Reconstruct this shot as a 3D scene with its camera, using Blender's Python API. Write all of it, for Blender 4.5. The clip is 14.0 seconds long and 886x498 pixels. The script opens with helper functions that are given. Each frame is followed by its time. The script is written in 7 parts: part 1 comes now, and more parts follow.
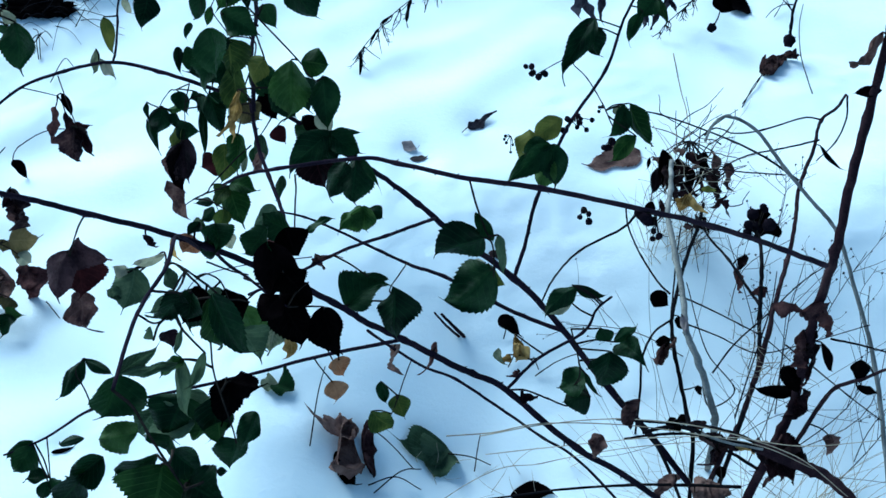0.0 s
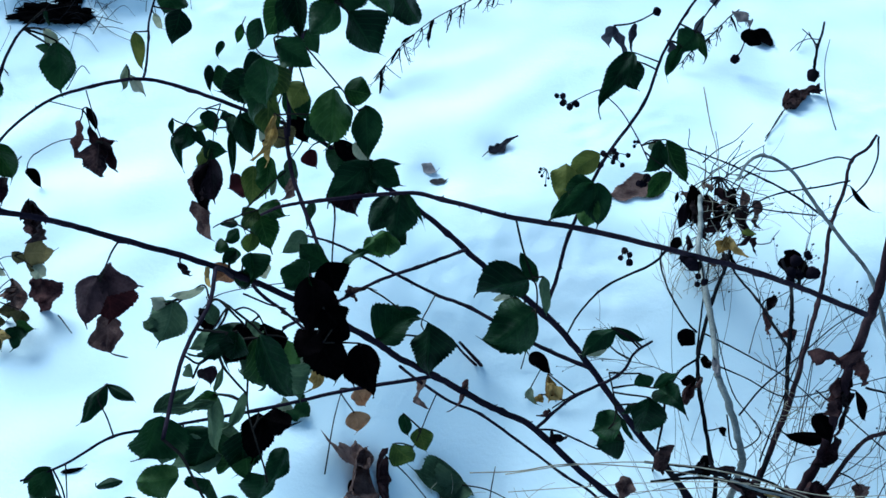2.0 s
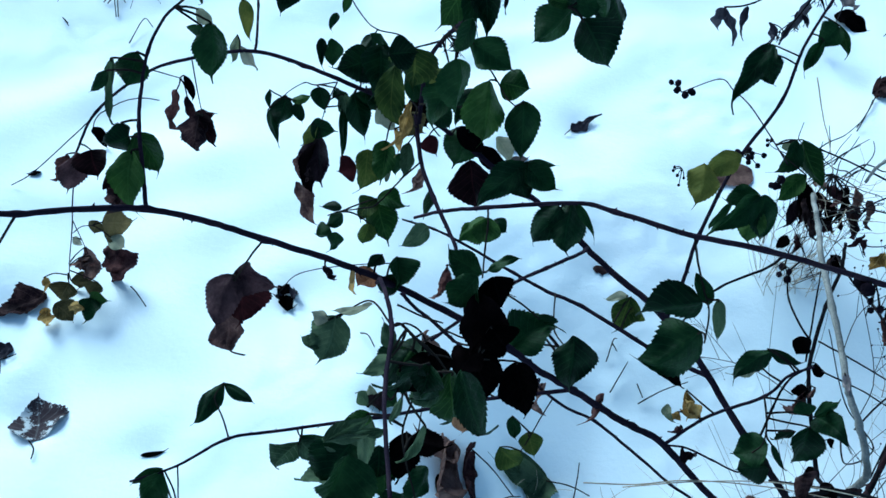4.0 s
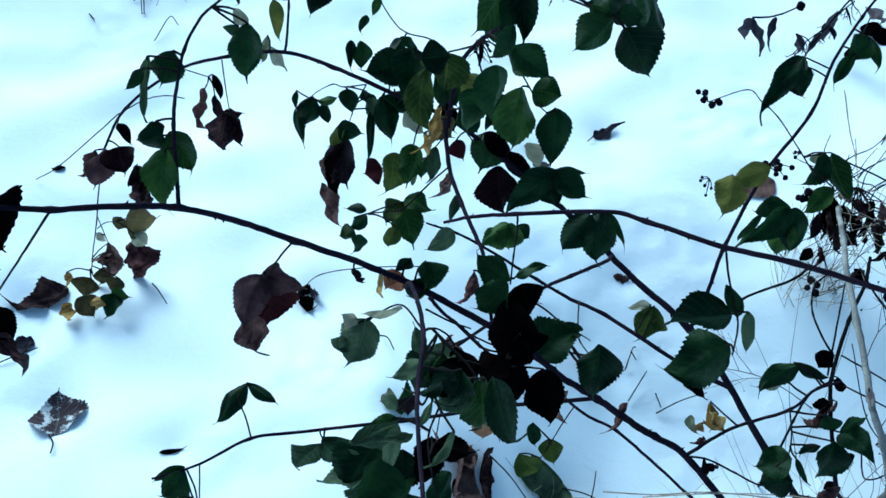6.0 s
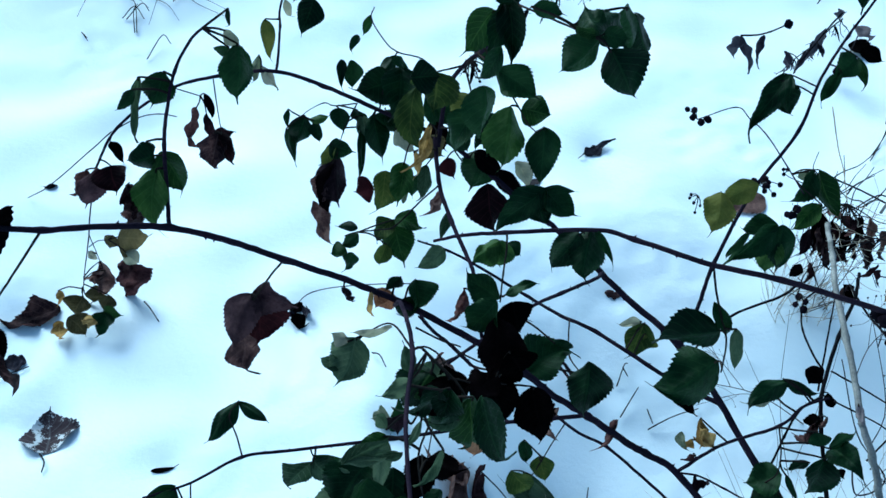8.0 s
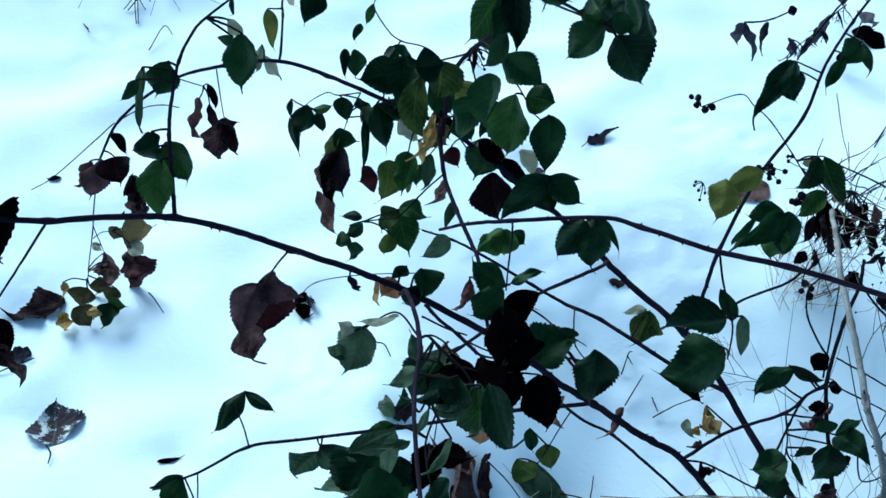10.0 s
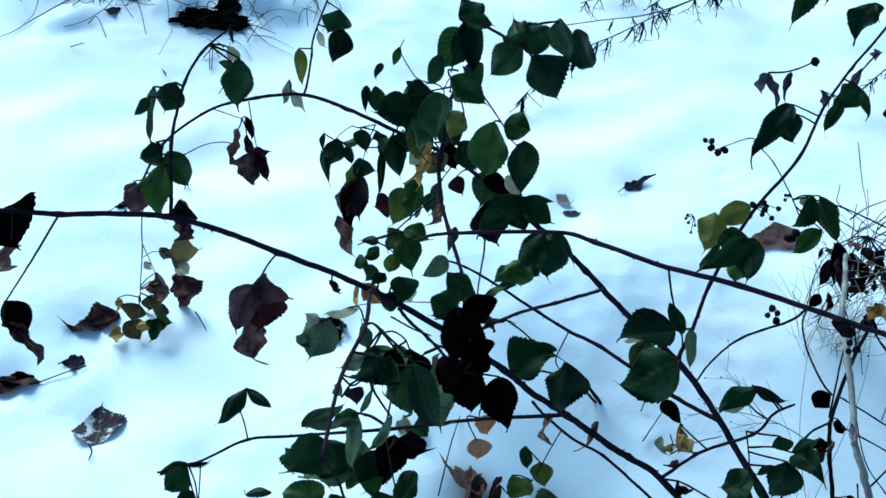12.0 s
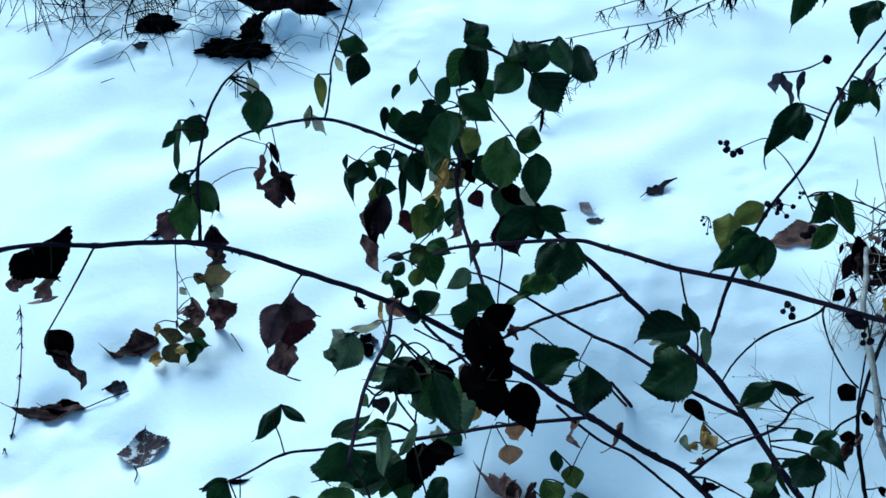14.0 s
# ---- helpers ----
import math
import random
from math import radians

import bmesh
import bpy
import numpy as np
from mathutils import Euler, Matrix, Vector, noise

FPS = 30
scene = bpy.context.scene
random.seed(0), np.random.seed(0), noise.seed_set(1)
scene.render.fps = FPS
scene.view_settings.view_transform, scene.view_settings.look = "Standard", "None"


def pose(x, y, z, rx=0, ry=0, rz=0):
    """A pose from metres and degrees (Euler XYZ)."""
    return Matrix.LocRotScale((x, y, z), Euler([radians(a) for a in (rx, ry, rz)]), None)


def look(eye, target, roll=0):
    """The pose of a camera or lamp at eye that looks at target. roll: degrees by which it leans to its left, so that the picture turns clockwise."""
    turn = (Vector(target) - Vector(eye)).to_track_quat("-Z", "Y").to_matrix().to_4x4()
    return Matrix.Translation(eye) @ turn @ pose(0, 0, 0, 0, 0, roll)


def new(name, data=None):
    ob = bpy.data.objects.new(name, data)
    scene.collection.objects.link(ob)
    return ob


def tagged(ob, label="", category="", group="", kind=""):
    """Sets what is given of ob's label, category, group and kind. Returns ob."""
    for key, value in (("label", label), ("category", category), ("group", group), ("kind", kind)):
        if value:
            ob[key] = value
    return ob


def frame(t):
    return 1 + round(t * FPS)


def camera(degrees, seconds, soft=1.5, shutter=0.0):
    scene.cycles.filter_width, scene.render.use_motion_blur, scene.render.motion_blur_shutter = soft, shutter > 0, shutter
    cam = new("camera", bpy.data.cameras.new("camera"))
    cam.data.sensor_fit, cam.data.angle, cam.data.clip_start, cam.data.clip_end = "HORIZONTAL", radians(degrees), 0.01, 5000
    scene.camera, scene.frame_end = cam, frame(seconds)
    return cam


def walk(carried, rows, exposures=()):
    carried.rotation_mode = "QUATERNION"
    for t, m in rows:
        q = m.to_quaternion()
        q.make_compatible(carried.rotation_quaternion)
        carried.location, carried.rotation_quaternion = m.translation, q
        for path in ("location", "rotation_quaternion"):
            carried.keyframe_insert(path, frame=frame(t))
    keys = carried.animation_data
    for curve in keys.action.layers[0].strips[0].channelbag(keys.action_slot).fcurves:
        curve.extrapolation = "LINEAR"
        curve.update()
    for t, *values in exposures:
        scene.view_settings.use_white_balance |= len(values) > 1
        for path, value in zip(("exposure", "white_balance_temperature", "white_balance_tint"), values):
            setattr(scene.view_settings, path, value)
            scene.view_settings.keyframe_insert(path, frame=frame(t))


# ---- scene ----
cam = camera(47.3, 14.0, soft=1.5)
METRES, EYE, TILT, LEAN, TURN = 0.55, 1.2, -44.5, 0.0, 0.0
EXPOSURE = [(0.0, 0.74, 4620, -12), (7.5, 0.77, 4620, -12), (11.5, 0.79, 4620, -12), (12.5, 0.80, 4620, -12), (13.0, 0.51, 4620, -12), (13.5, 0.53, 4620, -12), (14.0, 0.62, 4620, -12)]
ROWS = [
    (0.0, 0.0, 0.0, 0.0, 0.0, 0.0, -0.0),
    (0.5, -0.0038, -0.0029, -0.0002, 0.1, 0.05, -0.42),
    (1.0, -0.0013, -0.0282, -0.0192, 1.14, 0.02, -1.19),
    (1.5, -0.0099, -0.0309, -0.0078, 1.65, 0.21, -1.18),
    (2.0, -0.0863, 0.0433, 0.0457, -0.48, 0.6, -2.06),
    (2.5, -0.1957, 0.1055, 0.1041, -0.22, -0.51, -1.78),
    (3.0, -0.3049, 0.1475, 0.1249, -0.79, -2.04, -3.12),
    (5.5, -0.3765, 0.1784, 0.1279, -0.47, -2.32, -5.54),
    (6.0, -0.3841, 0.1739, 0.1279, -0.01, -2.15, -5.96),
    (6.5, -0.3803, 0.1676, 0.1319, -0.22, -1.54, -5.92),
    (7.0, -0.3804, 0.1654, 0.1298, -0.09, -1.58, -5.93),
    (7.5, -0.3788, 0.1648, 0.1312, -0.15, -1.36, -5.87),
    (8.0, -0.3782, 0.1658, 0.1335, -0.36, -1.24, -5.79),
    (10.5, -0.3844, 0.1665, 0.1296, -0.08, -1.88, -5.35),
    (11.0, -0.3615, 0.1431, 0.1234, 1.2, -1.45, -5.53),
    (11.5, -0.2559, 0.0982, 0.1157, 2.5, -0.23, -6.03),
    (12.0, -0.1577, 0.027, 0.0689, 5.54, 1.11, -7.43),
    (12.5, -0.1219, -0.0417, 0.0249, 8.2, 1.93, -8.1),
    (13.0, -0.119, -0.0334, 0.0633, 6.24, 3.51, -5.54),
    (13.5, -0.1297, -0.0172, 0.0798, 6.65, 2.24, -4.95),
    (14.0, -0.1212, -0.0341, 0.07, 7.63, 1.65, -4.78),
]
walk(cam, [(t, pose(0, 0, EYE, TILT, LEAN, TURN) @ pose(METRES * x, METRES * y, METRES * z, 90 + pitch, roll, yaw)) for t, x, y, z, yaw, pitch, roll in ROWS], EXPOSURE)

# ---- light ----
world = bpy.data.worlds.new("winter_sky")
scene.world = world
world.use_nodes = True
wn = world.node_tree.nodes
sky = wn.new("ShaderNodeTexSky")
sky.sky_type = "NISHITA"
sky.sun_disc = False
sky.sun_elevation, sky.sun_rotation = radians(29), radians(-39)
sky.air_density, sky.dust_density, sky.ozone_density = 1.0, 2.5, 0.0
wn["Background"].inputs["Strength"].default_value = 0.09
world.node_tree.links.new(sky.outputs["Color"], wn["Background"].inputs["Color"])

sun = new("sun", bpy.data.lights.new("sun", "SUN"))
sun.data.energy, sun.data.angle, sun.data.color = 2.5, radians(40), (1.0, 0.97, 0.92)
sun.matrix_world = look((-0.9, 1.1, 0.78), (0, 0, 0))


# ---- materials ----
def material(name):
    mat = bpy.data.materials.new(name)
    mat.use_nodes = True
    nodes, links = mat.node_tree.nodes, mat.node_tree.links
    return mat, nodes, links, nodes["Principled BSDF"]


def ramp(nodes, stops):
    node = nodes.new("ShaderNodeValToRGB")
    while len(node.color_ramp.elements) < len(stops):
        node.color_ramp.elements.new(0.5)
    for e, (at, col) in zip(node.color_ramp.elements, stops):
        e.position, e.color = at, (*col, 1)
    return node


def noise_node(nodes, links, scale, detail=4.0, rough=0.55):
    co = nodes.new("ShaderNodeTexCoord")
    tex = nodes.new("ShaderNodeTexNoise")
    tex.inputs["Scale"].default_value = scale
    tex.inputs["Detail"].default_value = detail
    tex.inputs["Roughness"].default_value = rough
    links.new(co.outputs["Object"], tex.inputs["Vector"])
    return tex


def math_node(nodes, links, op, a, b=None):
    node = nodes.new("ShaderNodeMath")
    node.operation = op
    for i, v in enumerate((a, b)):
        if v is None:
            continue
        if isinstance(v, (int, float)):
            node.inputs[i].default_value = v
        else:
            links.new(v, node.inputs[i])
    return node.outputs[0]


def leaf_material(name, dark, mid, light, rough, glow, gloss=0.05, blotch=0.42, veins=0.2):
    """A leaf: blotches at two scales, pale veins, fine relief, a little light through the blade."""
    mat, nodes, links, bsdf = material(name)
    info = nodes.new("ShaderNodeObjectInfo")
    big = noise_node(nodes, links, 45, 3)
    fine = noise_node(nodes, links, 420, 5)
    mix = math_node(nodes, links, "ADD", math_node(nodes, links, "MULTIPLY", big.outputs["Fac"], 0.75),
                    math_node(nodes, links, "MULTIPLY", fine.outputs["Fac"], 0.25))
    vary = math_node(nodes, links, "MULTIPLY", math_node(nodes, links, "SUBTRACT", info.outputs["Random"], 0.5), 0.46)
    tone = math_node(nodes, links, "ADD", mix, vary)
    cols = ramp(nodes, [(0.28, dark), (0.28 + 0.5 * blotch, mid), (0.82, light)])
    links.new(tone, cols.inputs["Fac"])
    # veins: a midrib and slanting side veins
    across = nodes.new("ShaderNodeAttribute")
    across.attribute_name = "across"
    along = nodes.new("ShaderNodeAttribute")
    along.attribute_name = "along"
    a = math_node(nodes, links, "ABSOLUTE", across.outputs["Fac"])
    rib = math_node(nodes, links, "LESS_THAN", a, 0.045)
    wave = math_node(nodes, links, "FRACT", math_node(nodes, links, "MULTIPLY", math_node(nodes, links, "SUBTRACT", along.outputs["Fac"], math_node(nodes, links, "MULTIPLY", a, 0.28)), 8.0))
    side = math_node(nodes, links, "LESS_THAN", wave, 0.10)
    vein = math_node(nodes, links, "MAXIMUM", rib, side)
    blend = nodes.new("ShaderNodeMix")
    blend.data_type = "RGBA"
    links.new(math_node(nodes, links, "MULTIPLY", vein, veins), blend.inputs["Factor"])
    links.new(cols.outputs["Color"], blend.inputs["A"])
    blend.inputs["B"].default_value = (*[min(1, c * 1.6 + 0.002) for c in light], 1)
    links.new(blend.outputs["Result"], bsdf.inputs["Base Color"])
    bsdf.inputs["Roughness"].default_value = rough
    bsdf.inputs["Specular IOR Level"].default_value = gloss
    relief = math_node(nodes, links, "ADD", math_node(nodes, links, "MULTIPLY", wave, 0.6), fine.outputs["Fac"])
    bump = nodes.new("ShaderNodeBump")
    bump.inputs["Strength"].default_value, bump.inputs["Distance"].default_value = 0.5, 0.0012
    links.new(relief, bump.inputs["Height"])
    links.new(bump.outputs["Normal"], bsdf.inputs["Normal"])
    thin = nodes.new("ShaderNodeBsdfTranslucent")
    links.new(blend.outputs["Result"], thin.inputs["Color"])
    both = nodes.new("ShaderNodeMixShader")
    both.inputs["Fac"].default_value = glow
    links.new(bsdf.outputs[0], both.inputs[1])
    links.new(thin.outputs[0], both.inputs[2])
    links.new(both.outputs[0], nodes["Material Output"].inputs["Surface"])
    return mat


LEAF = {
    "green": leaf_material("bramble_leaf_green", (0.0025, 0.009, 0.004), (0.005, 0.017, 0.006), (0.018, 0.042, 0.013), 0.5, 0.16, 0.06),
    "mid_green": leaf_material("bramble_leaf_mid_green", (0.008, 0.022, 0.005), (0.018, 0.042, 0.009), (0.050, 0.088, 0.022), 0.55, 0.24, 0.06),
    "purple_brown": leaf_material("dead_leaf_purple_brown", (0.003, 0.0015, 0.003), (0.013, 0.007, 0.011), (0.070, 0.040, 0.045), 0.7, 0.2, veins=0.05),
    "deep_red": leaf_material("winter_leaf_deep_red", (0.002, 0.001, 0.0018), (0.007, 0.0022, 0.0036), (0.032, 0.008, 0.010), 0.7, 0.28),
    "yellow_green": leaf_material("bramble_leaf_yellow_green", (0.016, 0.029, 0.008), (0.039, 0.058, 0.013), (0.105, 0.108, 0.024), 0.6, 0.32),
    "underside": leaf_material("leaf_grey_green_underside", (0.018, 0.032, 0.016), (0.042, 0.066, 0.036), (0.085, 0.115, 0.065), 0.7, 0.3),
    "olive": leaf_material("dying_leaf_olive", (0.026, 0.024, 0.010), (0.062, 0.053, 0.024), (0.13, 0.10, 0.045), 0.7, 0.3),
    "pale": leaf_material("leaf_pale_underside", (0.10, 0.12, 0.07), (0.20, 0.21, 0.14), (0.32, 0.30, 0.22), 0.75, 0.35),
    "brown": leaf_material("withered_leaf_brown", (0.010, 0.006, 0.009), (0.058, 0.033, 0.032), (0.23, 0.145, 0.122), 0.75, 0.34, veins=0.05),
    "russet": leaf_material("withered_leaf_russet", (0.005, 0.0025, 0.004), (0.030, 0.014, 0.017), (0.125, 0.062, 0.056), 0.7, 0.3, veins=0.05),
    # green leaves as they look in shade, painted near black; withered leaves share it
    "dark": leaf_material("leaf_near_black_shaded_and_dead", (0.0008, 0.0008, 0.0009), (0.0016, 0.0014, 0.0016), (0.0045, 0.0030, 0.0034), 0.9, 0.02, gloss=0.0),
    "ochre": leaf_material("dead_leaf_ochre", (0.12, 0.07, 0.02), (0.30, 0.19, 0.06), (0.45, 0.31, 0.12), 0.75, 0.35),
    "slate": leaf_material("shrivelled_leaf_slate", (0.010, 0.009, 0.014), (0.034, 0.031, 0.044), (0.095, 0.088, 0.105), 0.8, 0.15, veins=0.05),
    "frosted": leaf_material("frosted_dead_leaf", (0.010, 0.007, 0.010), (0.045, 0.034, 0.040), (0.50, 0.52, 0.54), 0.8, 0.1, blotch=1.0, veins=0.05),
    "ashen": leaf_material("bleached_dead_leaf", (0.05, 0.042, 0.045), (0.15, 0.125, 0.13), (0.30, 0.26, 0.265), 0.8, 0.3, veins=0.05),
    "copper": leaf_material("dead_leaf_copper", (0.05, 0.022, 0.013), (0.16, 0.075, 0.040), (0.28, 0.16, 0.09), 0.7, 0.35),
}


def bark_material(name, dark, mid, light, rough=0.65, gloss=0.0):
    mat, nodes, links, bsdf = material(name)
    info = nodes.new("ShaderNodeObjectInfo")
    big = noise_node(nodes, links, 28, 3)
    fine = noise_node(nodes, links, 500, 5, 0.65)
    tone = math_node(nodes, links, "ADD", math_node(nodes, links, "MULTIPLY", big.outputs["Fac"], 0.6),
                     math_node(nodes, links, "MULTIPLY", fine.outputs["Fac"], 0.4))
    tone = math_node(nodes, links, "ADD", tone, math_node(nodes, links, "MULTIPLY", math_node(nodes, links, "SUBTRACT", info.outputs["Random"], 0.5), 0.16))
    cols = ramp(nodes, [(0.32, dark), (0.5, mid), (0.72, light)])
    links.new(tone, cols.inputs["Fac"])
    links.new(cols.outputs["Color"], bsdf.inputs["Base Color"])
    bsdf.inputs["Roughness"].default_value = rough
    bsdf.inputs["Specular IOR Level"].default_value = gloss
    bump = nodes.new("ShaderNodeBump")
    bump.inputs["Strength"].default_value, bump.inputs["Distance"].default_value = 0.5, 0.001
    links.new(fine.outputs["Fac"], bump.inputs["Height"])
    links.new(bump.outputs["Normal"], bsdf.inputs["Normal"])
    return mat


BARK = bark_material("bramble_bark_purple", (0.008, 0.007, 0.012), (0.014, 0.010, 0.018), (0.036, 0.024, 0.033), 0.7, 0.006)
OLD_BARK = bark_material("old_bark_brown", (0.009, 0.006, 0.009), (0.020, 0.012, 0.016), (0.055, 0.034, 0.036), 0.8)
WEED_STEM = bark_material("grey_weed_stem", (0.020, 0.018, 0.020), (0.055, 0.048, 0.050), (0.12, 0.105, 0.10), 0.85)
TWIG = bark_material("dead_twig_dark", (0.005, 0.005, 0.006), (0.011, 0.010, 0.012), (0.032, 0.027, 0.029), 0.8)
PALE_STEM = bark_material("bleached_stem", (0.045, 0.045, 0.046), (0.17, 0.17, 0.165), (0.36, 0.35, 0.33), 0.85)
STRAW = bark_material("dry_straw", (0.16, 0.13, 0.10), (0.33, 0.28, 0.21), (0.55, 0.48, 0.37), 0.8)
PETIOLE = bark_material("petiole_green_purple", (0.008, 0.008, 0.008), (0.016, 0.014, 0.013), (0.036, 0.028, 0.024), 0.8)
BERRY = bark_material("bramble_berry_black", (0.003, 0.003, 0.005), (0.006, 0.005, 0.008), (0.018, 0.012, 0.018), 0.5)
# soil taken down to black, so the shade of the hollows is in its colour
SOIL = bark_material("soil_with_shade_black", (0.0010, 0.0010, 0.0014), (0.0020, 0.0018, 0.0020), (0.006, 0.005, 0.005), 1.0)


def snow_material():
    mat, nodes, links, bsdf = material("snow")
    big = noise_node(nodes, links, 2.2, 4)
    fine = noise_node(nodes, links, 90, 6, 0.7)
    cols = ramp(nodes, [(0.3, (0.78, 0.86, 0.90)), (0.7, (0.90, 0.94, 0.96))])
    links.new(big.outputs["Fac"], cols.inputs["Fac"])
    links.new(cols.outputs["Color"], bsdf.inputs["Base Color"])
    bsdf.inputs["Roughness"].default_value = 0.85
    bsdf.inputs["Specular IOR Level"].default_value = 0.15
    bump = nodes.new("ShaderNodeBump")
    bump.inputs["Strength"].default_value, bump.inputs["Distance"].default_value = 0.3, 0.004
    links.new(fine.outputs["Fac"], bump.inputs["Height"])
    links.new(bump.outputs["Normal"], bsdf.inputs["Normal"])
    return mat


SNOW = snow_material()


# ---- building ----
def mesh_object(name, verts, faces, mat, parent=None, smooth=True, attrs=None):
    me = bpy.data.meshes.new(name)
    me.from_pydata([tuple(v) for v in verts], [], faces)
    me.materials.append(mat)
    if smooth:
        me.polygons.foreach_set("use_smooth", [True] * len(me.polygons))
    for key, values in (attrs or {}).items():
        me.attributes.new(key, "FLOAT", "POINT").data.foreach_set("value", values)
    me.update()
    ob = new(name, me)
    if parent is not None:
        ob.parent = parent
        if parent.parent is None:
            ob.matrix_parent_inverse = parent.matrix_basis.inverted()
    return ob


def thing(name, at, label, category, group=""):
    ob = new(name)
    ob.empty_display_size = 0.02
    ob.location = at
    ob.matrix_basis = Matrix.Translation(at)
    return tagged(ob, label, category, group)


def spline(points, steps):
    """Points along a smooth curve through the given ones."""
    p = [Vector(q) for q in points]
    p = [p[0] * 2 - p[1]] + p + [p[-1] * 2 - p[-2]]
    out = []
    for i in range(1, len(p) - 2):
        a, b, c, d = p[i - 1:i + 3]
        for k in range(steps):
            u = k / steps
            out.append(0.5 * (2 * b + (c - a) * u + (2 * a - 5 * b + 4 * c - d) * u * u + (3 * b - a - 3 * c + d) * u ** 3))
    out.append(p[-2])
    return out


def tube(points, r0, r1, sides=8, steps=6, rough=0.10, knots=True, seed=0):
    """Verts and faces of a tapered, slightly uneven stem."""
    rng = random.Random(seed)
    path = spline(points, steps)
    n = len(path)
    verts, faces = [], []
    up = Vector((0.31, 0.17, 0.93)).normalized()
    for i, q in enumerate(path):
        along = (path[min(i + 1, n - 1)] - path[max(i - 1, 0)])
        along = along.normalized() if along.length > 1e-9 else Vector((0, 0, 1))
        s = along.cross(up)
        s = s.normalized() if s.length > 1e-4 else along.orthogonal().normalized()
        w = s.cross(along)
        r = r0 + (r1 - r0) * i / (n - 1)
        if knots and i % (steps * 2) == 0 and 0 < i < n - 1:
            r *= 1.28
        q = q + (s * rng.uniform(-1, 1) + w * rng.uniform(-1, 1)) * r * rough * 1.5
        for k in range(sides):
            a = 2 * math.pi * k / sides
            rr = r * (1 + rng.uniform(-rough, rough))
            verts.append(q + (s * math.cos(a) + w * math.sin(a)) * rr)
    for i in range(n - 1):
        for k in range(sides):
            j = (k + 1) % sides
            faces.append((i * sides + k, i * sides + j, (i + 1) * sides + j, (i + 1) * sides + k))
    faces.append(tuple(range(sides))[::-1])
    faces.append(tuple((n - 1) * sides + k for k in range(sides)))
    return verts, faces, path


def seed_of(p):
    return int(abs(p[0] * 7919 + p[1] * 104729 + p[2] * 1299709) * 1000) % 1000003


WOOD = {}  # the stems of each thing, for its leaf stalks


def stem(owner, name, points, r0, r1, mat):
    """A cane or side shoot under its thing, with hooked prickles."""
    sd = seed_of(points[1])
    rng = random.Random(sd)
    r0, r1 = 0.82 * r0, 0.82 * r1
    verts, faces, path = tube(points, r0, r1, 9, 7, 0.09, True, sd)
    WOOD.setdefault(owner.name, []).extend(path)
    for i in range(3, len(path) - 2):
        if mat is PETIOLE or rng.random() > 0.34:
            continue
        along = (path[i + 1] - path[i - 1]).normalized()
        out = Vector((rng.uniform(-1, 1), rng.uniform(-1, 1), rng.uniform(-1, 1))).cross(along)
        if out.length < 0.1:
            continue
        out.normalize()
        side = out.cross(along)
        r = r0 + (r1 - r0) * i / len(path)
        b, h, k = r * 0.6, r * rng.uniform(0.7, 1.5), len(verts)
        c = path[i] + out * r * 0.8
        verts += [c + along * b, c + side * b * 0.6, c - along * b, c - side * b * 0.6, c + out * h - along * h * 0.5]
        faces += [(k, k + 1, k + 4), (k + 1, k + 2, k + 4), (k + 2, k + 3, k + 4), (k + 3, k, k + 4)]
    return mesh_object(name, verts, faces, mat, owner)


def lone_stem(name, label, points, r0, r1, mat):
    verts, faces, path = tube(points, r0, r1, 8, 7, 0.12, True, seed_of(points[1]))
    ob = tagged(mesh_object(name, verts, faces, mat), label, "dry weed", "dry weeds")
    WOOD.setdefault(ob.name, []).extend(path)
    return ob


SHAPE = {  # fold along the midrib, bend along the length, crumple
    "green": (0.58, 0.65, 0.08), "mid_green": (0.58, 0.65, 0.08), "deep_red": (0.4, 0.5, 0.08), "purple_brown": (0.55, 0.8, 0.115), "yellow_green": (0.40, 0.45, 0.07), "pale": (0.6, 0.6, 0.12), "underside": (0.6, 0.6, 0.10), "olive": (0.5, 0.7, 0.12), "brown": (0.6, 0.9, 0.34),
    "russet": (0.6, 0.9, 0.34), "dark": (0.45, 0.6, 0.11), "ochre": (0.45, 0.5, 0.18), "copper": (0.5, 0.6, 0.11), "slate": (0.6, 0.7, 0.28), "ashen": (0.5, 0.6, 0.24), "frosted": (0.3, 0.4, 0.11),
}


def outline(u, peak, tail):
    """Half the width of a blade at u of its length: a round base, a broad body and a drawn-out tip."""
    w = u / (1 - tail)
    body = math.sin(math.pi * w ** (math.log(0.5) / math.log(peak))) ** 0.74 if 0 < w < 1 else 0.0
    body *= 1 - 0.13 * max(0.0, (w - 0.45) / 0.55) ** 1.3 if w < 1 else 1.0
    point = 0.24 * ease_out((1 - u) / (tail + 0.20)) if u > 0.5 else 0.0
    return max(body, point, 0.012)


def ease_out(v):
    v = min(max(v, 0.0), 1.0)
    return v * (0.45 + 0.55 * v)


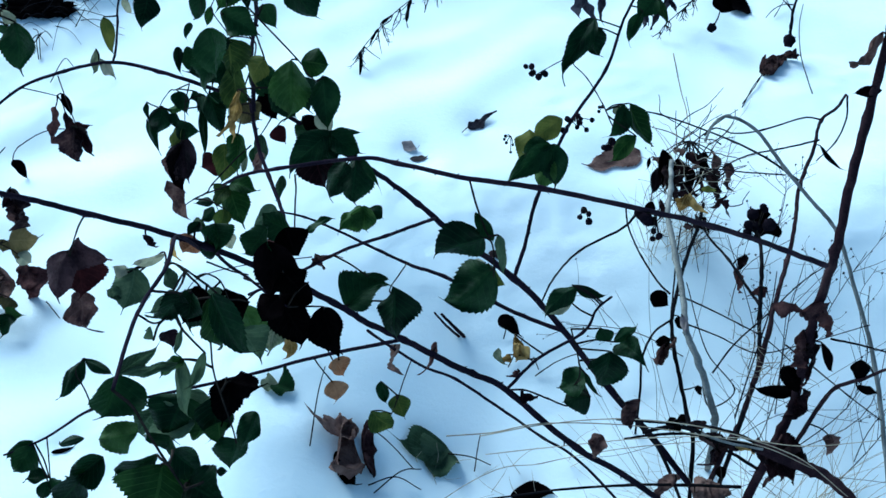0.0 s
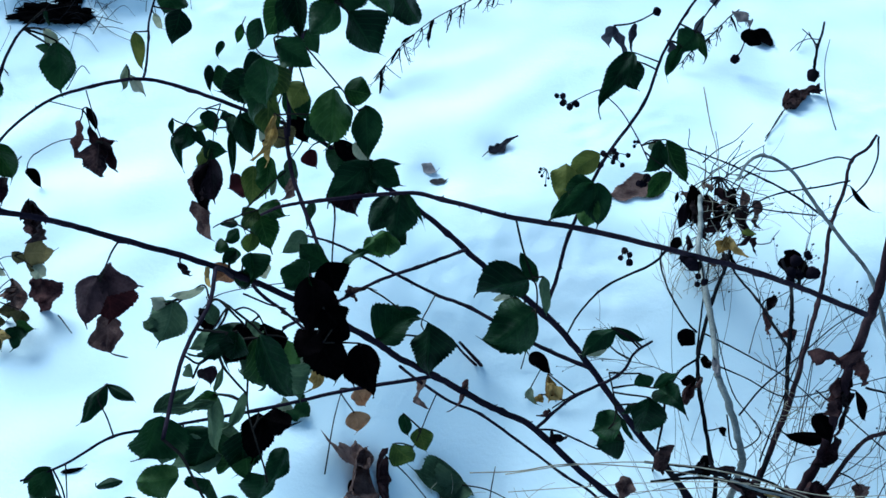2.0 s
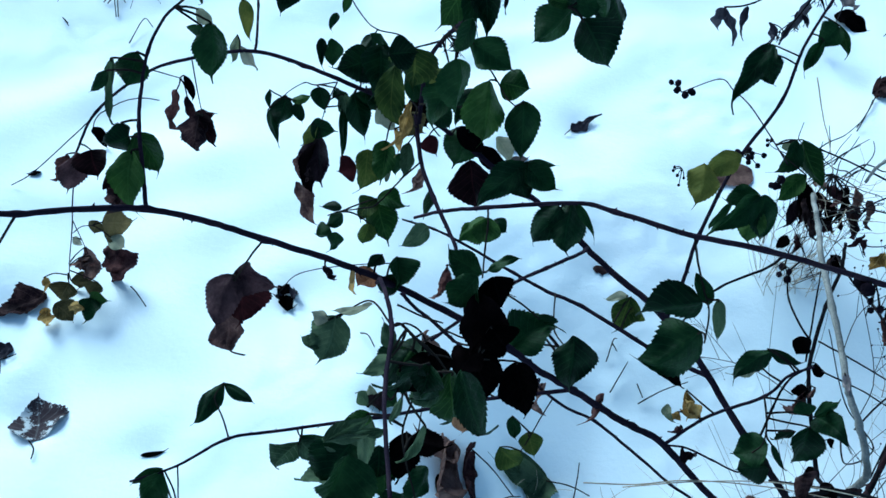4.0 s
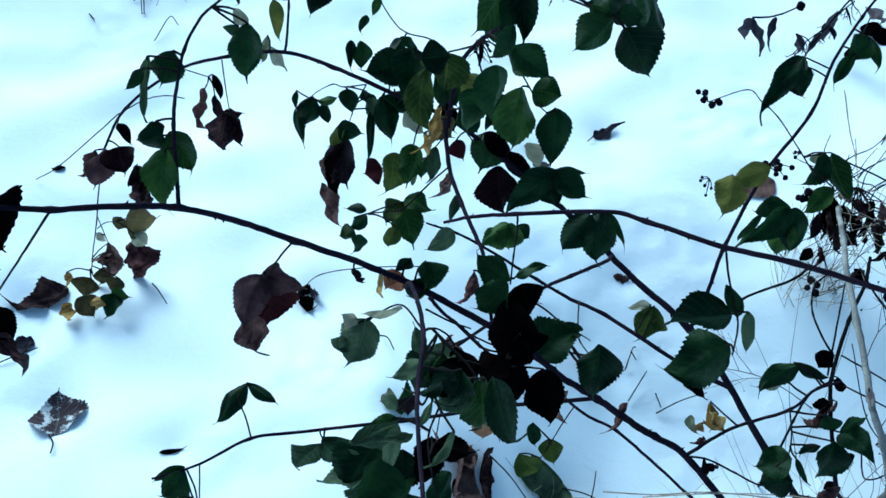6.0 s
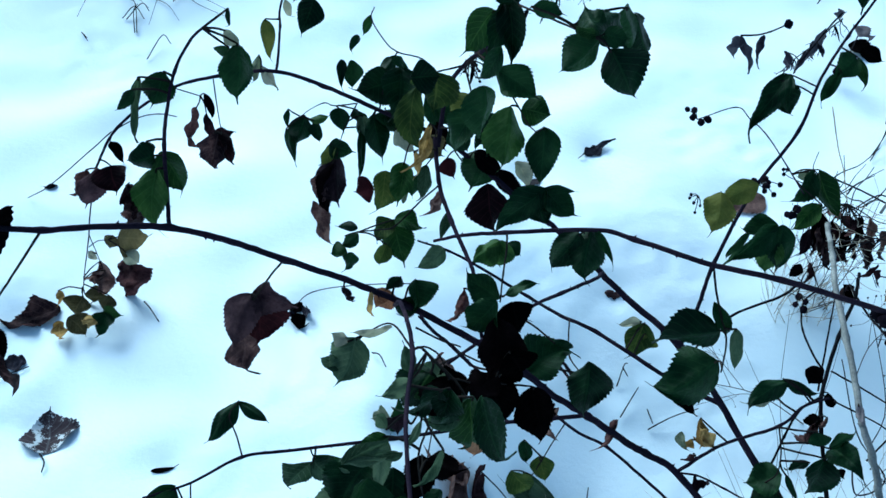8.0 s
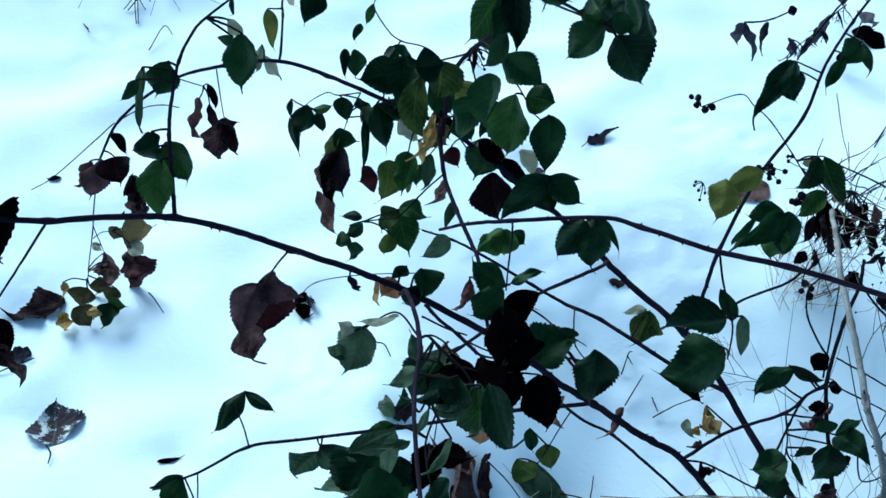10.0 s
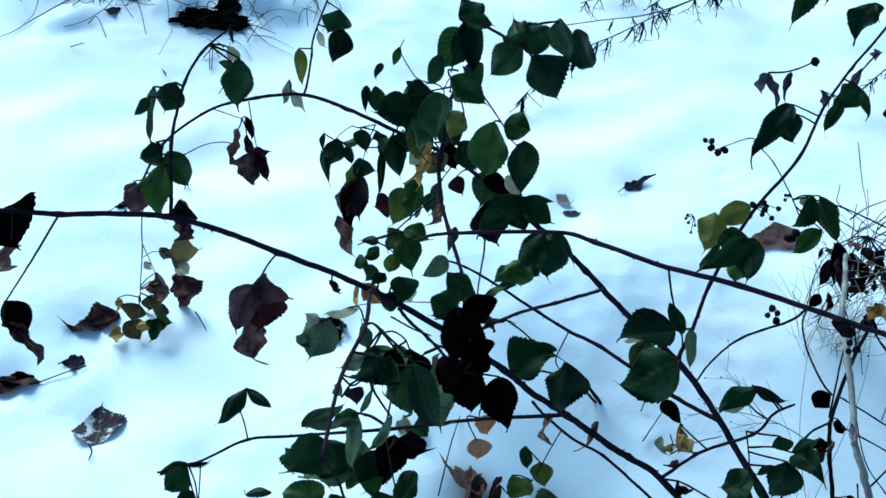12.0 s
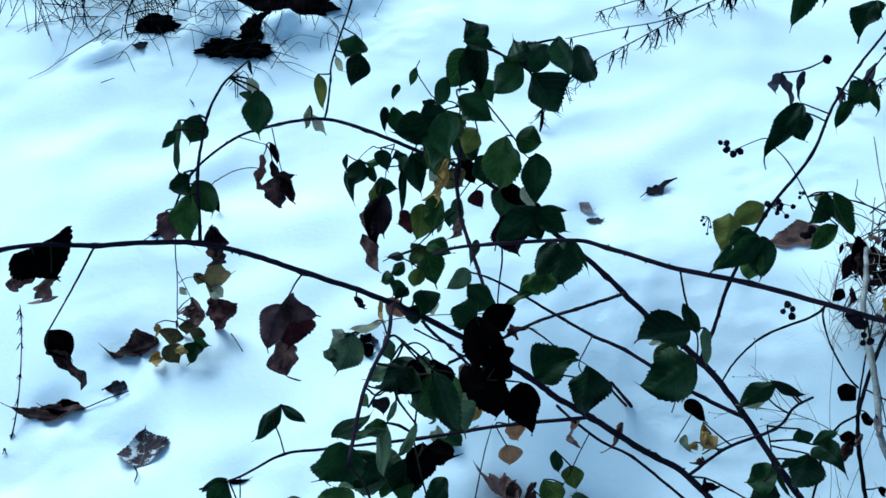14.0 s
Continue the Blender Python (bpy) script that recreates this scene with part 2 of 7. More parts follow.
def blade(base, tip, face, width, kind, sd, ease=1.0):
    """A saw-toothed, folded and curling blade from its base to its drawn-out tip."""
    rng = random.Random(sd)
    base, tip = Vector(base), Vector(tip)
    y = tip - base
    length = y.length
    y.normalize()
    z = Vector(face)
    z = (z - y * z.dot(y)).normalized()
    x = y.cross(z)
    fold, bend, crumple = SHAPE[kind]
    withered = crumple > 0.12
    # both halves raised as a gutter, both sunk as a roof, or one of each
    way = rng.random()
    left, right = fold * rng.uniform(0.3, 1.7), fold * rng.uniform(0.3, 1.7)
    if way > 0.55:
        left, right = -left, -right
    elif way > 0.42:
        left = -0.6 * left
    bend *= rng.uniform(0.2, 1.5) * ease
    crumple *= ease
    small = length < 0.03 and width < 0.016
    teeth = 8 if small else 16
    rows, half = teeth * 4, 4 if small else 6
    peak = rng.uniform(0.37, 0.48)
    tail = rng.uniform(0.03, 0.08) if withered else rng.uniform(0.06, 0.14)
    lean = rng.uniform(-0.07, 0.07)
    hook = rng.uniform(-3.5, 3.5)
    tuck = rng.uniform(-2.0, 4.5)
    twist = rng.uniform(-1.1, 1.1) * (ease if withered else 0.65)
    roll = rng.uniform(0.06, 0.36)
    off = Vector((rng.uniform(-50, 50), rng.uniform(-50, 50), rng.uniform(-50, 50)))
    curl = ease * rng.uniform(0.6, 1.6) * (1 if rng.random() < 0.65 else -1)
    lobes = [[rng.uniform(0.35, 1.0) for _ in range(teeth + 1)] for _ in (0, 1)]
    deep = 0.09 if withered else 0.105
    # a dead blade is bent over along a slanting crease
    crease_at, slant, flap = rng.uniform(0.35, 0.65), rng.uniform(-0.9, 0.9), ease * rng.uniform(0.5, 1.25) * rng.choice((-1, 1))
    verts, faces, across, along = [], [], [], []
    for i in range(rows + 1):
        u = i / rows
        prof = outline(u, peak, tail)
        saw = (i % 4) / 3
        for j in range(-half, half + 1):
            v = j / half
            rim = max(0.0, abs(v) * half - half + 1)
            lobe = lobes[0 if v > 0 else 1][i // 4]
            reach = prof * width * (0.5 if withered else 0.60)
            if withered:
                reach *= 1 + 0.62 * noise.noise(Vector((u * 4.2, 2.0 if v > 0 else -2.0, 9)) + off) * abs(v)
            else:
                reach *= 1.03 + 0.24 * noise.noise(Vector((u * 2.3, 5.0 if v > 0 else -5.0, 1)) + off)
            reach *= 1 + deep * lobe * (saw - 0.4) * rim
            sx = v * reach
            sz = abs(v) * reach * (right if v > 0 else left) * (0.6 if withered else 1.0)
            arc = bend * length * 0.5 * (u * u - 0.25 * u)
            wob = noise.noise(Vector((u * 2.6, v * 1.3, 0)) + off) * crumple * length
            crease = abs(noise.noise(Vector((u * 5.5, v * 3.2, 3)) + off)) * crumple * length * (0.75 if withered else 0.3)
            edge = (abs(v) ** 3) * prof * width * roll * math.sin(u * 8 + (2 if v > 0 else 0) + sd)
            quilt = 0.014 * width * math.cos(2 * math.pi * 8 * (u - 0.28 * abs(v))) * min(1, abs(v) * 3)
            px = sx + lean * length * math.sin(math.pi * u) + hook * length * max(0.0, u - 0.75) ** 2
            arc += tuck * length * max(0.0, u - 0.7) ** 2
            pz = sz + wob - crease + edge + quilt
            if withered:
                ang = v * 1.3 * curl
                rad = max(reach, 1e-5) / (1.3 * max(abs(curl), 0.05))
                px = math.sin(abs(ang)) * rad * (1 if v > 0 else -1) + wob * 0.5 + hook * length * max(0.0, u - 0.7) ** 2
                pz = pz + (1 - math.cos(ang)) * rad * (1 if curl > 0 else -1)
            a = twist * (u - 0.3)
            px, pz = px * math.cos(a) - pz * math.sin(a), px * math.sin(a) + pz * math.cos(a) - arc
            ahead = 0.030 * saw * rim * lobe * min(1.0, prof * 1.5)
            py = (u + ahead) * length * (1.03 if not withered else 1.06)
            if withered:
                q = (py - crease_at * length) * math.cos(slant) + px * math.sin(slant)
                if q > 0:
                    turn = flap * min(1.0, q / (0.12 * length))
                    py -= (1 - math.cos(turn)) * q * math.cos(slant)
                    px -= (1 - math.cos(turn)) * q * math.sin(slant)
                    pz += math.sin(turn) * q
            verts.append(base + y * py + x * px + z * pz)
            across.append(v)
            along.append(u)
    w = 2 * half + 1
    for i in range(rows):
        for j in range(w - 1):
            a = i * w + j
            faces.append((a, a + 1, a + w + 1, a + w))
    return verts, faces, {"across": across, "along": along}


LEAF_LABEL = {"mid_green": "mid-green toothed leaf", "deep_red": "dark red winter leaf", "purple_brown": "drooping purple-brown dead leaf", "olive": "olive-brown dying leaf", "underside": "grey-green turned leaf", "yellow_green": "yellow-green leaf blade", "pale": "pale greyish leaf underside", "brown": "withered brown curled leaf",
              "russet": "withered red-brown crumpled leaf", "dark": "near-black leaf, withered or green with shade in its colour", "ochre": "dead ochre-yellow leaf", "copper": "coppery dead leaf", "slate": "shrivelled blue-grey dead leaf", "ashen": "bleached greyish-brown dead leaf"}


def leaf(owner, kind, base, tip, face, width, joint=None, ease=1.0):
    """A leaf of a cane, with its stalk from the joint on the stem."""
    sd = seed_of(base)
    verts, faces, attrs = blade(base, tip, face, width, kind, sd, ease)
    ob = mesh_object("leaf", verts, faces, LEAF[kind], owner, True, attrs)
    if kind in LEAF_LABEL:
        tagged(ob, LEAF_LABEL[kind])
    if joint is None and owner.name in WOOD:
        near = min(WOOD[owner.name], key=lambda p: (p - verts[0]).length)
        joint = near if 0.004 < (near - verts[0]).length < 0.045 else None
    if joint is not None:
        a, b = Vector(joint), Vector(base)
        rng = random.Random(sd)
        sag = Vector((rng.uniform(-0.1, 0.1), rng.uniform(-0.1, 0.1), rng.uniform(0.0, 0.12))) * (b - a).length
        end = b + (Vector(tip) - b) * 0.06
        v, f, _ = tube([a, (a + b) / 2 + sag, b, end], 0.0011, 0.0007, 6, 5, 0.08, False, sd)
        mesh_object("petiole", v, f, PETIOLE, ob)
    return ob


# ---- snow ----
HOLLOWS = []


def ease(v, low, high):
    u = min(max((v - low) / (high - low), 0.0), 1.0)
    return u * u * (3 - 2 * u)


# slopes that face the low sun, or away from it: x, y, half length, half width, height
SWELLS = [
    (-1.22, 1.86, 0.075, 0.060, 0.026), (-1.18, 1.58, 0.11, 0.10, 0.014), (-0.93, 1.54, 0.11, 0.070, 0.019),
    (-0.68, 1.41, 0.10, 0.080, 0.025), (-0.60, 1.26, 0.09, 0.065, 0.014), (-0.48, 2.18, 0.08, 0.060, 0.012),
    (-0.02, 1.70, 0.11, 0.060, 0.010), (0.14, 1.92, 0.13, 0.11, 0.015), (-0.62, 1.88, 0.09, 0.080, 0.009),
    (-0.42, 1.20, 0.07, 0.050, 0.007), (0.42, 1.98, 0.10, 0.080, 0.009),
    (-0.43, 1.32, 0.08, 0.06, -0.009), (-0.35, 1.19, 0.10, 0.07, -0.011), (-0.27, 1.13, 0.10, 0.08, -0.010),
]
# rounded pillows of the bank: x, y, reach, height
PILLOWS = [
    (-1.020, 2.120, 0.075, 0.045), (-0.985, 2.010, 0.055, 0.030), (-0.949, 2.330, 0.065, 0.040), (-0.815, 2.055, 0.045, 0.036),
    (-0.755, 2.060, 0.060, 0.022), (-1.050, 2.240, 0.065, 0.040), (-1.225, 1.915, 0.060, 0.034), (-0.690, 2.230, 0.080, 0.025),
]
TO_SUN, ALONG_RIDGE = (-0.633, 0.774), (0.774, 0.633)


def snow_height(x, y):
    v = Vector((x, y, 0.0))
    far = math.hypot(x, y - 1)
    h = 0.026 * noise.noise(v * 1.6) + 0.006 * noise.noise(v * 3.1 + Vector((4, 1, 2)))
    h += 0.007 * noise.noise(v * 4.3 + Vector((7, 3, 0))) + 0.0050 * noise.noise(v * 9.5)
    # small soft lumps where the crust has thawed
    thaw = ease(noise.noise(v * 2.7 + Vector((2, 8, 1))), -0.1, 0.35)
    h += thaw * (0.0042 * (1 - abs(noise.noise(v * 19))) + 0.0022 * noise.noise(v * 41))
    h *= 1 - ease(far, 2.0, 9.0)
    for sx, sy, l, w, up in SWELLS:
        ds = ((x - sx) * ALONG_RIDGE[0] + (y - sy) * ALONG_RIDGE[1]) / l
        dc = ((x - sx) * TO_SUN[0] + (y - sy) * TO_SUN[1]) / w
        if abs(ds) < 3 and abs(dc) < 4:
            h -= 0.7 * up * dc * math.exp(-0.5 * (dc * dc + ds * ds))
    for px, py, reach, up in PILLOWS:
        d2 = ((x - px) ** 2 + (y - py) ** 2) / (reach * reach)
        if d2 < 6:
            h += up * math.exp(-d2 * d2)
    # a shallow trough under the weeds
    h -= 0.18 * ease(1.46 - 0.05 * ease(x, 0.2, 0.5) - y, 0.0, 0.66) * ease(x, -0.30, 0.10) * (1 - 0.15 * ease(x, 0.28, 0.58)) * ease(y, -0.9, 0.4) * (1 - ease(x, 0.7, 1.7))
    # drifts farther off
    h += 0.16 * ease(far, 2.0, 7.0) * noise.noise(v * 0.23) + 1.2 * ease(far, 20, 90) * noise.noise(v * 0.02)
    for hx, hy, depth, reach in HOLLOWS:
        d2 = (x - hx) ** 2 + (y - hy) ** 2
        if d2 < reach * reach * 9:
            h -= depth * math.exp(-d2 / (reach * reach))
    return h


def graded(low, high, step):
    """Even steps from low to high, then ever wider ones out to the horizon."""
    mid = list(np.arange(low, high, step))
    wide, d = [], step
    while sum(wide) < 400:
        d *= 1.16
        wide.append(d)
    reach = list(np.cumsum(wide))
    return [low - r for r in reversed(reach)] + mid + [mid[-1] + r for r in reach]


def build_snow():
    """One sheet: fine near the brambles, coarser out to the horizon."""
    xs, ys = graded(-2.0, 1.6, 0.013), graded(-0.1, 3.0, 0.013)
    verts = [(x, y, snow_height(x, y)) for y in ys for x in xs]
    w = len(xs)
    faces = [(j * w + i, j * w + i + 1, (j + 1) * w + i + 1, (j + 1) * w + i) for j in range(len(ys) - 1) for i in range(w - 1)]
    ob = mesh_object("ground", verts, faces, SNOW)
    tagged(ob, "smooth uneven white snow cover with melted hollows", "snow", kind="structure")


def fallen(kind, base, tip, width, puff=0.5, stalk=None, crisp=0.35, sink=0.002):
    """A dead leaf draped on the snow, its edges sunk a little, with its stalk. puff: how far its folds stand up."""
    b, t = Vector((*base, snow_height(*base))), Vector((*tip, snow_height(*tip)))
    sd = seed_of(b)
    rng = random.Random(sd)
    side = Vector((-(t - b).y, (t - b).x, 0)).normalized()
    face = Vector((0, 0, 1)) + side * rng.uniform(-0.25, 0.25)
    verts, faces, attrs = blade(b, t, face, width, kind, sd, crisp)
    run = t - b
    laid = []
    for v in verts:
        u = (v - b).dot(run) / run.length_squared
        up = v.z - (b.z + run.z * u)
        laid.append(Vector((v.x, v.y, snow_height(v.x, v.y) - sink + puff * abs(up) + 0.003)))
    top = tagged(mesh_object("fallen_leaf", laid, faces, LEAF[kind], None, True, attrs), FALLEN_LABEL[kind], "leaf", "fallen leaves")
    if stalk:
        e = Vector((*stalk, snow_height(*stalk) + 0.003))
        mid = (laid[0] + e) / 2 + Vector((0.002, 0, 0.004))
        v, f, _ = tube([laid[len(laid) // 60], mid, e], 0.0012, 0.0009, 6, 5, 0.08, False, sd)
        mesh_object("petiole", v, f, PETIOLE, top)
    return top


FALLEN_LABEL = {"purple_brown": "purple-brown dead leaf lying on snow", "underside": "grey-green leaf lying half sunk in snow", "green": "green leaf lying on the snow", "pale": "small pale dry leaf lying on snow", "brown": "curled brown dead leaf sunk in snow",
                "dark": "small dark shrivelled leaf lying on snow", "russet": "dark brown mottled dead leaf lying on snow", "ashen": "pale greyish-brown dead leaf lying on snow", "frosted": "purple-brown dead leaf crusted with frost on snow", "slate": "narrow blue-grey shrivelled leaf lying on snow"}


def hollow(x, y, reach=0.035):
    """Sunk snow round a fallen leaf that the sun has warmed."""
    HOLLOWS.append((x, y, 0.007, reach))


hollow(0.073, 1.563)
hollow(-0.058, 1.490)
hollow(-0.037, 1.456)
hollow(-0.789, 1.040, 0.057)
hollow(-0.703, 0.862, 0.059)
hollow(-0.707, 0.861)
hollow(-0.871, 0.902, 0.037)
hollow(-0.862, 0.917)
hollow(-0.790, 0.961)
hollow(-0.144, 0.849, 0.045)
hollow(-0.112, 0.833, 0.044)
hollow(-0.127, 0.815, 0.048)
hollow(-0.102, 0.814, 0.036)
hollow(-0.014, 0.887, 0.048)
hollow(-0.009, 0.868, 0.041)
hollow(-0.240, 0.911)
hollow(0.136, 0.839)
hollow(0.671, 1.764, 0.052)
hollow(0.314, 1.435, 0.064)
hollow(-0.394, 1.093, 0.039)
hollow(-0.536, 0.820)
hollow(-0.881, 0.774)
hollow(0.656, 1.969, 0.047)
hollow(-1.120, 1.935)
hollow(0.095, 1.248)

build_snow()

# ---- brambles, weeds and fallen leaves ----
cane_a = thing("bramble_cane", (0.539, 0.713, -0.260), "long arching purple-brown bramble cane with dark green leaves over snow", "bramble", "bramble canes")
stem(cane_a, "stem", [(0.539, 0.713, -0.260), (0.268, 0.713, 0.057), (0.163, 0.714, 0.157), (0.073, 0.717, 0.268), (0.033, 0.715, 0.300), (-0.005, 0.710, 0.335), (-0.042, 0.703, 0.374), (-0.078, 0.702, 0.401), (-0.112, 0.701, 0.434), (-0.167, 0.702, 0.475), (-0.230, 0.703, 0.513), (-0.281, 0.698, 0.542), (-0.331, 0.691, 0.567), (-0.370, 0.676, 0.598), (-0.413, 0.659, 0.625), (-0.454, 0.643, 0.636), (-0.496, 0.625, 0.644), (-0.541, 0.619, 0.646), (-0.577, 0.607, 0.647), (-0.638, 0.573, 0.652)], 0.0050, 0.0024, BARK)
stem(cane_a, "side_shoot", [(-0.238, 0.705, 0.508), (-0.229, 0.628, 0.598), (-0.216, 0.555, 0.636), (-0.215, 0.475, 0.669), (-0.205, 0.386, 0.698)], 0.0024, 0.0016, BARK)
stem(cane_a, "side_shoot", [(-0.042, 0.703, 0.374), (-0.136, 0.695, 0.354), (-0.228, 0.681, 0.334), (-0.331, 0.664, 0.320), (-0.377, 0.652, 0.318), (-0.423, 0.628, 0.301), (-0.467, 0.613, 0.290)], 0.0026, 0.0014, BARK)
stem(cane_a, "side_shoot", [(0.073, 0.717, 0.268), (0.106, 0.720, 0.321), (0.151, 0.716, 0.370), (0.161, 0.711, 0.413), (0.171, 0.698, 0.446)], 0.0024, 0.0015, BARK)
stem(cane_a, "side_shoot", [(0.073, 0.717, 0.268), (0.094, 0.708, 0.279), (0.117, 0.691, 0.286), (0.135, 0.673, 0.297), (0.140, 0.663, 0.315)], 0.0015, 0.0010, BARK)
stem(cane_a, "side_shoot", [(-0.413, 0.659, 0.625), (-0.418, 0.679, 0.640), (-0.426, 0.711, 0.663), (-0.429, 0.737, 0.676), (-0.428, 0.765, 0.694), (-0.418, 0.783, 0.712), (-0.408, 0.786, 0.723)], 0.0022, 0.0013, BARK)
stem(cane_a, "leaf_stalk", [(-0.205, 0.386, 0.698), (-0.196, 0.386, 0.680), (-0.190, 0.381, 0.661), (-0.182, 0.375, 0.640), (-0.171, 0.366, 0.617)], 0.0013, 0.0009, PETIOLE)
stem(cane_a, "leaf_stalk", [(-0.423, 0.630, 0.300), (-0.421, 0.614, 0.284), (-0.419, 0.597, 0.267)], 0.0010, 0.0008, PETIOLE)
stem(cane_a, "leaf_stalk", [(-0.198, 0.560, 0.543), (-0.204, 0.565, 0.491), (-0.200, 0.559, 0.457), (-0.191, 0.541, 0.438), (-0.188, 0.532, 0.429)], 0.0011, 0.0009, PETIOLE)
stem(cane_a, "leaf_stalk", [(-0.208, 1.139, 0.063), (-0.309, 1.130, 0.055), (-0.383, 1.115, 0.044), (-0.411, 1.089, 0.027)], 0.0011, 0.0008, PETIOLE)
stem(cane_a, "leaf_stalk", [(-0.376, 0.654, 0.316), (-0.383, 0.666, 0.334), (-0.391, 0.676, 0.352), (-0.384, 0.686, 0.361)], 0.0011, 0.0008, PETIOLE)
stem(cane_a, "leaf_stalk", [(-0.332, 0.694, 0.565), (-0.343, 0.691, 0.548), (-0.362, 0.694, 0.508)], 0.0012, 0.0009, PETIOLE)
stem(cane_a, "leaf_stalk", [(-0.497, 0.625, 0.643), (-0.527, 0.611, 0.597), (-0.553, 0.592, 0.559)], 0.0013, 0.0009, PETIOLE)
stem(cane_a, "leaf_stalk", [(-0.216, 0.555, 0.636), (-0.211, 0.556, 0.638), (-0.206, 0.567, 0.619), (-0.200, 0.590, 0.578)], 0.0013, 0.0009, PETIOLE)
stem(cane_a, "leaf_stalk", [(-0.216, 0.681, 0.524), (-0.182, 0.668, 0.499), (-0.168, 0.655, 0.497)], 0.0012, 0.0009, PETIOLE)
stem(cane_a, "leaf_stalk", [(-0.215, 0.475, 0.669), (-0.211, 0.491, 0.641), (-0.206, 0.517, 0.624)], 0.0011, 0.0008, PETIOLE)
stem(cane_a, "leaf_stalk", [(-0.216, 0.555, 0.636), (-0.235, 0.604, 0.603), (-0.256, 0.609, 0.580)], 0.0010, 0.0008, PETIOLE)
stem(cane_a, "leaf_stalk", [(0.131, 0.681, 0.416), (0.139, 0.669, 0.390), (0.144, 0.667, 0.360), (0.141, 0.671, 0.336)], 0.0010, 0.0008, PETIOLE)
stem(cane_a, "side_shoot", [(-0.215, 0.681, 0.525), (-0.201, 0.671, 0.517), (-0.185, 0.663, 0.511), (-0.164, 0.650, 0.501), (-0.146, 0.640, 0.495)], 0.0021, 0.0012, BARK)
stem(cane_a, "leaf_stalk", [(-0.217, 0.615, 0.561), (-0.207, 0.617, 0.563), (-0.195, 0.612, 0.559), (-0.187, 0.599, 0.549)], 0.0011, 0.0008, PETIOLE)
stem(cane_a, "leaf_stalk", [(-0.217, 0.654, 0.541), (-0.194, 0.647, 0.536), (-0.178, 0.644, 0.534)], 0.0011, 0.0008, PETIOLE)
stem(cane_a, "leaf_stalk", [(-0.181, 0.635, 0.539), (-0.165, 0.630, 0.536), (-0.139, 0.623, 0.533)], 0.001, 0.0008, PETIOLE)
leaf(cane_a, "green", (-0.380, 0.780, 0.716), (-0.371, 0.747, 0.693), (0.53, -0.62, 0.56), 0.024, (-0.408, 0.786, 0.723))
leaf(cane_a, "green", (-0.387, 0.780, 0.712), (-0.396, 0.780, 0.698), (0.05, -0.68, 0.73), 0.011, None)
leaf(cane_a, "pale", (-0.391, 0.786, 0.723), (-0.376, 0.778, 0.716), (0.38, -0.58, 0.71), 0.009, (-0.408, 0.786, 0.723))
leaf(cane_a, "green", (-0.388, 0.792, 0.739), (-0.388, 0.791, 0.719), (0.05, -0.68, 0.73), 0.004, None)
leaf(cane_a, "green", (-0.436, 0.763, 0.694), (-0.441, 0.740, 0.677), (0.34, -0.78, 0.53), 0.021, None)
leaf(cane_a, "underside", (-0.455, 0.758, 0.690), (-0.459, 0.729, 0.646), (0.00, -0.77, 0.63), 0.007, None)
leaf(cane_a, "green", (-0.456, 0.747, 0.686), (-0.471, 0.736, 0.669), (0.45, -0.79, 0.40), 0.008, None)
leaf(cane_a, "mid_green", (-0.429, 0.707, 0.659), (-0.405, 0.686, 0.639), (0.42, -0.58, 0.70), 0.023, None)
leaf(cane_a, "green", (-0.432, 0.703, 0.658), (-0.452, 0.695, 0.655), (0.35, -0.88, 0.31), 0.020, (-0.424, 0.704, 0.658))
leaf(cane_a, "mid_green", (-0.429, 0.694, 0.652), (-0.431, 0.656, 0.622), (-0.14, -0.68, 0.72), 0.023, (-0.422, 0.696, 0.652))
leaf(cane_a, "green", (-0.440, 0.713, 0.663), (-0.438, 0.704, 0.652), (-0.01, -0.79, 0.62), 0.009, None)
leaf(cane_a, "green", (-0.222, 0.719, 0.528), (-0.216, 0.697, 0.513), (0.42, -0.54, 0.72), 0.021, (-0.230, 0.703, 0.513))
leaf(cane_a, "green", (-0.222, 0.710, 0.517), (-0.232, 0.698, 0.494), (0.05, -0.68, 0.73), 0.017, None)
leaf(cane_a, "pale", (-0.216, 0.724, 0.509), (-0.208, 0.719, 0.492), (0.05, -0.68, 0.73), 0.012, None)
leaf(cane_a, "green", (-0.235, 0.716, 0.533), (-0.246, 0.703, 0.526), (0.27, -0.78, 0.56), 0.009, (-0.241, 0.702, 0.519))
leaf(cane_a, "copper", (-0.238, 0.705, 0.520), (-0.255, 0.696, 0.508), (0.25, -0.81, 0.53), 0.021, None)
leaf(cane_a, "ochre", (-0.258, 0.700, 0.530), (-0.259, 0.679, 0.517), (0.07, -0.66, 0.75), 0.010, None)
leaf(cane_a, "brown", (-0.282, 0.694, 0.538), (-0.270, 0.681, 0.529), (-0.29, -0.82, 0.49), 0.008, None)
# the dark leaves of this clump hold its shade in their near-black colour
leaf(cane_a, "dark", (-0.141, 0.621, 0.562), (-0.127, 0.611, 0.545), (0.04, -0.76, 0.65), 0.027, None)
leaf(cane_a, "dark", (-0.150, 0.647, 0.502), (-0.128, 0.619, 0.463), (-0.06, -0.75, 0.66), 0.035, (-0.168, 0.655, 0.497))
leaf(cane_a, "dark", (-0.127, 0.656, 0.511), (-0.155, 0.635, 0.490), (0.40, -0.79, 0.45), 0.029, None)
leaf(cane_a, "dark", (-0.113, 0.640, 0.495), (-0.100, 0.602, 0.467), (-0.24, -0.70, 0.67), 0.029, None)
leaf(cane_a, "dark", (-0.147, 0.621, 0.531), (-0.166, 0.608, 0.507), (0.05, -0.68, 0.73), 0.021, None)
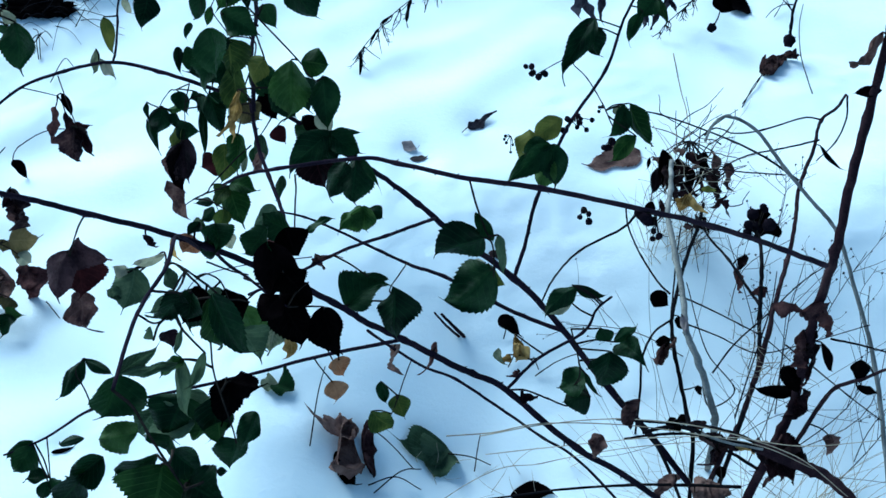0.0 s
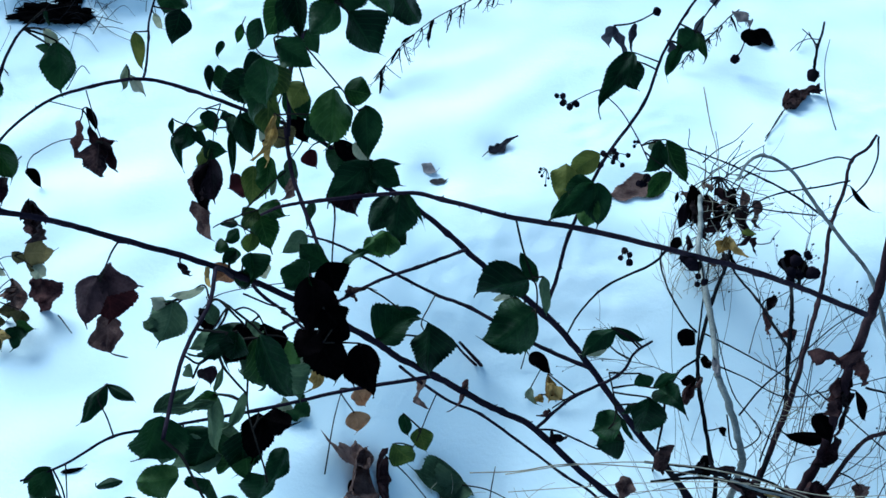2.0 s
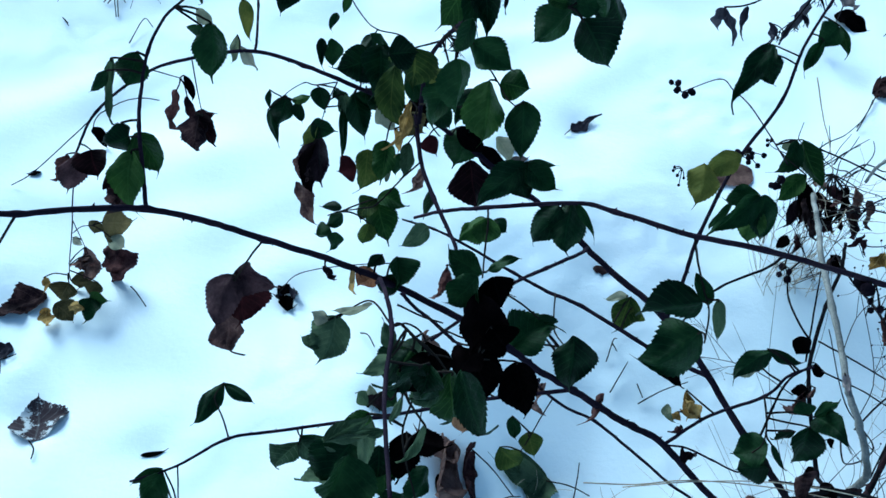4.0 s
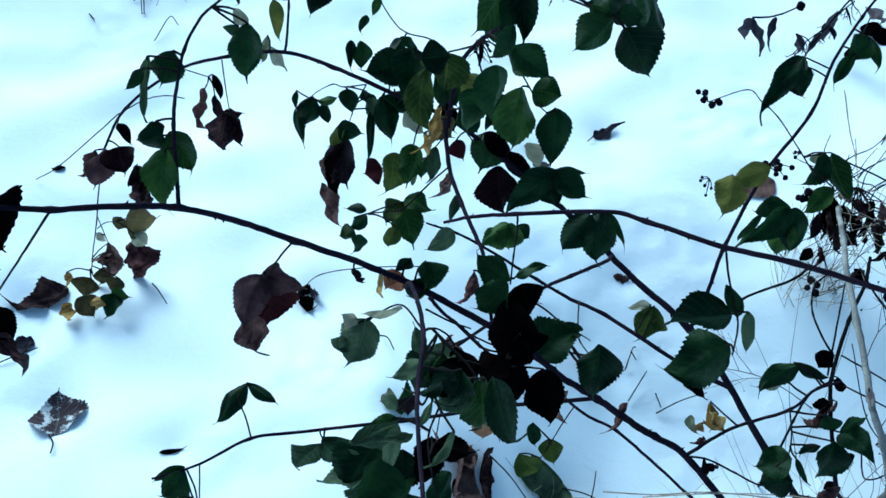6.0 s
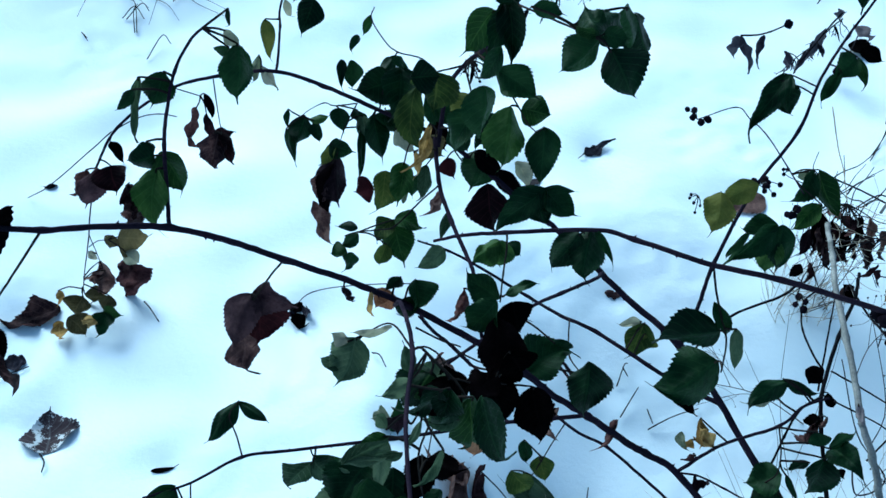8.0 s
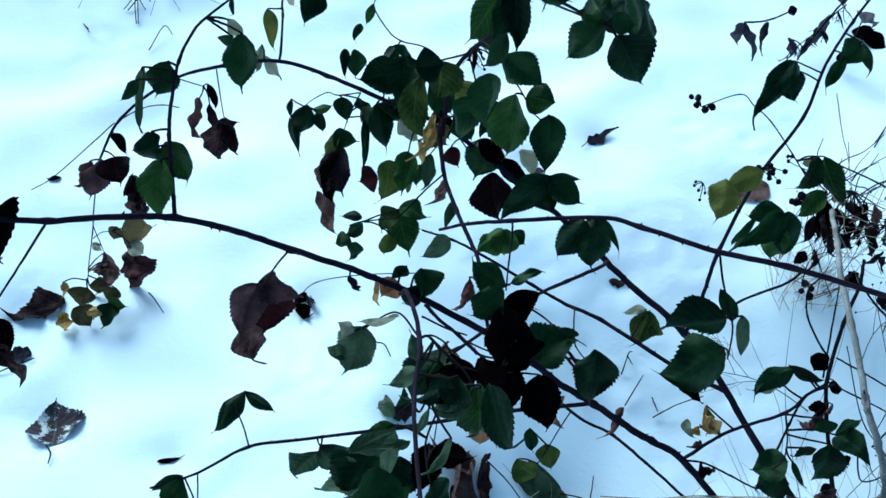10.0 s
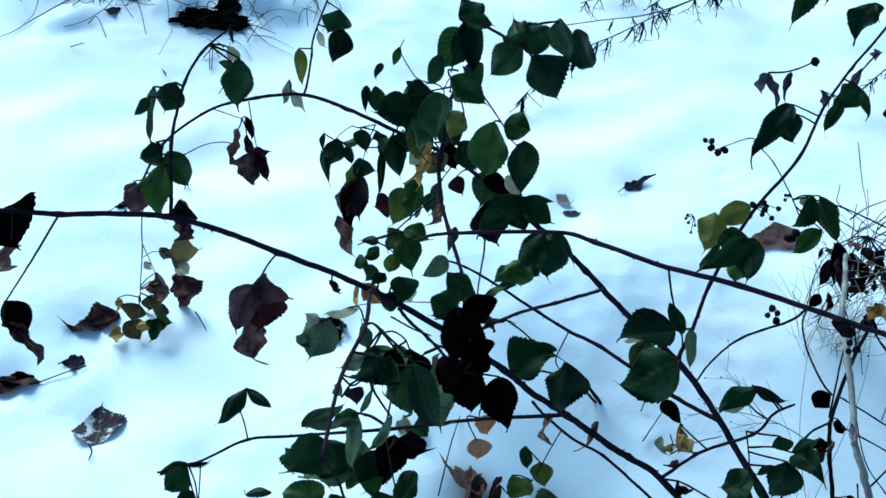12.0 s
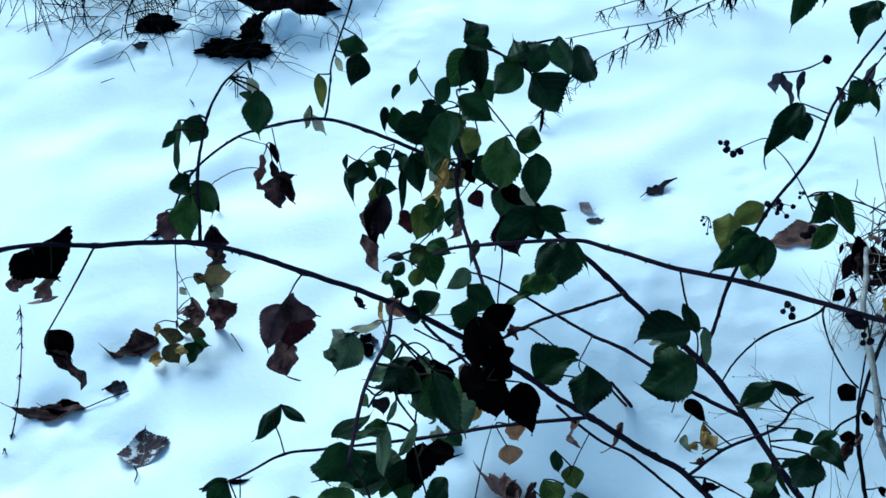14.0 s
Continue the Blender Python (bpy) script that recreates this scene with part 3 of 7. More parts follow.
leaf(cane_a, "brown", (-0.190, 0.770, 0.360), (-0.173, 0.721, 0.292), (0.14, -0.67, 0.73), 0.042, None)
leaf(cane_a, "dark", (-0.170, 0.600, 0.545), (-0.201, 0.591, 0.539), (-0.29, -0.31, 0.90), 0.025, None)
leaf(cane_a, "underside", (-0.171, 0.557, 0.572), (-0.205, 0.548, 0.550), (0.15, -0.81, 0.55), 0.025, None)
leaf(cane_a, "underside", (-0.169, 0.551, 0.566), (-0.152, 0.535, 0.540), (-0.40, -0.67, 0.60), 0.023, None)
leaf(cane_a, "green", (-0.175, 0.552, 0.593), (-0.191, 0.533, 0.565), (0.54, -0.34, 0.77), 0.023, None)
leaf(cane_a, "green", (-0.194, 0.512, 0.651), (-0.218, 0.499, 0.628), (0.48, -0.72, 0.47), 0.021, None)
leaf(cane_a, "underside", (-0.259, 0.597, 0.591), (-0.268, 0.565, 0.571), (0.37, -0.64, 0.67), 0.027, None)
leaf(cane_a, "underside", (-0.269, 0.580, 0.574), (-0.287, 0.585, 0.577), (0.10, -0.55, 0.83), 0.009, None)
leaf(cane_a, "pale", (-0.265, 0.595, 0.588), (-0.278, 0.600, 0.592), (0.25, -0.28, 0.93), 0.010, (-0.254, 0.608, 0.582))
leaf(cane_a, "pale", (-0.234, 0.604, 0.600), (-0.262, 0.594, 0.596), (0.18, -0.90, 0.39), 0.008, None)
leaf(cane_a, "green", (-0.385, 0.692, 0.355), (-0.411, 0.655, 0.331), (-0.14, -0.41, 0.90), 0.015, None)
leaf(cane_a, "green", (-0.385, 0.692, 0.355), (-0.352, 0.678, 0.350), (0.29, -0.27, 0.91), 0.010, None)
leaf(cane_a, "green", (-0.438, 0.622, 0.296), (-0.458, 0.599, 0.273), (0.49, -0.55, 0.68), 0.024, None)
leaf(cane_a, "green", (-0.421, 0.598, 0.272), (-0.447, 0.598, 0.271), (0.31, -0.17, 0.92), 0.016, (-0.437, 0.623, 0.297))
leaf(cane_a, "green", (-0.419, 0.597, 0.270), (-0.405, 0.592, 0.263), (0.53, -0.07, 0.84), 0.015, (-0.435, 0.624, 0.298))
leaf(cane_a, "green", (-0.421, 0.595, 0.269), (-0.429, 0.578, 0.254), (0.32, -0.50, 0.81), 0.013, (-0.437, 0.623, 0.297))
leaf(cane_a, "green", (-0.436, 0.625, 0.299), (-0.469, 0.610, 0.284), (0.26, -0.41, 0.87), 0.009, None)
leaf(cane_a, "green", (-0.236, 0.463, 0.616), (-0.245, 0.438, 0.590), (0.65, -0.52, 0.55), 0.033, None)
leaf(cane_a, "underside", (-0.258, 0.501, 0.568), (-0.223, 0.511, 0.586), (0.44, -0.73, 0.51), 0.011, None)
leaf(cane_a, "underside", (-0.258, 0.501, 0.568), (-0.224, 0.503, 0.574), (0.33, -0.75, 0.57), 0.006, None)
leaf(cane_a, "mid_green", (-0.218, 0.422, 0.602), (-0.259, 0.424, 0.592), (0.27, -0.46, 0.84), 0.018, None)
leaf(cane_a, "green", (-0.255, 0.419, 0.600), (-0.280, 0.415, 0.592), (0.30, -0.47, 0.83), 0.006, None)
leaf(cane_a, "underside", (-0.245, 0.593, 0.377), (-0.298, 0.581, 0.372), (0.12, -0.23, 0.96), 0.027, None)
leaf(cane_a, "underside", (-0.234, 0.573, 0.499), (-0.236, 0.533, 0.460), (-0.15, -0.62, 0.77), 0.012, None)
leaf(cane_a, "mid_green", (-0.230, 0.573, 0.499), (-0.254, 0.561, 0.491), (0.06, -0.37, 0.92), 0.014, None)
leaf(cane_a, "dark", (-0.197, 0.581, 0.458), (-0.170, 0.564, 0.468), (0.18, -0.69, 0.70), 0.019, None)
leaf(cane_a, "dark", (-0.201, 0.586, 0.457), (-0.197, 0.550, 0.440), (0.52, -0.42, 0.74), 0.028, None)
leaf(cane_a, "green", (-0.250, 0.602, 0.407), (-0.269, 0.568, 0.376), (0.05, -0.68, 0.73), 0.049, None)
leaf(cane_a, "green", (-0.225, 0.608, 0.398), (-0.226, 0.575, 0.367), (0.05, -0.68, 0.73), 0.030, None)
leaf(cane_a, "underside", (-0.233, 0.612, 0.396), (-0.272, 0.592, 0.366), (0.31, -0.64, 0.70), 0.027, None)
leaf(cane_a, "mid_green", (-0.230, 0.596, 0.380), (-0.248, 0.578, 0.358), (0.49, -0.63, 0.59), 0.020, None)
leaf(cane_a, "green", (-0.182, 0.589, 0.401), (-0.190, 0.557, 0.381), (0.50, -0.57, 0.65), 0.020, None)
leaf(cane_a, "green", (-0.201, 0.570, 0.382), (-0.209, 0.550, 0.354), (0.47, -0.54, 0.69), 0.031, None)
leaf(cane_a, "mid_green", (-0.218, 0.581, 0.393), (-0.216, 0.568, 0.374), (0.33, -0.53, 0.78), 0.020, None)
leaf(cane_a, "green", (-0.182, 0.390, 0.627), (-0.159, 0.379, 0.614), (0.33, -0.43, 0.84), 0.018, (-0.180, 0.373, 0.635))
leaf(cane_a, "green", (-0.192, 0.388, 0.625), (-0.227, 0.377, 0.610), (0.41, -0.73, 0.52), 0.015, (-0.180, 0.374, 0.636))
leaf(cane_a, "mid_green", (-0.189, 0.384, 0.620), (-0.199, 0.356, 0.595), (-0.14, -0.47, 0.87), 0.035, (-0.177, 0.371, 0.630))
leaf(cane_a, "green", (-0.172, 0.375, 0.611), (-0.143, 0.359, 0.603), (0.16, -0.63, 0.76), 0.035, (-0.171, 0.366, 0.617))
leaf(cane_a, "green", (-0.252, 0.427, 0.565), (-0.278, 0.411, 0.553), (0.42, -0.62, 0.66), 0.023, None)
leaf(cane_a, "green", (-0.265, 0.418, 0.556), (-0.284, 0.394, 0.544), (0.64, -0.61, 0.46), 0.030, None)
leaf(cane_a, "green", (-0.152, 0.380, 0.617), (-0.145, 0.381, 0.615), (0.17, -0.77, 0.61), 0.005, (-0.171, 0.366, 0.617))
leaf(cane_a, "green", (-0.203, 0.438, 0.576), (-0.208, 0.431, 0.565), (-0.01, -0.51, 0.85), 0.026, None)
leaf(cane_a, "copper", (-0.141, 0.823, 0.192), (-0.126, 0.809, 0.179), (0.38, -0.46, 0.80), 0.025, (-0.116, 0.697, 0.358))
leaf(cane_a, "copper", (-0.142, 0.802, 0.176), (-0.134, 0.781, 0.159), (0.11, -0.62, 0.78), 0.025, (-0.126, 0.696, 0.356))
leaf(cane_a, "purple_brown", (-0.362, 0.703, 0.511), (-0.327, 0.689, 0.504), (0.02, -0.88, 0.46), 0.030, (-0.362, 0.694, 0.508), 0.7)
leaf(cane_a, "deep_red", (-0.357, 0.707, 0.503), (-0.354, 0.677, 0.465), (0.05, -0.68, 0.73), 0.041, None, 0.5)
leaf(cane_a, "purple_brown", (-0.363, 0.697, 0.513), (-0.375, 0.659, 0.481), (0.07, -0.64, 0.76), 0.030, None, 0.6)
leaf(cane_a, "brown", (-0.381, 0.727, 0.426), (-0.382, 0.698, 0.385), (-0.02, -0.61, 0.79), 0.033, None, 0.3)
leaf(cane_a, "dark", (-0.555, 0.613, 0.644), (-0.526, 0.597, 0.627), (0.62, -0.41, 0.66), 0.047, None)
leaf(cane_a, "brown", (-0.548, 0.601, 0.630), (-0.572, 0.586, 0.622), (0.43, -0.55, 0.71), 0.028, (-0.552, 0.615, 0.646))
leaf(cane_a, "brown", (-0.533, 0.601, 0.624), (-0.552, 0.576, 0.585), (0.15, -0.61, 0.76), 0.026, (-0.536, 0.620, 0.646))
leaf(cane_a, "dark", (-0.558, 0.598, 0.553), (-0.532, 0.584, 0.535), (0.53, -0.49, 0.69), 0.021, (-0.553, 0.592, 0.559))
leaf(cane_a, "brown", (-0.557, 0.586, 0.540), (-0.520, 0.580, 0.515), (0.55, -0.37, 0.75), 0.018, (-0.553, 0.592, 0.559))
leaf(cane_a, "green", (0.168, 0.652, 0.415), (0.164, 0.626, 0.383), (0.29, -0.51, 0.81), 0.034, (0.138, 0.672, 0.396))
leaf(cane_a, "green", (0.180, 0.667, 0.411), (0.196, 0.635, 0.424), (-0.18, -0.60, 0.78), 0.022, None)
leaf(cane_a, "green", (0.171, 0.658, 0.423), (0.197, 0.666, 0.433), (-0.12, -0.72, 0.69), 0.010, None)
leaf(cane_a, "green", (0.158, 0.669, 0.431), (0.167, 0.657, 0.420), (-0.51, -0.70, 0.50), 0.015, (0.131, 0.681, 0.416))
leaf(cane_a, "green", (0.155, 0.676, 0.345), (0.123, 0.674, 0.327), (-0.36, -0.38, 0.85), 0.028, (0.141, 0.671, 0.336))
leaf(cane_a, "green", (0.157, 0.659, 0.332), (0.128, 0.661, 0.318), (-0.52, -0.64, 0.56), 0.031, None)
leaf(cane_a, "green", (0.139, 0.719, 0.440), (0.101, 0.701, 0.415), (-0.19, -0.32, 0.93), 0.015, None)
leaf(cane_a, "green", (0.134, 0.720, 0.440), (0.169, 0.708, 0.434), (0.05, -0.68, 0.73), 0.009, None)
leaf(cane_a, "pale", (0.135, 0.724, 0.410), (0.108, 0.716, 0.397), (-0.03, -0.78, 0.62), 0.011, (0.158, 0.713, 0.400))
leaf(cane_a, "dark", (0.066, 0.787, 0.317), (0.090, 0.767, 0.303), (0.04, -0.53, 0.84), 0.016, None)
leaf(cane_a, "green", (0.147, 0.658, 0.373), (0.158, 0.637, 0.357), (-0.51, -0.64, 0.57), 0.006, (0.141, 0.668, 0.379))
leaf(cane_a, "green", (0.166, 0.665, 0.387), (0.150, 0.663, 0.365), (0.05, -0.68, 0.73), 0.008, None)
leaf(cane_a, "brown", (0.199, 0.664, 0.316), (0.205, 0.644, 0.286), (-0.42, -0.57, 0.71), 0.038, None)
leaf(cane_a, "brown", (0.185, 0.702, 0.203), (0.177, 0.677, 0.185), (0.10, -0.62, 0.78), 0.035, None)
leaf(cane_a, "ochre", (0.080, 0.730, 0.350), (0.084, 0.712, 0.320), (0.15, -0.63, 0.76), 0.028, None)
leaf(cane_a, "ochre", (0.074, 0.715, 0.334), (0.065, 0.707, 0.326), (0.20, -0.77, 0.61), 0.011, (0.102, 0.720, 0.315))
leaf(cane_a, "russet", (-0.007, 0.717, 0.352), (-0.013, 0.688, 0.333), (0.25, -0.62, 0.74), 0.018, (-0.013, 0.708, 0.343))
leaf(cane_a, "ochre", (0.095, 0.711, 0.331), (0.073, 0.725, 0.348), (-0.50, -0.65, 0.55), 0.025, (0.106, 0.720, 0.321))
leaf(cane_a, "pale", (0.061, 0.720, 0.339), (0.066, 0.702, 0.329), (-0.66, -0.52, 0.55), 0.009, None)
leaf(cane_a, "russet", (0.085, 0.723, 0.298), (0.074, 0.714, 0.291), (-0.50, -0.26, 0.82), 0.015, (0.088, 0.719, 0.293))
leaf(cane_a, "russet", (0.090, 0.710, 0.277), (0.111, 0.695, 0.258), (-0.41, -0.60, 0.68), 0.018, None)
leaf(cane_a, "underside", (-0.215, 0.554, 0.610), (-0.223, 0.566, 0.627), (-0.25, -0.66, 0.71), 0.009, None)
leaf(cane_a, "underside", (-0.215, 0.551, 0.607), (-0.235, 0.536, 0.601), (0.11, -0.70, 0.71), 0.011, None)
leaf(cane_a, "underside", (-0.228, 0.519, 0.590), (-0.239, 0.533, 0.589), (0.05, -0.68, 0.73), 0.008, None)
leaf(cane_a, "purple_brown", (-0.226, 0.537, 0.578), (-0.220, 0.532, 0.562), (0.05, -0.68, 0.73), 0.013, None)
leaf(cane_a, "underside", (-0.200, 0.611, 0.554), (-0.206, 0.585, 0.533), (-0.46, -0.48, 0.75), 0.021, None)
leaf(cane_a, "underside", (-0.307, 0.657, 0.314), (-0.335, 0.636, 0.277), (0.32, -0.62, 0.70), 0.025, None)
leaf(cane_a, "underside", (-0.307, 0.659, 0.315), (-0.281, 0.642, 0.305), (-0.17, -0.78, 0.60), 0.026, None)
leaf(cane_a, "mid_green", (-0.307, 0.662, 0.318), (-0.271, 0.665, 0.310), (0.08, -0.67, 0.74), 0.008, (-0.310, 0.667, 0.323))
leaf(cane_a, "underside", (-0.216, 0.520, 0.558), (-0.264, 0.515, 0.542), (0.29, -0.83, 0.47), 0.009, None)
leaf(cane_a, "green", (-0.201, 0.586, 0.574), (-0.223, 0.565, 0.543), (-0.01, -0.58, 0.82), 0.028, None)
leaf(cane_a, "mid_green", (-0.201, 0.584, 0.572), (-0.215, 0.569, 0.554), (-0.14, -0.52, 0.84), 0.018, (-0.200, 0.590, 0.578))
leaf(cane_a, "green", (-0.168, 0.504, 0.660), (-0.142, 0.478, 0.606), (0.05, -0.67, 0.74), 0.018, None)
leaf(cane_a, "mid_green", (-0.174, 0.514, 0.644), (-0.159, 0.495, 0.602), (0.44, -0.50, 0.74), 0.018, None)
leaf(cane_a, "green", (-0.189, 0.518, 0.646), (-0.194, 0.503, 0.628), (0.06, -0.63, 0.77), 0.018, None)
leaf(cane_a, "dark", (-0.189, 0.541, 0.627), (-0.202, 0.516, 0.612), (-0.13, -0.54, 0.83), 0.024, None)
leaf(cane_a, "pale", (-0.188, 0.749, 0.342), (-0.193, 0.723, 0.325), (0.18, -0.63, 0.75), 0.023, None)
leaf(cane_a, "ochre", (-0.177, 0.747, 0.338), (-0.167, 0.730, 0.306), (0.28, -0.56, 0.78), 0.028, None)
leaf(cane_a, "underside", (-0.205, 0.522, 0.600), (-0.218, 0.509, 0.581), (-0.21, -0.44, 0.86), 0.005, None)
leaf(cane_a, "underside", (-0.188, 0.511, 0.584), (-0.200, 0.492, 0.558), (0.40, -0.62, 0.67), 0.009, None)
cane_b = thing("bramble_cane", (0.510, 0.709, -0.260), "tall arched bramble cane with side shoots, green and withered leaves", "bramble", "bramble canes")
stem(cane_b, "stem", [(0.510, 0.709, -0.260), (0.321, 0.788, 0.005), (0.223, 0.829, 0.122), (0.144, 0.866, 0.221), (0.089, 0.879, 0.285), (0.011, 0.927, 0.319), (-0.032, 0.958, 0.340), (-0.072, 0.982, 0.359), (-0.112, 0.998, 0.379), (-0.155, 1.012, 0.406), (-0.212, 1.027, 0.437), (-0.280, 1.036, 0.459), (-0.353, 1.049, 0.478), (-0.408, 1.054, 0.488), (-0.471, 1.052, 0.476), (-0.533, 1.042, 0.455), (-0.589, 1.011, 0.416), (-0.610, 0.979, 0.379)], 0.0058, 0.0017, BARK)
stem(cane_b, "stem", [(0.157, 0.860, 0.205), (0.094, 0.889, 0.210), (0.001, 0.935, 0.230), (-0.040, 0.957, 0.227), (-0.084, 0.980, 0.232), (-0.152, 1.009, 0.249), (-0.190, 1.022, 0.257), (-0.231, 1.029, 0.263)], 0.0036, 0.0016, BARK)
stem(cane_b, "side_shoot", [(-0.010, 0.935, 0.335), (-0.024, 0.902, 0.359), (-0.067, 0.854, 0.382), (-0.108, 0.797, 0.416), (-0.150, 0.727, 0.451), (-0.186, 0.660, 0.490)], 0.0028, 0.0018, BARK)
stem(cane_b, "stem", [(0.089, 0.879, 0.285), (0.103, 0.907, 0.319), (0.117, 0.946, 0.357), (0.156, 1.016, 0.414), (0.208, 1.083, 0.457), (0.234, 1.142, 0.494), (0.265, 1.189, 0.527), (0.298, 1.234, 0.550), (0.335, 1.286, 0.586)], 0.0031, 0.0018, BARK)
stem(cane_b, "side_shoot", [(-0.219, 0.939, 0.510), (-0.209, 0.898, 0.479), (-0.194, 0.860, 0.469), (-0.178, 0.817, 0.470), (-0.166, 0.778, 0.472), (-0.155, 0.725, 0.450)], 0.0030, 0.0022, BARK)
stem(cane_b, "side_shoot", [(-0.215, 0.929, 0.506), (-0.214, 0.941, 0.529), (-0.211, 0.944, 0.573), (-0.195, 0.910, 0.629), (-0.182, 0.868, 0.675), (-0.170, 0.808, 0.748), (-0.165, 0.774, 0.781)], 0.0030, 0.0022, BARK)
stem(cane_b, "side_shoot", [(-0.408, 1.054, 0.488), (-0.411, 1.085, 0.490), (-0.416, 1.126, 0.501), (-0.420, 1.159, 0.511), (-0.403, 1.221, 0.564), (-0.397, 1.257, 0.600)], 0.0019, 0.0015, BARK)
stem(cane_b, "side_shoot", [(-0.250, 1.030, 0.455), (-0.237, 1.096, 0.487), (-0.276, 1.136, 0.474), (-0.295, 1.183, 0.454), (-0.317, 1.218, 0.462), (-0.316, 1.239, 0.467)], 0.0012, 0.0009, BARK)
stem(cane_b, "side_shoot", [(0.211, 1.007, 0.426), (0.208, 1.075, 0.410), (0.196, 1.140, 0.403), (0.185, 1.189, 0.390), (0.178, 1.233, 0.373), (0.137, 1.249, 0.334)], 0.0011, 0.0009, BARK)
stem(cane_b, "side_shoot", [(-0.623, 1.005, 0.348), (-0.652, 1.026, 0.258), (-0.677, 1.053, 0.176), (-0.704, 1.075, 0.090), (-0.733, 1.091, -0.006), (-0.787, 1.125, -0.094)], 0.0012, 0.0008, BARK)
stem(cane_b, "side_shoot", [(-0.678, 1.060, 0.179), (-0.684, 1.082, 0.116), (-0.680, 1.081, 0.088)], 0.0009, 0.0007, BARK)
stem(cane_b, "side_shoot", [(-0.683, 1.062, 0.152), (-0.679, 1.082, 0.144), (-0.667, 1.091, 0.139)], 0.0009, 0.0007, BARK)
stem(cane_b, "leaf_stalk", [(-0.165, 0.774, 0.781), (-0.122, 0.650, 0.840)], 0.0011, 0.0008, PETIOLE)
stem(cane_b, "leaf_stalk", [(-0.183, 0.833, 0.699), (-0.145, 0.855, 0.625), (-0.136, 0.846, 0.615), (-0.127, 0.840, 0.610)], 0.0011, 0.0008, PETIOLE)
stem(cane_b, "leaf_stalk", [(-0.312, 1.030, 0.473), (-0.343, 1.066, 0.438), (-0.362, 1.107, 0.408), (-0.386, 1.139, 0.369), (-0.400, 1.156, 0.343)], 0.0010, 0.0007, PETIOLE)
stem(cane_b, "leaf_stalk", [(-0.312, 1.030, 0.473), (-0.325, 1.036, 0.436), (-0.335, 1.049, 0.393)], 0.0010, 0.0007, PETIOLE)
stem(cane_b, "leaf_stalk", [(-0.482, 1.055, 0.467), (-0.481, 1.055, 0.426), (-0.479, 1.056, 0.385)], 0.0010, 0.0007, PETIOLE)
stem(cane_b, "leaf_stalk", [(-0.534, 1.060, 0.445), (-0.523, 1.082, 0.423), (-0.517, 1.111, 0.396)], 0.0010, 0.0007, PETIOLE)
stem(cane_b, "leaf_stalk", [(-0.211, 0.873, 0.502), (-0.227, 0.853, 0.497), (-0.249, 0.827, 0.485), (-0.266, 0.859, 0.446), (-0.293, 0.891, 0.407), (-0.308, 0.901, 0.389)], 0.0011, 0.0008, PETIOLE)
stem(cane_b, "leaf_stalk", [(-0.044, 0.887, 0.305), (-0.053, 0.826, 0.343), (-0.059, 0.766, 0.382), (-0.044, 0.733, 0.391)], 0.0011, 0.0008, PETIOLE)
leaf(cane_b, "brown", (-0.630, 1.116, 0.220), (-0.624, 1.081, 0.174), (0.56, -0.57, 0.61), 0.030, None)
leaf(cane_b, "brown", (-0.630, 1.118, 0.227), (-0.611, 1.070, 0.180), (0.24, -0.74, 0.63), 0.044, None)
leaf(cane_b, "russet", (-0.635, 1.117, 0.227), (-0.611, 1.106, 0.204), (0.12, -0.88, 0.47), 0.041, None)
leaf(cane_b, "purple_brown", (-0.610, 0.980, 0.380), (-0.612, 0.950, 0.337), (0.66, -0.54, 0.51), 0.032, None)
leaf(cane_b, "deep_red", (-0.593, 0.982, 0.383), (-0.581, 0.960, 0.360), (0.16, -0.76, 0.63), 0.035, (-0.605, 0.986, 0.387))
leaf(cane_b, "russet", (-0.621, 0.977, 0.377), (-0.627, 0.953, 0.353), (0.60, -0.62, 0.51), 0.024, (-0.610, 0.979, 0.379))
leaf(cane_b, "russet", (-0.522, 1.107, 0.381), (-0.532, 1.083, 0.341), (-0.11, -0.74, 0.66), 0.015, (-0.517, 1.111, 0.396), 0.45)
leaf(cane_b, "dark", (-0.514, 1.118, 0.395), (-0.498, 1.097, 0.373), (0.39, -0.66, 0.64), 0.009, (-0.517, 1.111, 0.396), 0.5)
leaf(cane_b, "russet", (-0.509, 1.101, 0.377), (-0.501, 1.089, 0.344), (0.05, -0.68, 0.73), 0.012, None, 0.4)
leaf(cane_b, "brown", (-0.484, 1.060, 0.383), (-0.493, 1.035, 0.343), (0.15, -0.75, 0.65), 0.038, (-0.479, 1.056, 0.385), 0.4)
leaf(cane_b, "deep_red", (-0.487, 1.060, 0.385), (-0.468, 1.037, 0.351), (-0.07, -0.86, 0.50), 0.024, (-0.479, 1.056, 0.385))
leaf(cane_b, "deep_red", (-0.489, 1.059, 0.383), (-0.466, 1.074, 0.377), (0.05, -0.68, 0.73), 0.012, None)
leaf(cane_b, "yellow_green", (-0.435, 1.134, 0.503), (-0.425, 1.099, 0.469), (0.26, -0.79, 0.55), 0.014, (-0.417, 1.135, 0.504))
leaf(cane_b, "pale", (-0.430, 1.068, 0.498), (-0.430, 1.046, 0.475), (0.25, -0.79, 0.57), 0.009, None)
leaf(cane_b, "pale", (-0.426, 1.059, 0.490), (-0.402, 1.036, 0.476), (0.31, -0.69, 0.65), 0.011, None)
leaf(cane_b, "green", (-0.394, 1.196, 0.529), (-0.406, 1.176, 0.501), (0.58, -0.59, 0.56), 0.030, None)
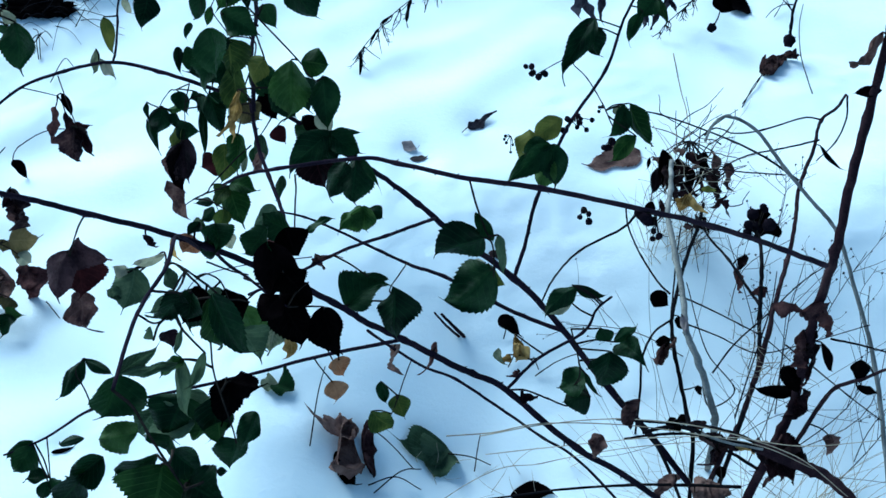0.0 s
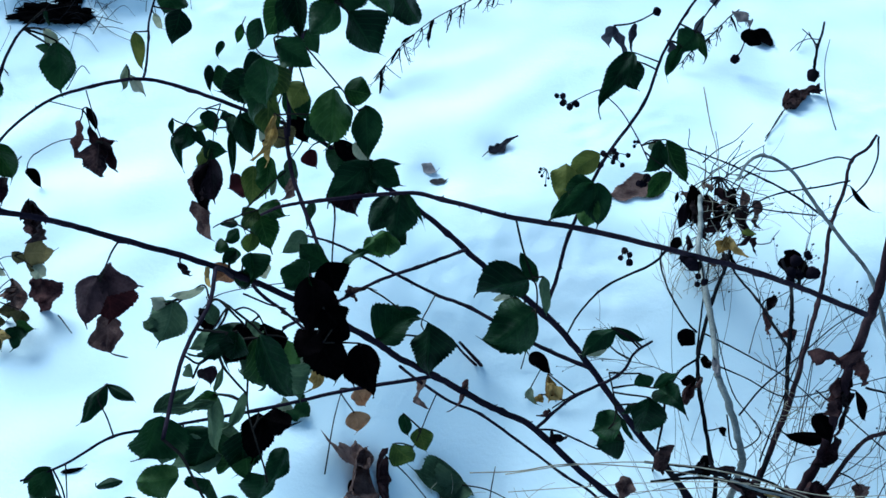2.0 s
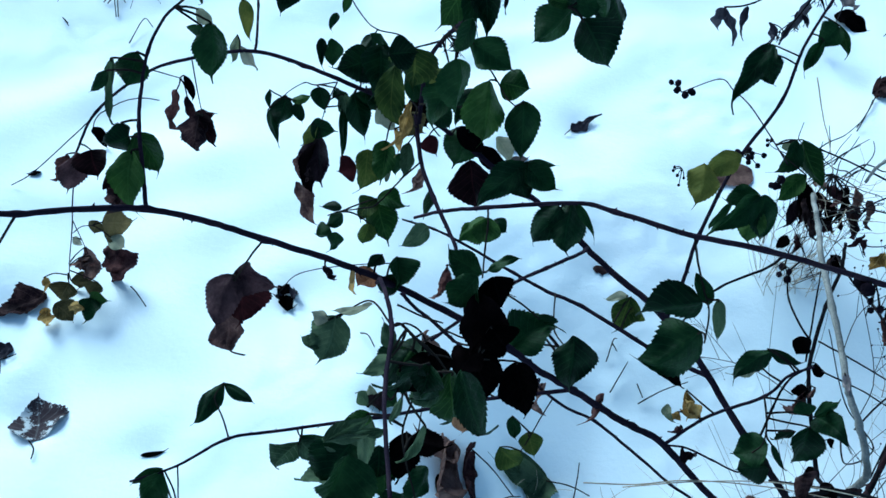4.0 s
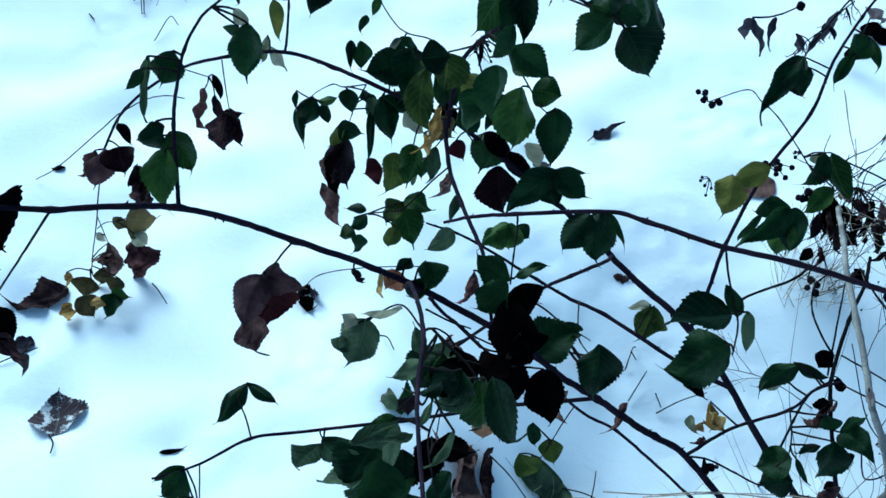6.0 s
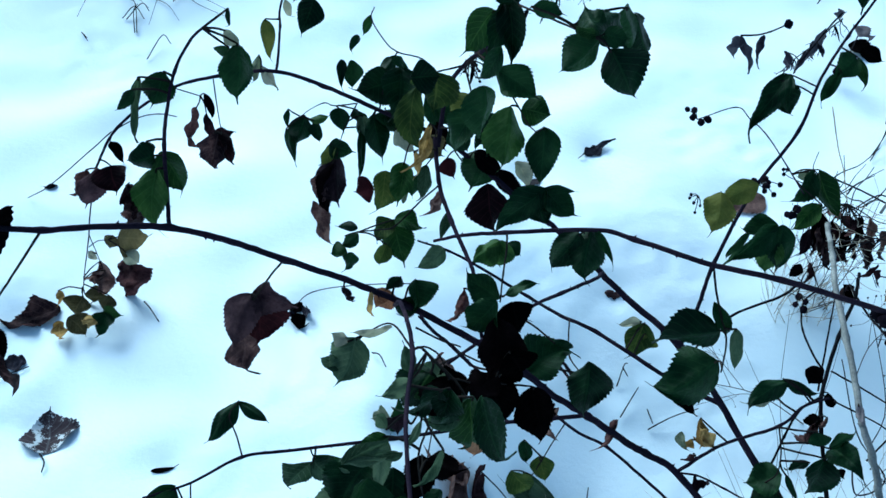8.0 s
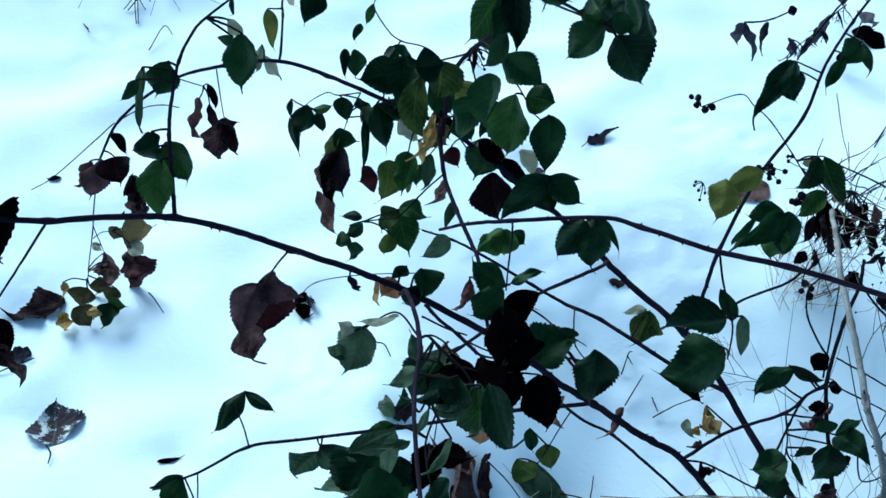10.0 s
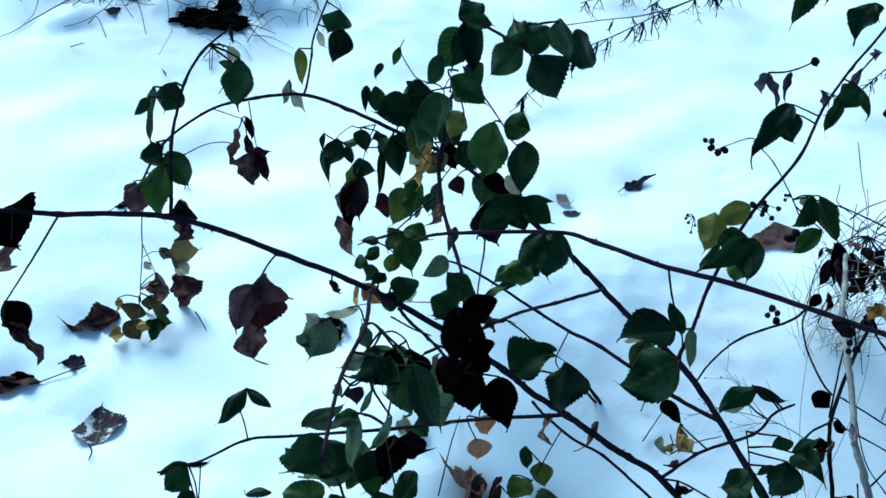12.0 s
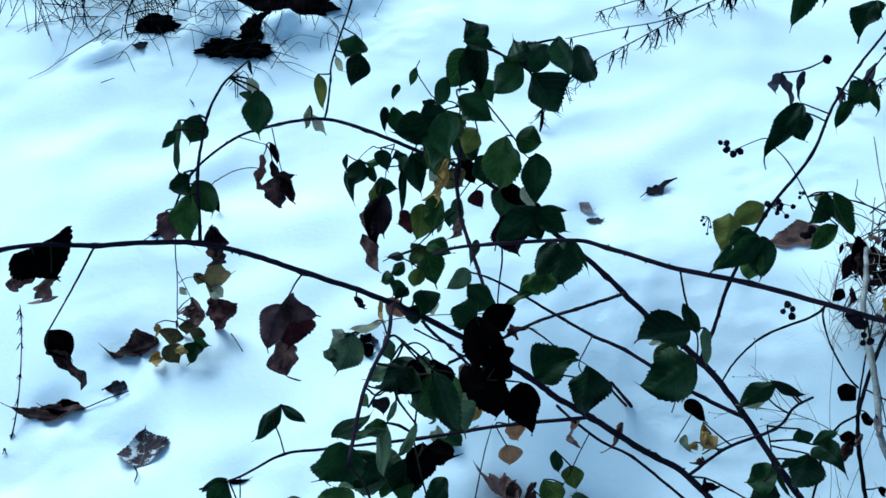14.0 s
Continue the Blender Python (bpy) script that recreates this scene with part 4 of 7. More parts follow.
leaf(cane_b, "green", (-0.383, 1.170, 0.515), (-0.394, 1.137, 0.487), (0.20, -0.83, 0.52), 0.027, (-0.418, 1.169, 0.520))
leaf(cane_b, "pale", (-0.418, 1.170, 0.509), (-0.410, 1.166, 0.483), (0.05, -0.68, 0.73), 0.009, None)
leaf(cane_b, "green", (-0.324, 1.130, 0.497), (-0.330, 1.113, 0.483), (0.24, -0.82, 0.52), 0.008, None)
leaf(cane_b, "green", (-0.329, 1.109, 0.475), (-0.325, 1.091, 0.445), (0.38, -0.72, 0.58), 0.016, None)
leaf(cane_b, "green", (-0.340, 1.107, 0.476), (-0.336, 1.080, 0.451), (0.38, -0.76, 0.52), 0.010, None)
leaf(cane_b, "mid_green", (-0.319, 1.225, 0.464), (-0.324, 1.208, 0.444), (0.29, -0.82, 0.49), 0.010, None)
leaf(cane_b, "green", (-0.280, 1.130, 0.469), (-0.301, 1.110, 0.452), (-0.12, -0.71, 0.69), 0.018, (-0.276, 1.136, 0.474))
leaf(cane_b, "green", (-0.172, 0.785, 0.771), (-0.183, 0.748, 0.750), (0.32, -0.85, 0.40), 0.019, None)
leaf(cane_b, "green", (-0.164, 0.775, 0.782), (-0.183, 0.791, 0.797), (0.19, -0.80, 0.57), 0.018, None)
leaf(cane_b, "green", (-0.395, 1.159, 0.343), (-0.402, 1.126, 0.322), (0.17, -0.77, 0.62), 0.024, (-0.399, 1.154, 0.346))
leaf(cane_b, "green", (-0.418, 1.146, 0.329), (-0.404, 1.110, 0.308), (-0.02, -0.80, 0.60), 0.011, (-0.400, 1.156, 0.343))
leaf(cane_b, "green", (-0.418, 1.164, 0.347), (-0.419, 1.150, 0.326), (-0.28, -0.74, 0.61), 0.007, (-0.400, 1.156, 0.343))
leaf(cane_b, "green", (-0.380, 1.155, 0.338), (-0.376, 1.137, 0.317), (-0.31, -0.78, 0.55), 0.017, (-0.398, 1.153, 0.347))
leaf(cane_b, "mid_green", (-0.389, 1.156, 0.339), (-0.363, 1.157, 0.349), (0.07, -0.64, 0.76), 0.011, (-0.399, 1.155, 0.344))
leaf(cane_b, "green", (-0.293, 1.046, 0.447), (-0.267, 1.038, 0.428), (-0.09, -0.89, 0.44), 0.022, (-0.291, 1.038, 0.462))
leaf(cane_b, "green", (-0.347, 1.048, 0.392), (-0.317, 1.042, 0.388), (0.01, -0.96, 0.29), 0.020, (-0.335, 1.049, 0.393))
leaf(cane_b, "yellow_green", (-0.340, 1.049, 0.393), (-0.355, 1.030, 0.372), (-0.17, -0.65, 0.74), 0.013, None)
leaf(cane_b, "purple_brown", (-0.338, 1.040, 0.384), (-0.326, 0.991, 0.346), (0.38, -0.66, 0.65), 0.032, (-0.335, 1.049, 0.393), 0.3)
leaf(cane_b, "dark", (-0.341, 1.032, 0.376), (-0.338, 0.988, 0.336), (0.44, -0.66, 0.60), 0.025, (-0.335, 1.049, 0.393))
leaf(cane_b, "brown", (-0.342, 1.022, 0.368), (-0.359, 0.996, 0.345), (-0.28, -0.55, 0.79), 0.029, (-0.335, 1.049, 0.393), 0.4)
leaf(cane_b, "brown", (-0.359, 1.004, 0.339), (-0.333, 0.967, 0.307), (0.51, -0.47, 0.72), 0.025, None, 0.4)
leaf(cane_b, "deep_red", (-0.287, 1.000, 0.374), (-0.307, 0.989, 0.372), (0.21, -0.88, 0.43), 0.026, None)
leaf(cane_b, "mid_green", (-0.317, 0.980, 0.287), (-0.336, 0.976, 0.270), (0.17, -0.76, 0.63), 0.017, None)
leaf(cane_b, "green", (-0.309, 0.977, 0.284), (-0.313, 0.957, 0.268), (0.41, -0.75, 0.52), 0.021, None)
leaf(cane_b, "green", (-0.303, 0.993, 0.301), (-0.323, 0.985, 0.281), (0.05, -0.68, 0.73), 0.014, None)
leaf(cane_b, "green", (-0.305, 1.000, 0.304), (-0.334, 1.003, 0.297), (0.08, -0.75, 0.65), 0.010, None)
leaf(cane_b, "green", (-0.112, 0.803, 0.575), (-0.156, 0.770, 0.555), (-0.12, -0.73, 0.68), 0.023, None)
leaf(cane_b, "green", (-0.120, 0.797, 0.574), (-0.109, 0.784, 0.548), (0.05, -0.68, 0.73), 0.024, None)
leaf(cane_b, "green", (-0.112, 0.803, 0.574), (-0.080, 0.791, 0.555), (-0.05, -0.69, 0.72), 0.022, None)
leaf(cane_b, "green", (-0.114, 0.808, 0.572), (-0.080, 0.812, 0.568), (0.05, -0.68, 0.73), 0.006, None)
leaf(cane_b, "mid_green", (-0.118, 1.107, 0.199), (-0.158, 1.080, 0.184), (-0.24, -0.42, 0.87), 0.027, None)
leaf(cane_b, "mid_green", (-0.116, 1.108, 0.201), (-0.116, 1.083, 0.167), (-0.06, -0.71, 0.70), 0.034, None)
leaf(cane_b, "green", (-0.111, 1.104, 0.197), (-0.089, 1.091, 0.193), (0.04, -0.55, 0.84), 0.021, None)
leaf(cane_b, "green", (-0.106, 0.737, 0.389), (-0.061, 0.760, 0.411), (0.08, -0.31, 0.95), 0.040, (-0.048, 0.742, 0.389))
leaf(cane_b, "green", (-0.051, 0.720, 0.437), (-0.057, 0.680, 0.404), (-0.32, -0.57, 0.76), 0.032, None)
leaf(cane_b, "green", (-0.082, 0.756, 0.417), (-0.055, 0.758, 0.409), (-0.14, -0.73, 0.67), 0.009, (-0.119, 0.779, 0.425))
leaf(cane_b, "mid_green", (-0.199, 0.674, 0.460), (-0.180, 0.647, 0.413), (0.05, -0.72, 0.70), 0.022, (-0.179, 0.674, 0.482))
leaf(cane_b, "yellow_green", (0.060, 0.942, 0.247), (0.050, 0.914, 0.206), (0.07, -0.71, 0.70), 0.028, (0.040, 0.916, 0.221))
leaf(cane_b, "yellow_green", (0.061, 0.931, 0.239), (0.084, 0.922, 0.227), (-0.12, -0.54, 0.83), 0.014, (0.050, 0.911, 0.219))
leaf(cane_b, "pale", (0.056, 0.943, 0.247), (0.027, 0.942, 0.239), (-0.25, -0.42, 0.87), 0.009, (0.040, 0.916, 0.221))
leaf(cane_b, "yellow_green", (0.104, 0.973, 0.446), (0.096, 0.931, 0.425), (-0.31, -0.71, 0.63), 0.030, None)
leaf(cane_b, "yellow_green", (0.143, 0.976, 0.460), (0.110, 0.975, 0.428), (0.05, -0.68, 0.73), 0.024, None)
leaf(cane_b, "green", (0.195, 1.141, 0.496), (0.148, 1.079, 0.456), (-0.21, -0.84, 0.50), 0.025, (0.230, 1.133, 0.488))
leaf(cane_b, "green", (0.183, 1.133, 0.492), (0.199, 1.107, 0.458), (-0.32, -0.79, 0.53), 0.028, (0.226, 1.123, 0.483))
leaf(cane_b, "mid_green", (0.239, 1.056, 0.424), (0.262, 1.006, 0.395), (-0.57, -0.74, 0.36), 0.022, (0.209, 1.053, 0.415))
leaf(cane_b, "green", (0.232, 1.056, 0.423), (0.220, 1.030, 0.385), (0.05, -0.83, 0.56), 0.020, (0.209, 1.053, 0.415))
leaf(cane_b, "pale", (0.230, 1.056, 0.419), (0.220, 1.060, 0.402), (0.05, -0.68, 0.73), 0.013, None)
leaf(cane_b, "mid_green", (0.247, 1.028, 0.394), (0.217, 1.002, 0.367), (-0.26, -0.77, 0.58), 0.019, None)
leaf(cane_b, "slate", (0.224, 1.463, 0.339), (0.218, 1.443, 0.312), (-0.08, -0.86, 0.51), 0.022, None, 0.5)
leaf(cane_b, "slate", (0.227, 1.463, 0.339), (0.247, 1.425, 0.312), (-0.25, -0.82, 0.52), 0.012, None, 0.4)
leaf(cane_b, "slate", (0.262, 1.466, 0.343), (0.255, 1.441, 0.301), (0.10, -0.87, 0.48), 0.013, None, 0.4)
leaf(cane_b, "green", (0.276, 1.169, 0.511), (0.251, 1.145, 0.497), (-0.43, -0.72, 0.54), 0.026, (0.257, 1.177, 0.518))
leaf(cane_b, "green", (0.259, 1.152, 0.500), (0.238, 1.130, 0.466), (-0.36, -0.77, 0.52), 0.014, (0.244, 1.157, 0.505))
leaf(cane_b, "mid_green", (0.279, 1.169, 0.511), (0.292, 1.142, 0.486), (-0.63, -0.71, 0.30), 0.012, (0.257, 1.177, 0.518))
leaf(cane_b, "green", (0.250, 1.143, 0.643), (0.231, 1.107, 0.612), (-0.50, -0.71, 0.47), 0.024, None)
leaf(cane_b, "mid_green", (0.250, 1.143, 0.643), (0.258, 1.129, 0.627), (-0.48, -0.82, 0.30), 0.015, None)
leaf(cane_b, "olive", (-0.657, 1.100, 0.137), (-0.616, 1.100, 0.132), (0.23, -0.90, 0.35), 0.039, (-0.667, 1.091, 0.139))
leaf(cane_b, "olive", (-0.664, 1.101, 0.138), (-0.671, 1.090, 0.122), (0.11, -0.63, 0.76), 0.021, (-0.667, 1.091, 0.139))
leaf(cane_b, "pale", (-0.644, 1.086, 0.123), (-0.626, 1.075, 0.112), (0.16, -0.76, 0.63), 0.020, (-0.667, 1.091, 0.139))
leaf(cane_b, "pale", (-0.696, 1.083, 0.119), (-0.683, 1.076, 0.111), (0.29, -0.67, 0.68), 0.010, (-0.684, 1.081, 0.119))
leaf(cane_b, "brown", (-0.698, 1.115, 0.065), (-0.678, 1.072, 0.024), (0.59, -0.45, 0.67), 0.029, (-0.712, 1.080, 0.065))
leaf(cane_b, "brown", (-0.688, 1.106, 0.056), (-0.730, 1.090, 0.029), (0.31, -0.63, 0.71), 0.020, (-0.713, 1.081, 0.060))
leaf(cane_b, "russet", (-0.662, 1.134, 0.050), (-0.647, 1.083, 0.019), (0.56, -0.50, 0.65), 0.047, None)
leaf(cane_b, "russet", (-0.674, 1.114, 0.058), (-0.655, 1.121, 0.059), (0.23, -0.46, 0.86), 0.025, None)
leaf(cane_b, "olive", (-0.717, 1.074, 0.029), (-0.728, 1.051, 0.010), (0.16, -0.59, 0.79), 0.031, (-0.721, 1.085, 0.034))
leaf(cane_b, "olive", (-0.729, 1.038, 0.023), (-0.700, 1.027, 0.002), (0.42, -0.45, 0.79), 0.028, None)
leaf(cane_b, "ochre", (-0.745, 1.039, 0.011), (-0.739, 1.012, -0.012), (0.41, -0.55, 0.73), 0.022, None)
leaf(cane_b, "green", (-0.677, 1.053, 0.026), (-0.683, 1.019, 0.007), (-0.06, -0.57, 0.82), 0.027, None)
leaf(cane_b, "mid_green", (-0.682, 1.054, 0.026), (-0.656, 1.045, 0.026), (0.17, -0.84, 0.46), 0.022, None)
leaf(cane_b, "ochre", (-0.751, 1.073, 0.039), (-0.739, 1.056, 0.028), (0.59, -0.40, 0.70), 0.018, (-0.721, 1.085, 0.034))
leaf(cane_b, "olive", (-0.714, 1.075, 0.034), (-0.687, 1.076, 0.028), (0.27, -0.82, 0.50), 0.018, (-0.720, 1.084, 0.039))
leaf(cane_b, "olive", (-0.674, 1.073, 0.037), (-0.683, 1.055, 0.024), (0.25, -0.60, 0.76), 0.022, None)
leaf(cane_b, "ochre", (-0.683, 1.030, 0.026), (-0.708, 1.032, 0.028), (0.32, -0.41, 0.85), 0.020, None)
leaf(cane_b, "slate", (0.365, 1.618, 0.211), (0.374, 1.589, 0.194), (-0.57, -0.74, 0.34), 0.016, None)
leaf(cane_b, "slate", (0.411, 1.639, 0.232), (0.398, 1.606, 0.209), (-0.49, -0.71, 0.49), 0.015, None)
leaf(cane_b, "dark", (0.495, 1.639, 0.230), (0.526, 1.610, 0.220), (-0.52, -0.80, 0.29), 0.024, None)
leaf(cane_b, "ashen", (0.475, 1.663, 0.258), (0.515, 1.641, 0.231), (0.05, -0.68, 0.73), 0.028, None)
leaf(cane_b, "green", (-0.273, 1.064, 0.485), (-0.314, 1.039, 0.477), (0.15, -0.92, 0.35), 0.037, (-0.272, 1.035, 0.457))
leaf(cane_b, "green", (-0.267, 1.058, 0.509), (-0.266, 1.011, 0.476), (0.07, -0.81, 0.59), 0.034, (-0.287, 1.037, 0.461))
leaf(cane_b, "green", (-0.278, 1.054, 0.525), (-0.253, 1.053, 0.505), (0.05, -0.68, 0.73), 0.010, None)
leaf(cane_b, "green", (-0.246, 0.886, 0.622), (-0.216, 0.896, 0.620), (0.05, -0.83, 0.56), 0.025, None)
leaf(cane_b, "yellow_green", (-0.223, 0.899, 0.622), (-0.225, 0.883, 0.585), (-0.21, -0.79, 0.58), 0.039, None)
leaf(cane_b, "yellow_green", (-0.245, 1.013, 0.517), (-0.244, 0.971, 0.460), (-0.22, -0.78, 0.58), 0.028, None)
leaf(cane_b, "pale", (-0.267, 1.024, 0.444), (-0.241, 1.003, 0.435), (0.25, -0.57, 0.78), 0.017, (-0.262, 1.034, 0.453))
leaf(cane_b, "ochre", (-0.225, 0.917, 0.545), (-0.232, 0.875, 0.514), (0.26, -0.77, 0.58), 0.018, (-0.219, 0.939, 0.510))
leaf(cane_b, "olive", (-0.229, 0.938, 0.510), (-0.210, 0.925, 0.495), (0.23, -0.60, 0.77), 0.024, (-0.219, 0.939, 0.510), 0.5)
leaf(cane_b, "ochre", (-0.238, 0.903, 0.519), (-0.229, 0.887, 0.501), (0.17, -0.72, 0.67), 0.014, (-0.216, 0.928, 0.502))
leaf(cane_b, "mid_green", (-0.252, 0.986, 0.430), (-0.257, 0.950, 0.400), (-0.17, -0.73, 0.67), 0.027, (-0.237, 1.030, 0.445))
leaf(cane_b, "yellow_green", (-0.273, 0.993, 0.409), (-0.273, 0.963, 0.363), (0.35, -0.70, 0.62), 0.029, None)
leaf(cane_b, "pale", (-0.250, 0.967, 0.384), (-0.242, 0.984, 0.403), (0.46, -0.73, 0.50), 0.006, None)
leaf(cane_b, "underside", (-0.227, 1.001, 0.417), (-0.225, 0.967, 0.392), (0.45, -0.66, 0.60), 0.016, None)
leaf(cane_b, "yellow_green", (-0.187, 0.895, 0.601), (-0.207, 0.886, 0.573), (-0.27, -0.65, 0.70), 0.023, None)
leaf(cane_b, "green", (-0.190, 0.710, 0.729), (-0.210, 0.697, 0.696), (-0.41, -0.62, 0.66), 0.018, None)
leaf(cane_b, "green", (-0.185, 0.690, 0.766), (-0.181, 0.674, 0.729), (0.40, -0.71, 0.58), 0.022, None)
leaf(cane_b, "green", (-0.172, 0.863, 0.585), (-0.181, 0.850, 0.575), (-0.22, -0.69, 0.69), 0.007, (-0.214, 0.879, 0.572))
leaf(cane_b, "mid_green", (-0.152, 0.855, 0.625), (-0.150, 0.810, 0.585), (0.28, -0.77, 0.57), 0.036, None)
leaf(cane_b, "mid_green", (-0.142, 0.855, 0.624), (-0.115, 0.850, 0.622), (-0.07, -0.77, 0.63), 0.024, None)
leaf(cane_b, "green", (-0.120, 0.843, 0.614), (-0.118, 0.803, 0.579), (-0.04, -0.78, 0.62), 0.025, (-0.127, 0.840, 0.610))
leaf(cane_b, "pale", (-0.137, 0.880, 0.538), (-0.120, 0.860, 0.525), (0.28, -0.53, 0.80), 0.017, None)
leaf(cane_b, "green", (-0.177, 0.707, 0.769), (-0.146, 0.690, 0.757), (-0.12, -0.91, 0.40), 0.020, (-0.188, 0.837, 0.691))
leaf(cane_b, "mid_green", (-0.180, 0.813, 0.749), (-0.198, 0.784, 0.723), (0.29, -0.88, 0.37), 0.029, (-0.170, 0.809, 0.745))
leaf(cane_b, "green", (-0.173, 0.782, 0.781), (-0.165, 0.742, 0.750), (-0.10, -0.85, 0.51), 0.018, (-0.165, 0.778, 0.777))
leaf(cane_b, "green", (-0.178, 0.667, 0.815), (-0.193, 0.664, 0.783), (-0.03, -0.84, 0.55), 0.010, None)
leaf(cane_b, "green", (-0.159, 1.010, 0.435), (-0.174, 0.986, 0.394), (-0.07, -0.76, 0.65), 0.039, (-0.164, 1.015, 0.411))
leaf(cane_b, "dark", (-0.173, 1.005, 0.442), (-0.138, 0.994, 0.417), (0.05, -0.68, 0.73), 0.019, None)
leaf(cane_b, "deep_red", (-0.204, 0.998, 0.433), (-0.193, 0.980, 0.419), (-0.09, -0.80, 0.59), 0.017, (-0.194, 1.022, 0.427))
leaf(cane_b, "dark", (-0.146, 1.018, 0.406), (-0.110, 0.993, 0.380), (-0.14, -0.79, 0.60), 0.020, (-0.141, 1.008, 0.397))
leaf(cane_b, "deep_red", (-0.156, 0.957, 0.437), (-0.144, 0.923, 0.395), (0.39, -0.59, 0.71), 0.038, None)
leaf(cane_b, "green", (-0.338, 1.064, 0.437), (-0.332, 1.044, 0.418), (-0.17, -0.81, 0.56), 0.019, (-0.341, 1.064, 0.440))
leaf(cane_b, "green", (-0.316, 1.065, 0.436), (-0.312, 1.042, 0.422), (0.47, -0.59, 0.64), 0.019, (-0.338, 1.061, 0.443))
leaf(cane_b, "green", (-0.308, 1.051, 0.422), (-0.299, 1.000, 0.389), (0.28, -0.74, 0.61), 0.010, (-0.327, 1.038, 0.429))
leaf(cane_b, "green", (-0.295, 1.047, 0.447), (-0.275, 1.008, 0.412), (0.24, -0.72, 0.65), 0.023, (-0.291, 1.038, 0.462))
leaf(cane_b, "underside", (-0.308, 1.050, 0.440), (-0.301, 1.038, 0.408), (0.05, -0.68, 0.73), 0.016, None)
leaf(cane_b, "mid_green", (-0.255, 0.919, 0.407), (-0.221, 0.913, 0.398), (0.09, -0.46, 0.88), 0.024, None)
leaf(cane_b, "mid_green", (-0.256, 0.917, 0.405), (-0.239, 0.879, 0.374), (-0.12, -0.75, 0.65), 0.029, None)
leaf(cane_b, "yellow_green", (-0.257, 0.917, 0.405), (-0.276, 0.900, 0.387), (-0.30, -0.47, 0.83), 0.022, None)
leaf(cane_b, "yellow_green", (-0.262, 0.897, 0.386), (-0.269, 0.883, 0.364), (0.27, -0.71, 0.65), 0.017, (-0.293, 0.891, 0.407))
leaf(cane_b, "underside", (-0.197, 0.949, 0.394), (-0.203, 0.924, 0.374), (-0.05, -0.72, 0.69), 0.010, None)
leaf(cane_b, "underside", (-0.198, 0.885, 0.402), (-0.224, 0.866, 0.383), (0.08, -0.76, 0.64), 0.017, None)
leaf(cane_b, "brown", (-0.206, 0.891, 0.477), (-0.214, 0.873, 0.451), (0.28, -0.76, 0.59), 0.018, None)
leaf(cane_b, "russet", (-0.176, 0.754, 0.485), (-0.177, 0.729, 0.461), (0.32, -0.68, 0.66), 0.016, (-0.163, 0.764, 0.466))
leaf(cane_b, "green", (-0.120, 0.649, 0.840), (-0.141, 0.638, 0.820), (0.17, -0.94, 0.30), 0.019, None)
leaf(cane_b, "green", (-0.113, 0.645, 0.836), (-0.096, 0.628, 0.807), (-0.37, -0.84, 0.40), 0.023, None)
leaf(cane_b, "green", (-0.118, 0.652, 0.842), (-0.100, 0.653, 0.839), (-0.14, -0.85, 0.50), 0.011, None)
leaf(cane_b, "mid_green", (-0.122, 0.651, 0.842), (-0.136, 0.651, 0.843), (-0.20, -0.97, 0.15), 0.006, None)
leaf(cane_b, "green", (-0.120, 0.649, 0.844), (-0.130, 0.678, 0.849), (0.05, -0.68, 0.73), 0.017, None)
leaf(cane_b, "green", (-0.123, 0.656, 0.837), (-0.096, 0.693, 0.838), (0.05, -0.68, 0.73), 0.020, None)
leaf(cane_b, "green", (-0.084, 0.742, 0.803), (-0.061, 0.742, 0.765), (0.05, -0.68, 0.73), 0.021, None)
leaf(cane_b, "green", (-0.099, 0.701, 0.832), (-0.081, 0.711, 0.791), (0.05, -0.68, 0.73), 0.017, None)
leaf(cane_b, "green", (-0.163, 0.658, 0.852), (-0.140, 0.662, 0.844), (-0.02, -0.98, 0.19), 0.010, None)
leaf(cane_b, "brown", (-0.137, 0.751, 0.442), (-0.109, 0.766, 0.444), (0.19, -0.85, 0.48), 0.009, None)
leaf(cane_b, "brown", (-0.136, 0.765, 0.441), (-0.128, 0.753, 0.432), (0.12, -0.66, 0.74), 0.010, (-0.130, 0.760, 0.434))
leaf(cane_b, "green", (-0.204, 1.009, 0.478), (-0.177, 0.995, 0.446), (0.05, -0.68, 0.73), 0.025, None)
leaf(cane_b, "green", (-0.236, 1.044, 0.490), (-0.206, 1.028, 0.454), (0.05, -0.68, 0.73), 0.029, None)
leaf(cane_b, "green", (-0.281, 1.057, 0.446), (-0.257, 1.048, 0.416), (0.05, -0.68, 0.73), 0.023, None)
leaf(cane_b, "green", (-0.160, 0.985, 0.514), (-0.161, 0.965, 0.473), (0.05, -0.68, 0.73), 0.023, None)
leaf(cane_b, "dark", (-0.225, 1.023, 0.463), (-0.206, 1.009, 0.430), (0.05, -0.68, 0.73), 0.019, None)
leaf(cane_b, "green", (-0.237, 1.013, 0.389), (-0.241, 0.999, 0.360), (0.05, -0.68, 0.73), 0.015, None)
leaf(cane_b, "green", (-0.183, 0.905, 0.658), (-0.171, 0.899, 0.632), (0.05, -0.68, 0.73), 0.016, None)
cane_d = thing("bramble_cane", (0.432, 0.800, 0.387), "slender dark bramble cane reaching across with serrated green leaves", "bramble", "bramble canes")
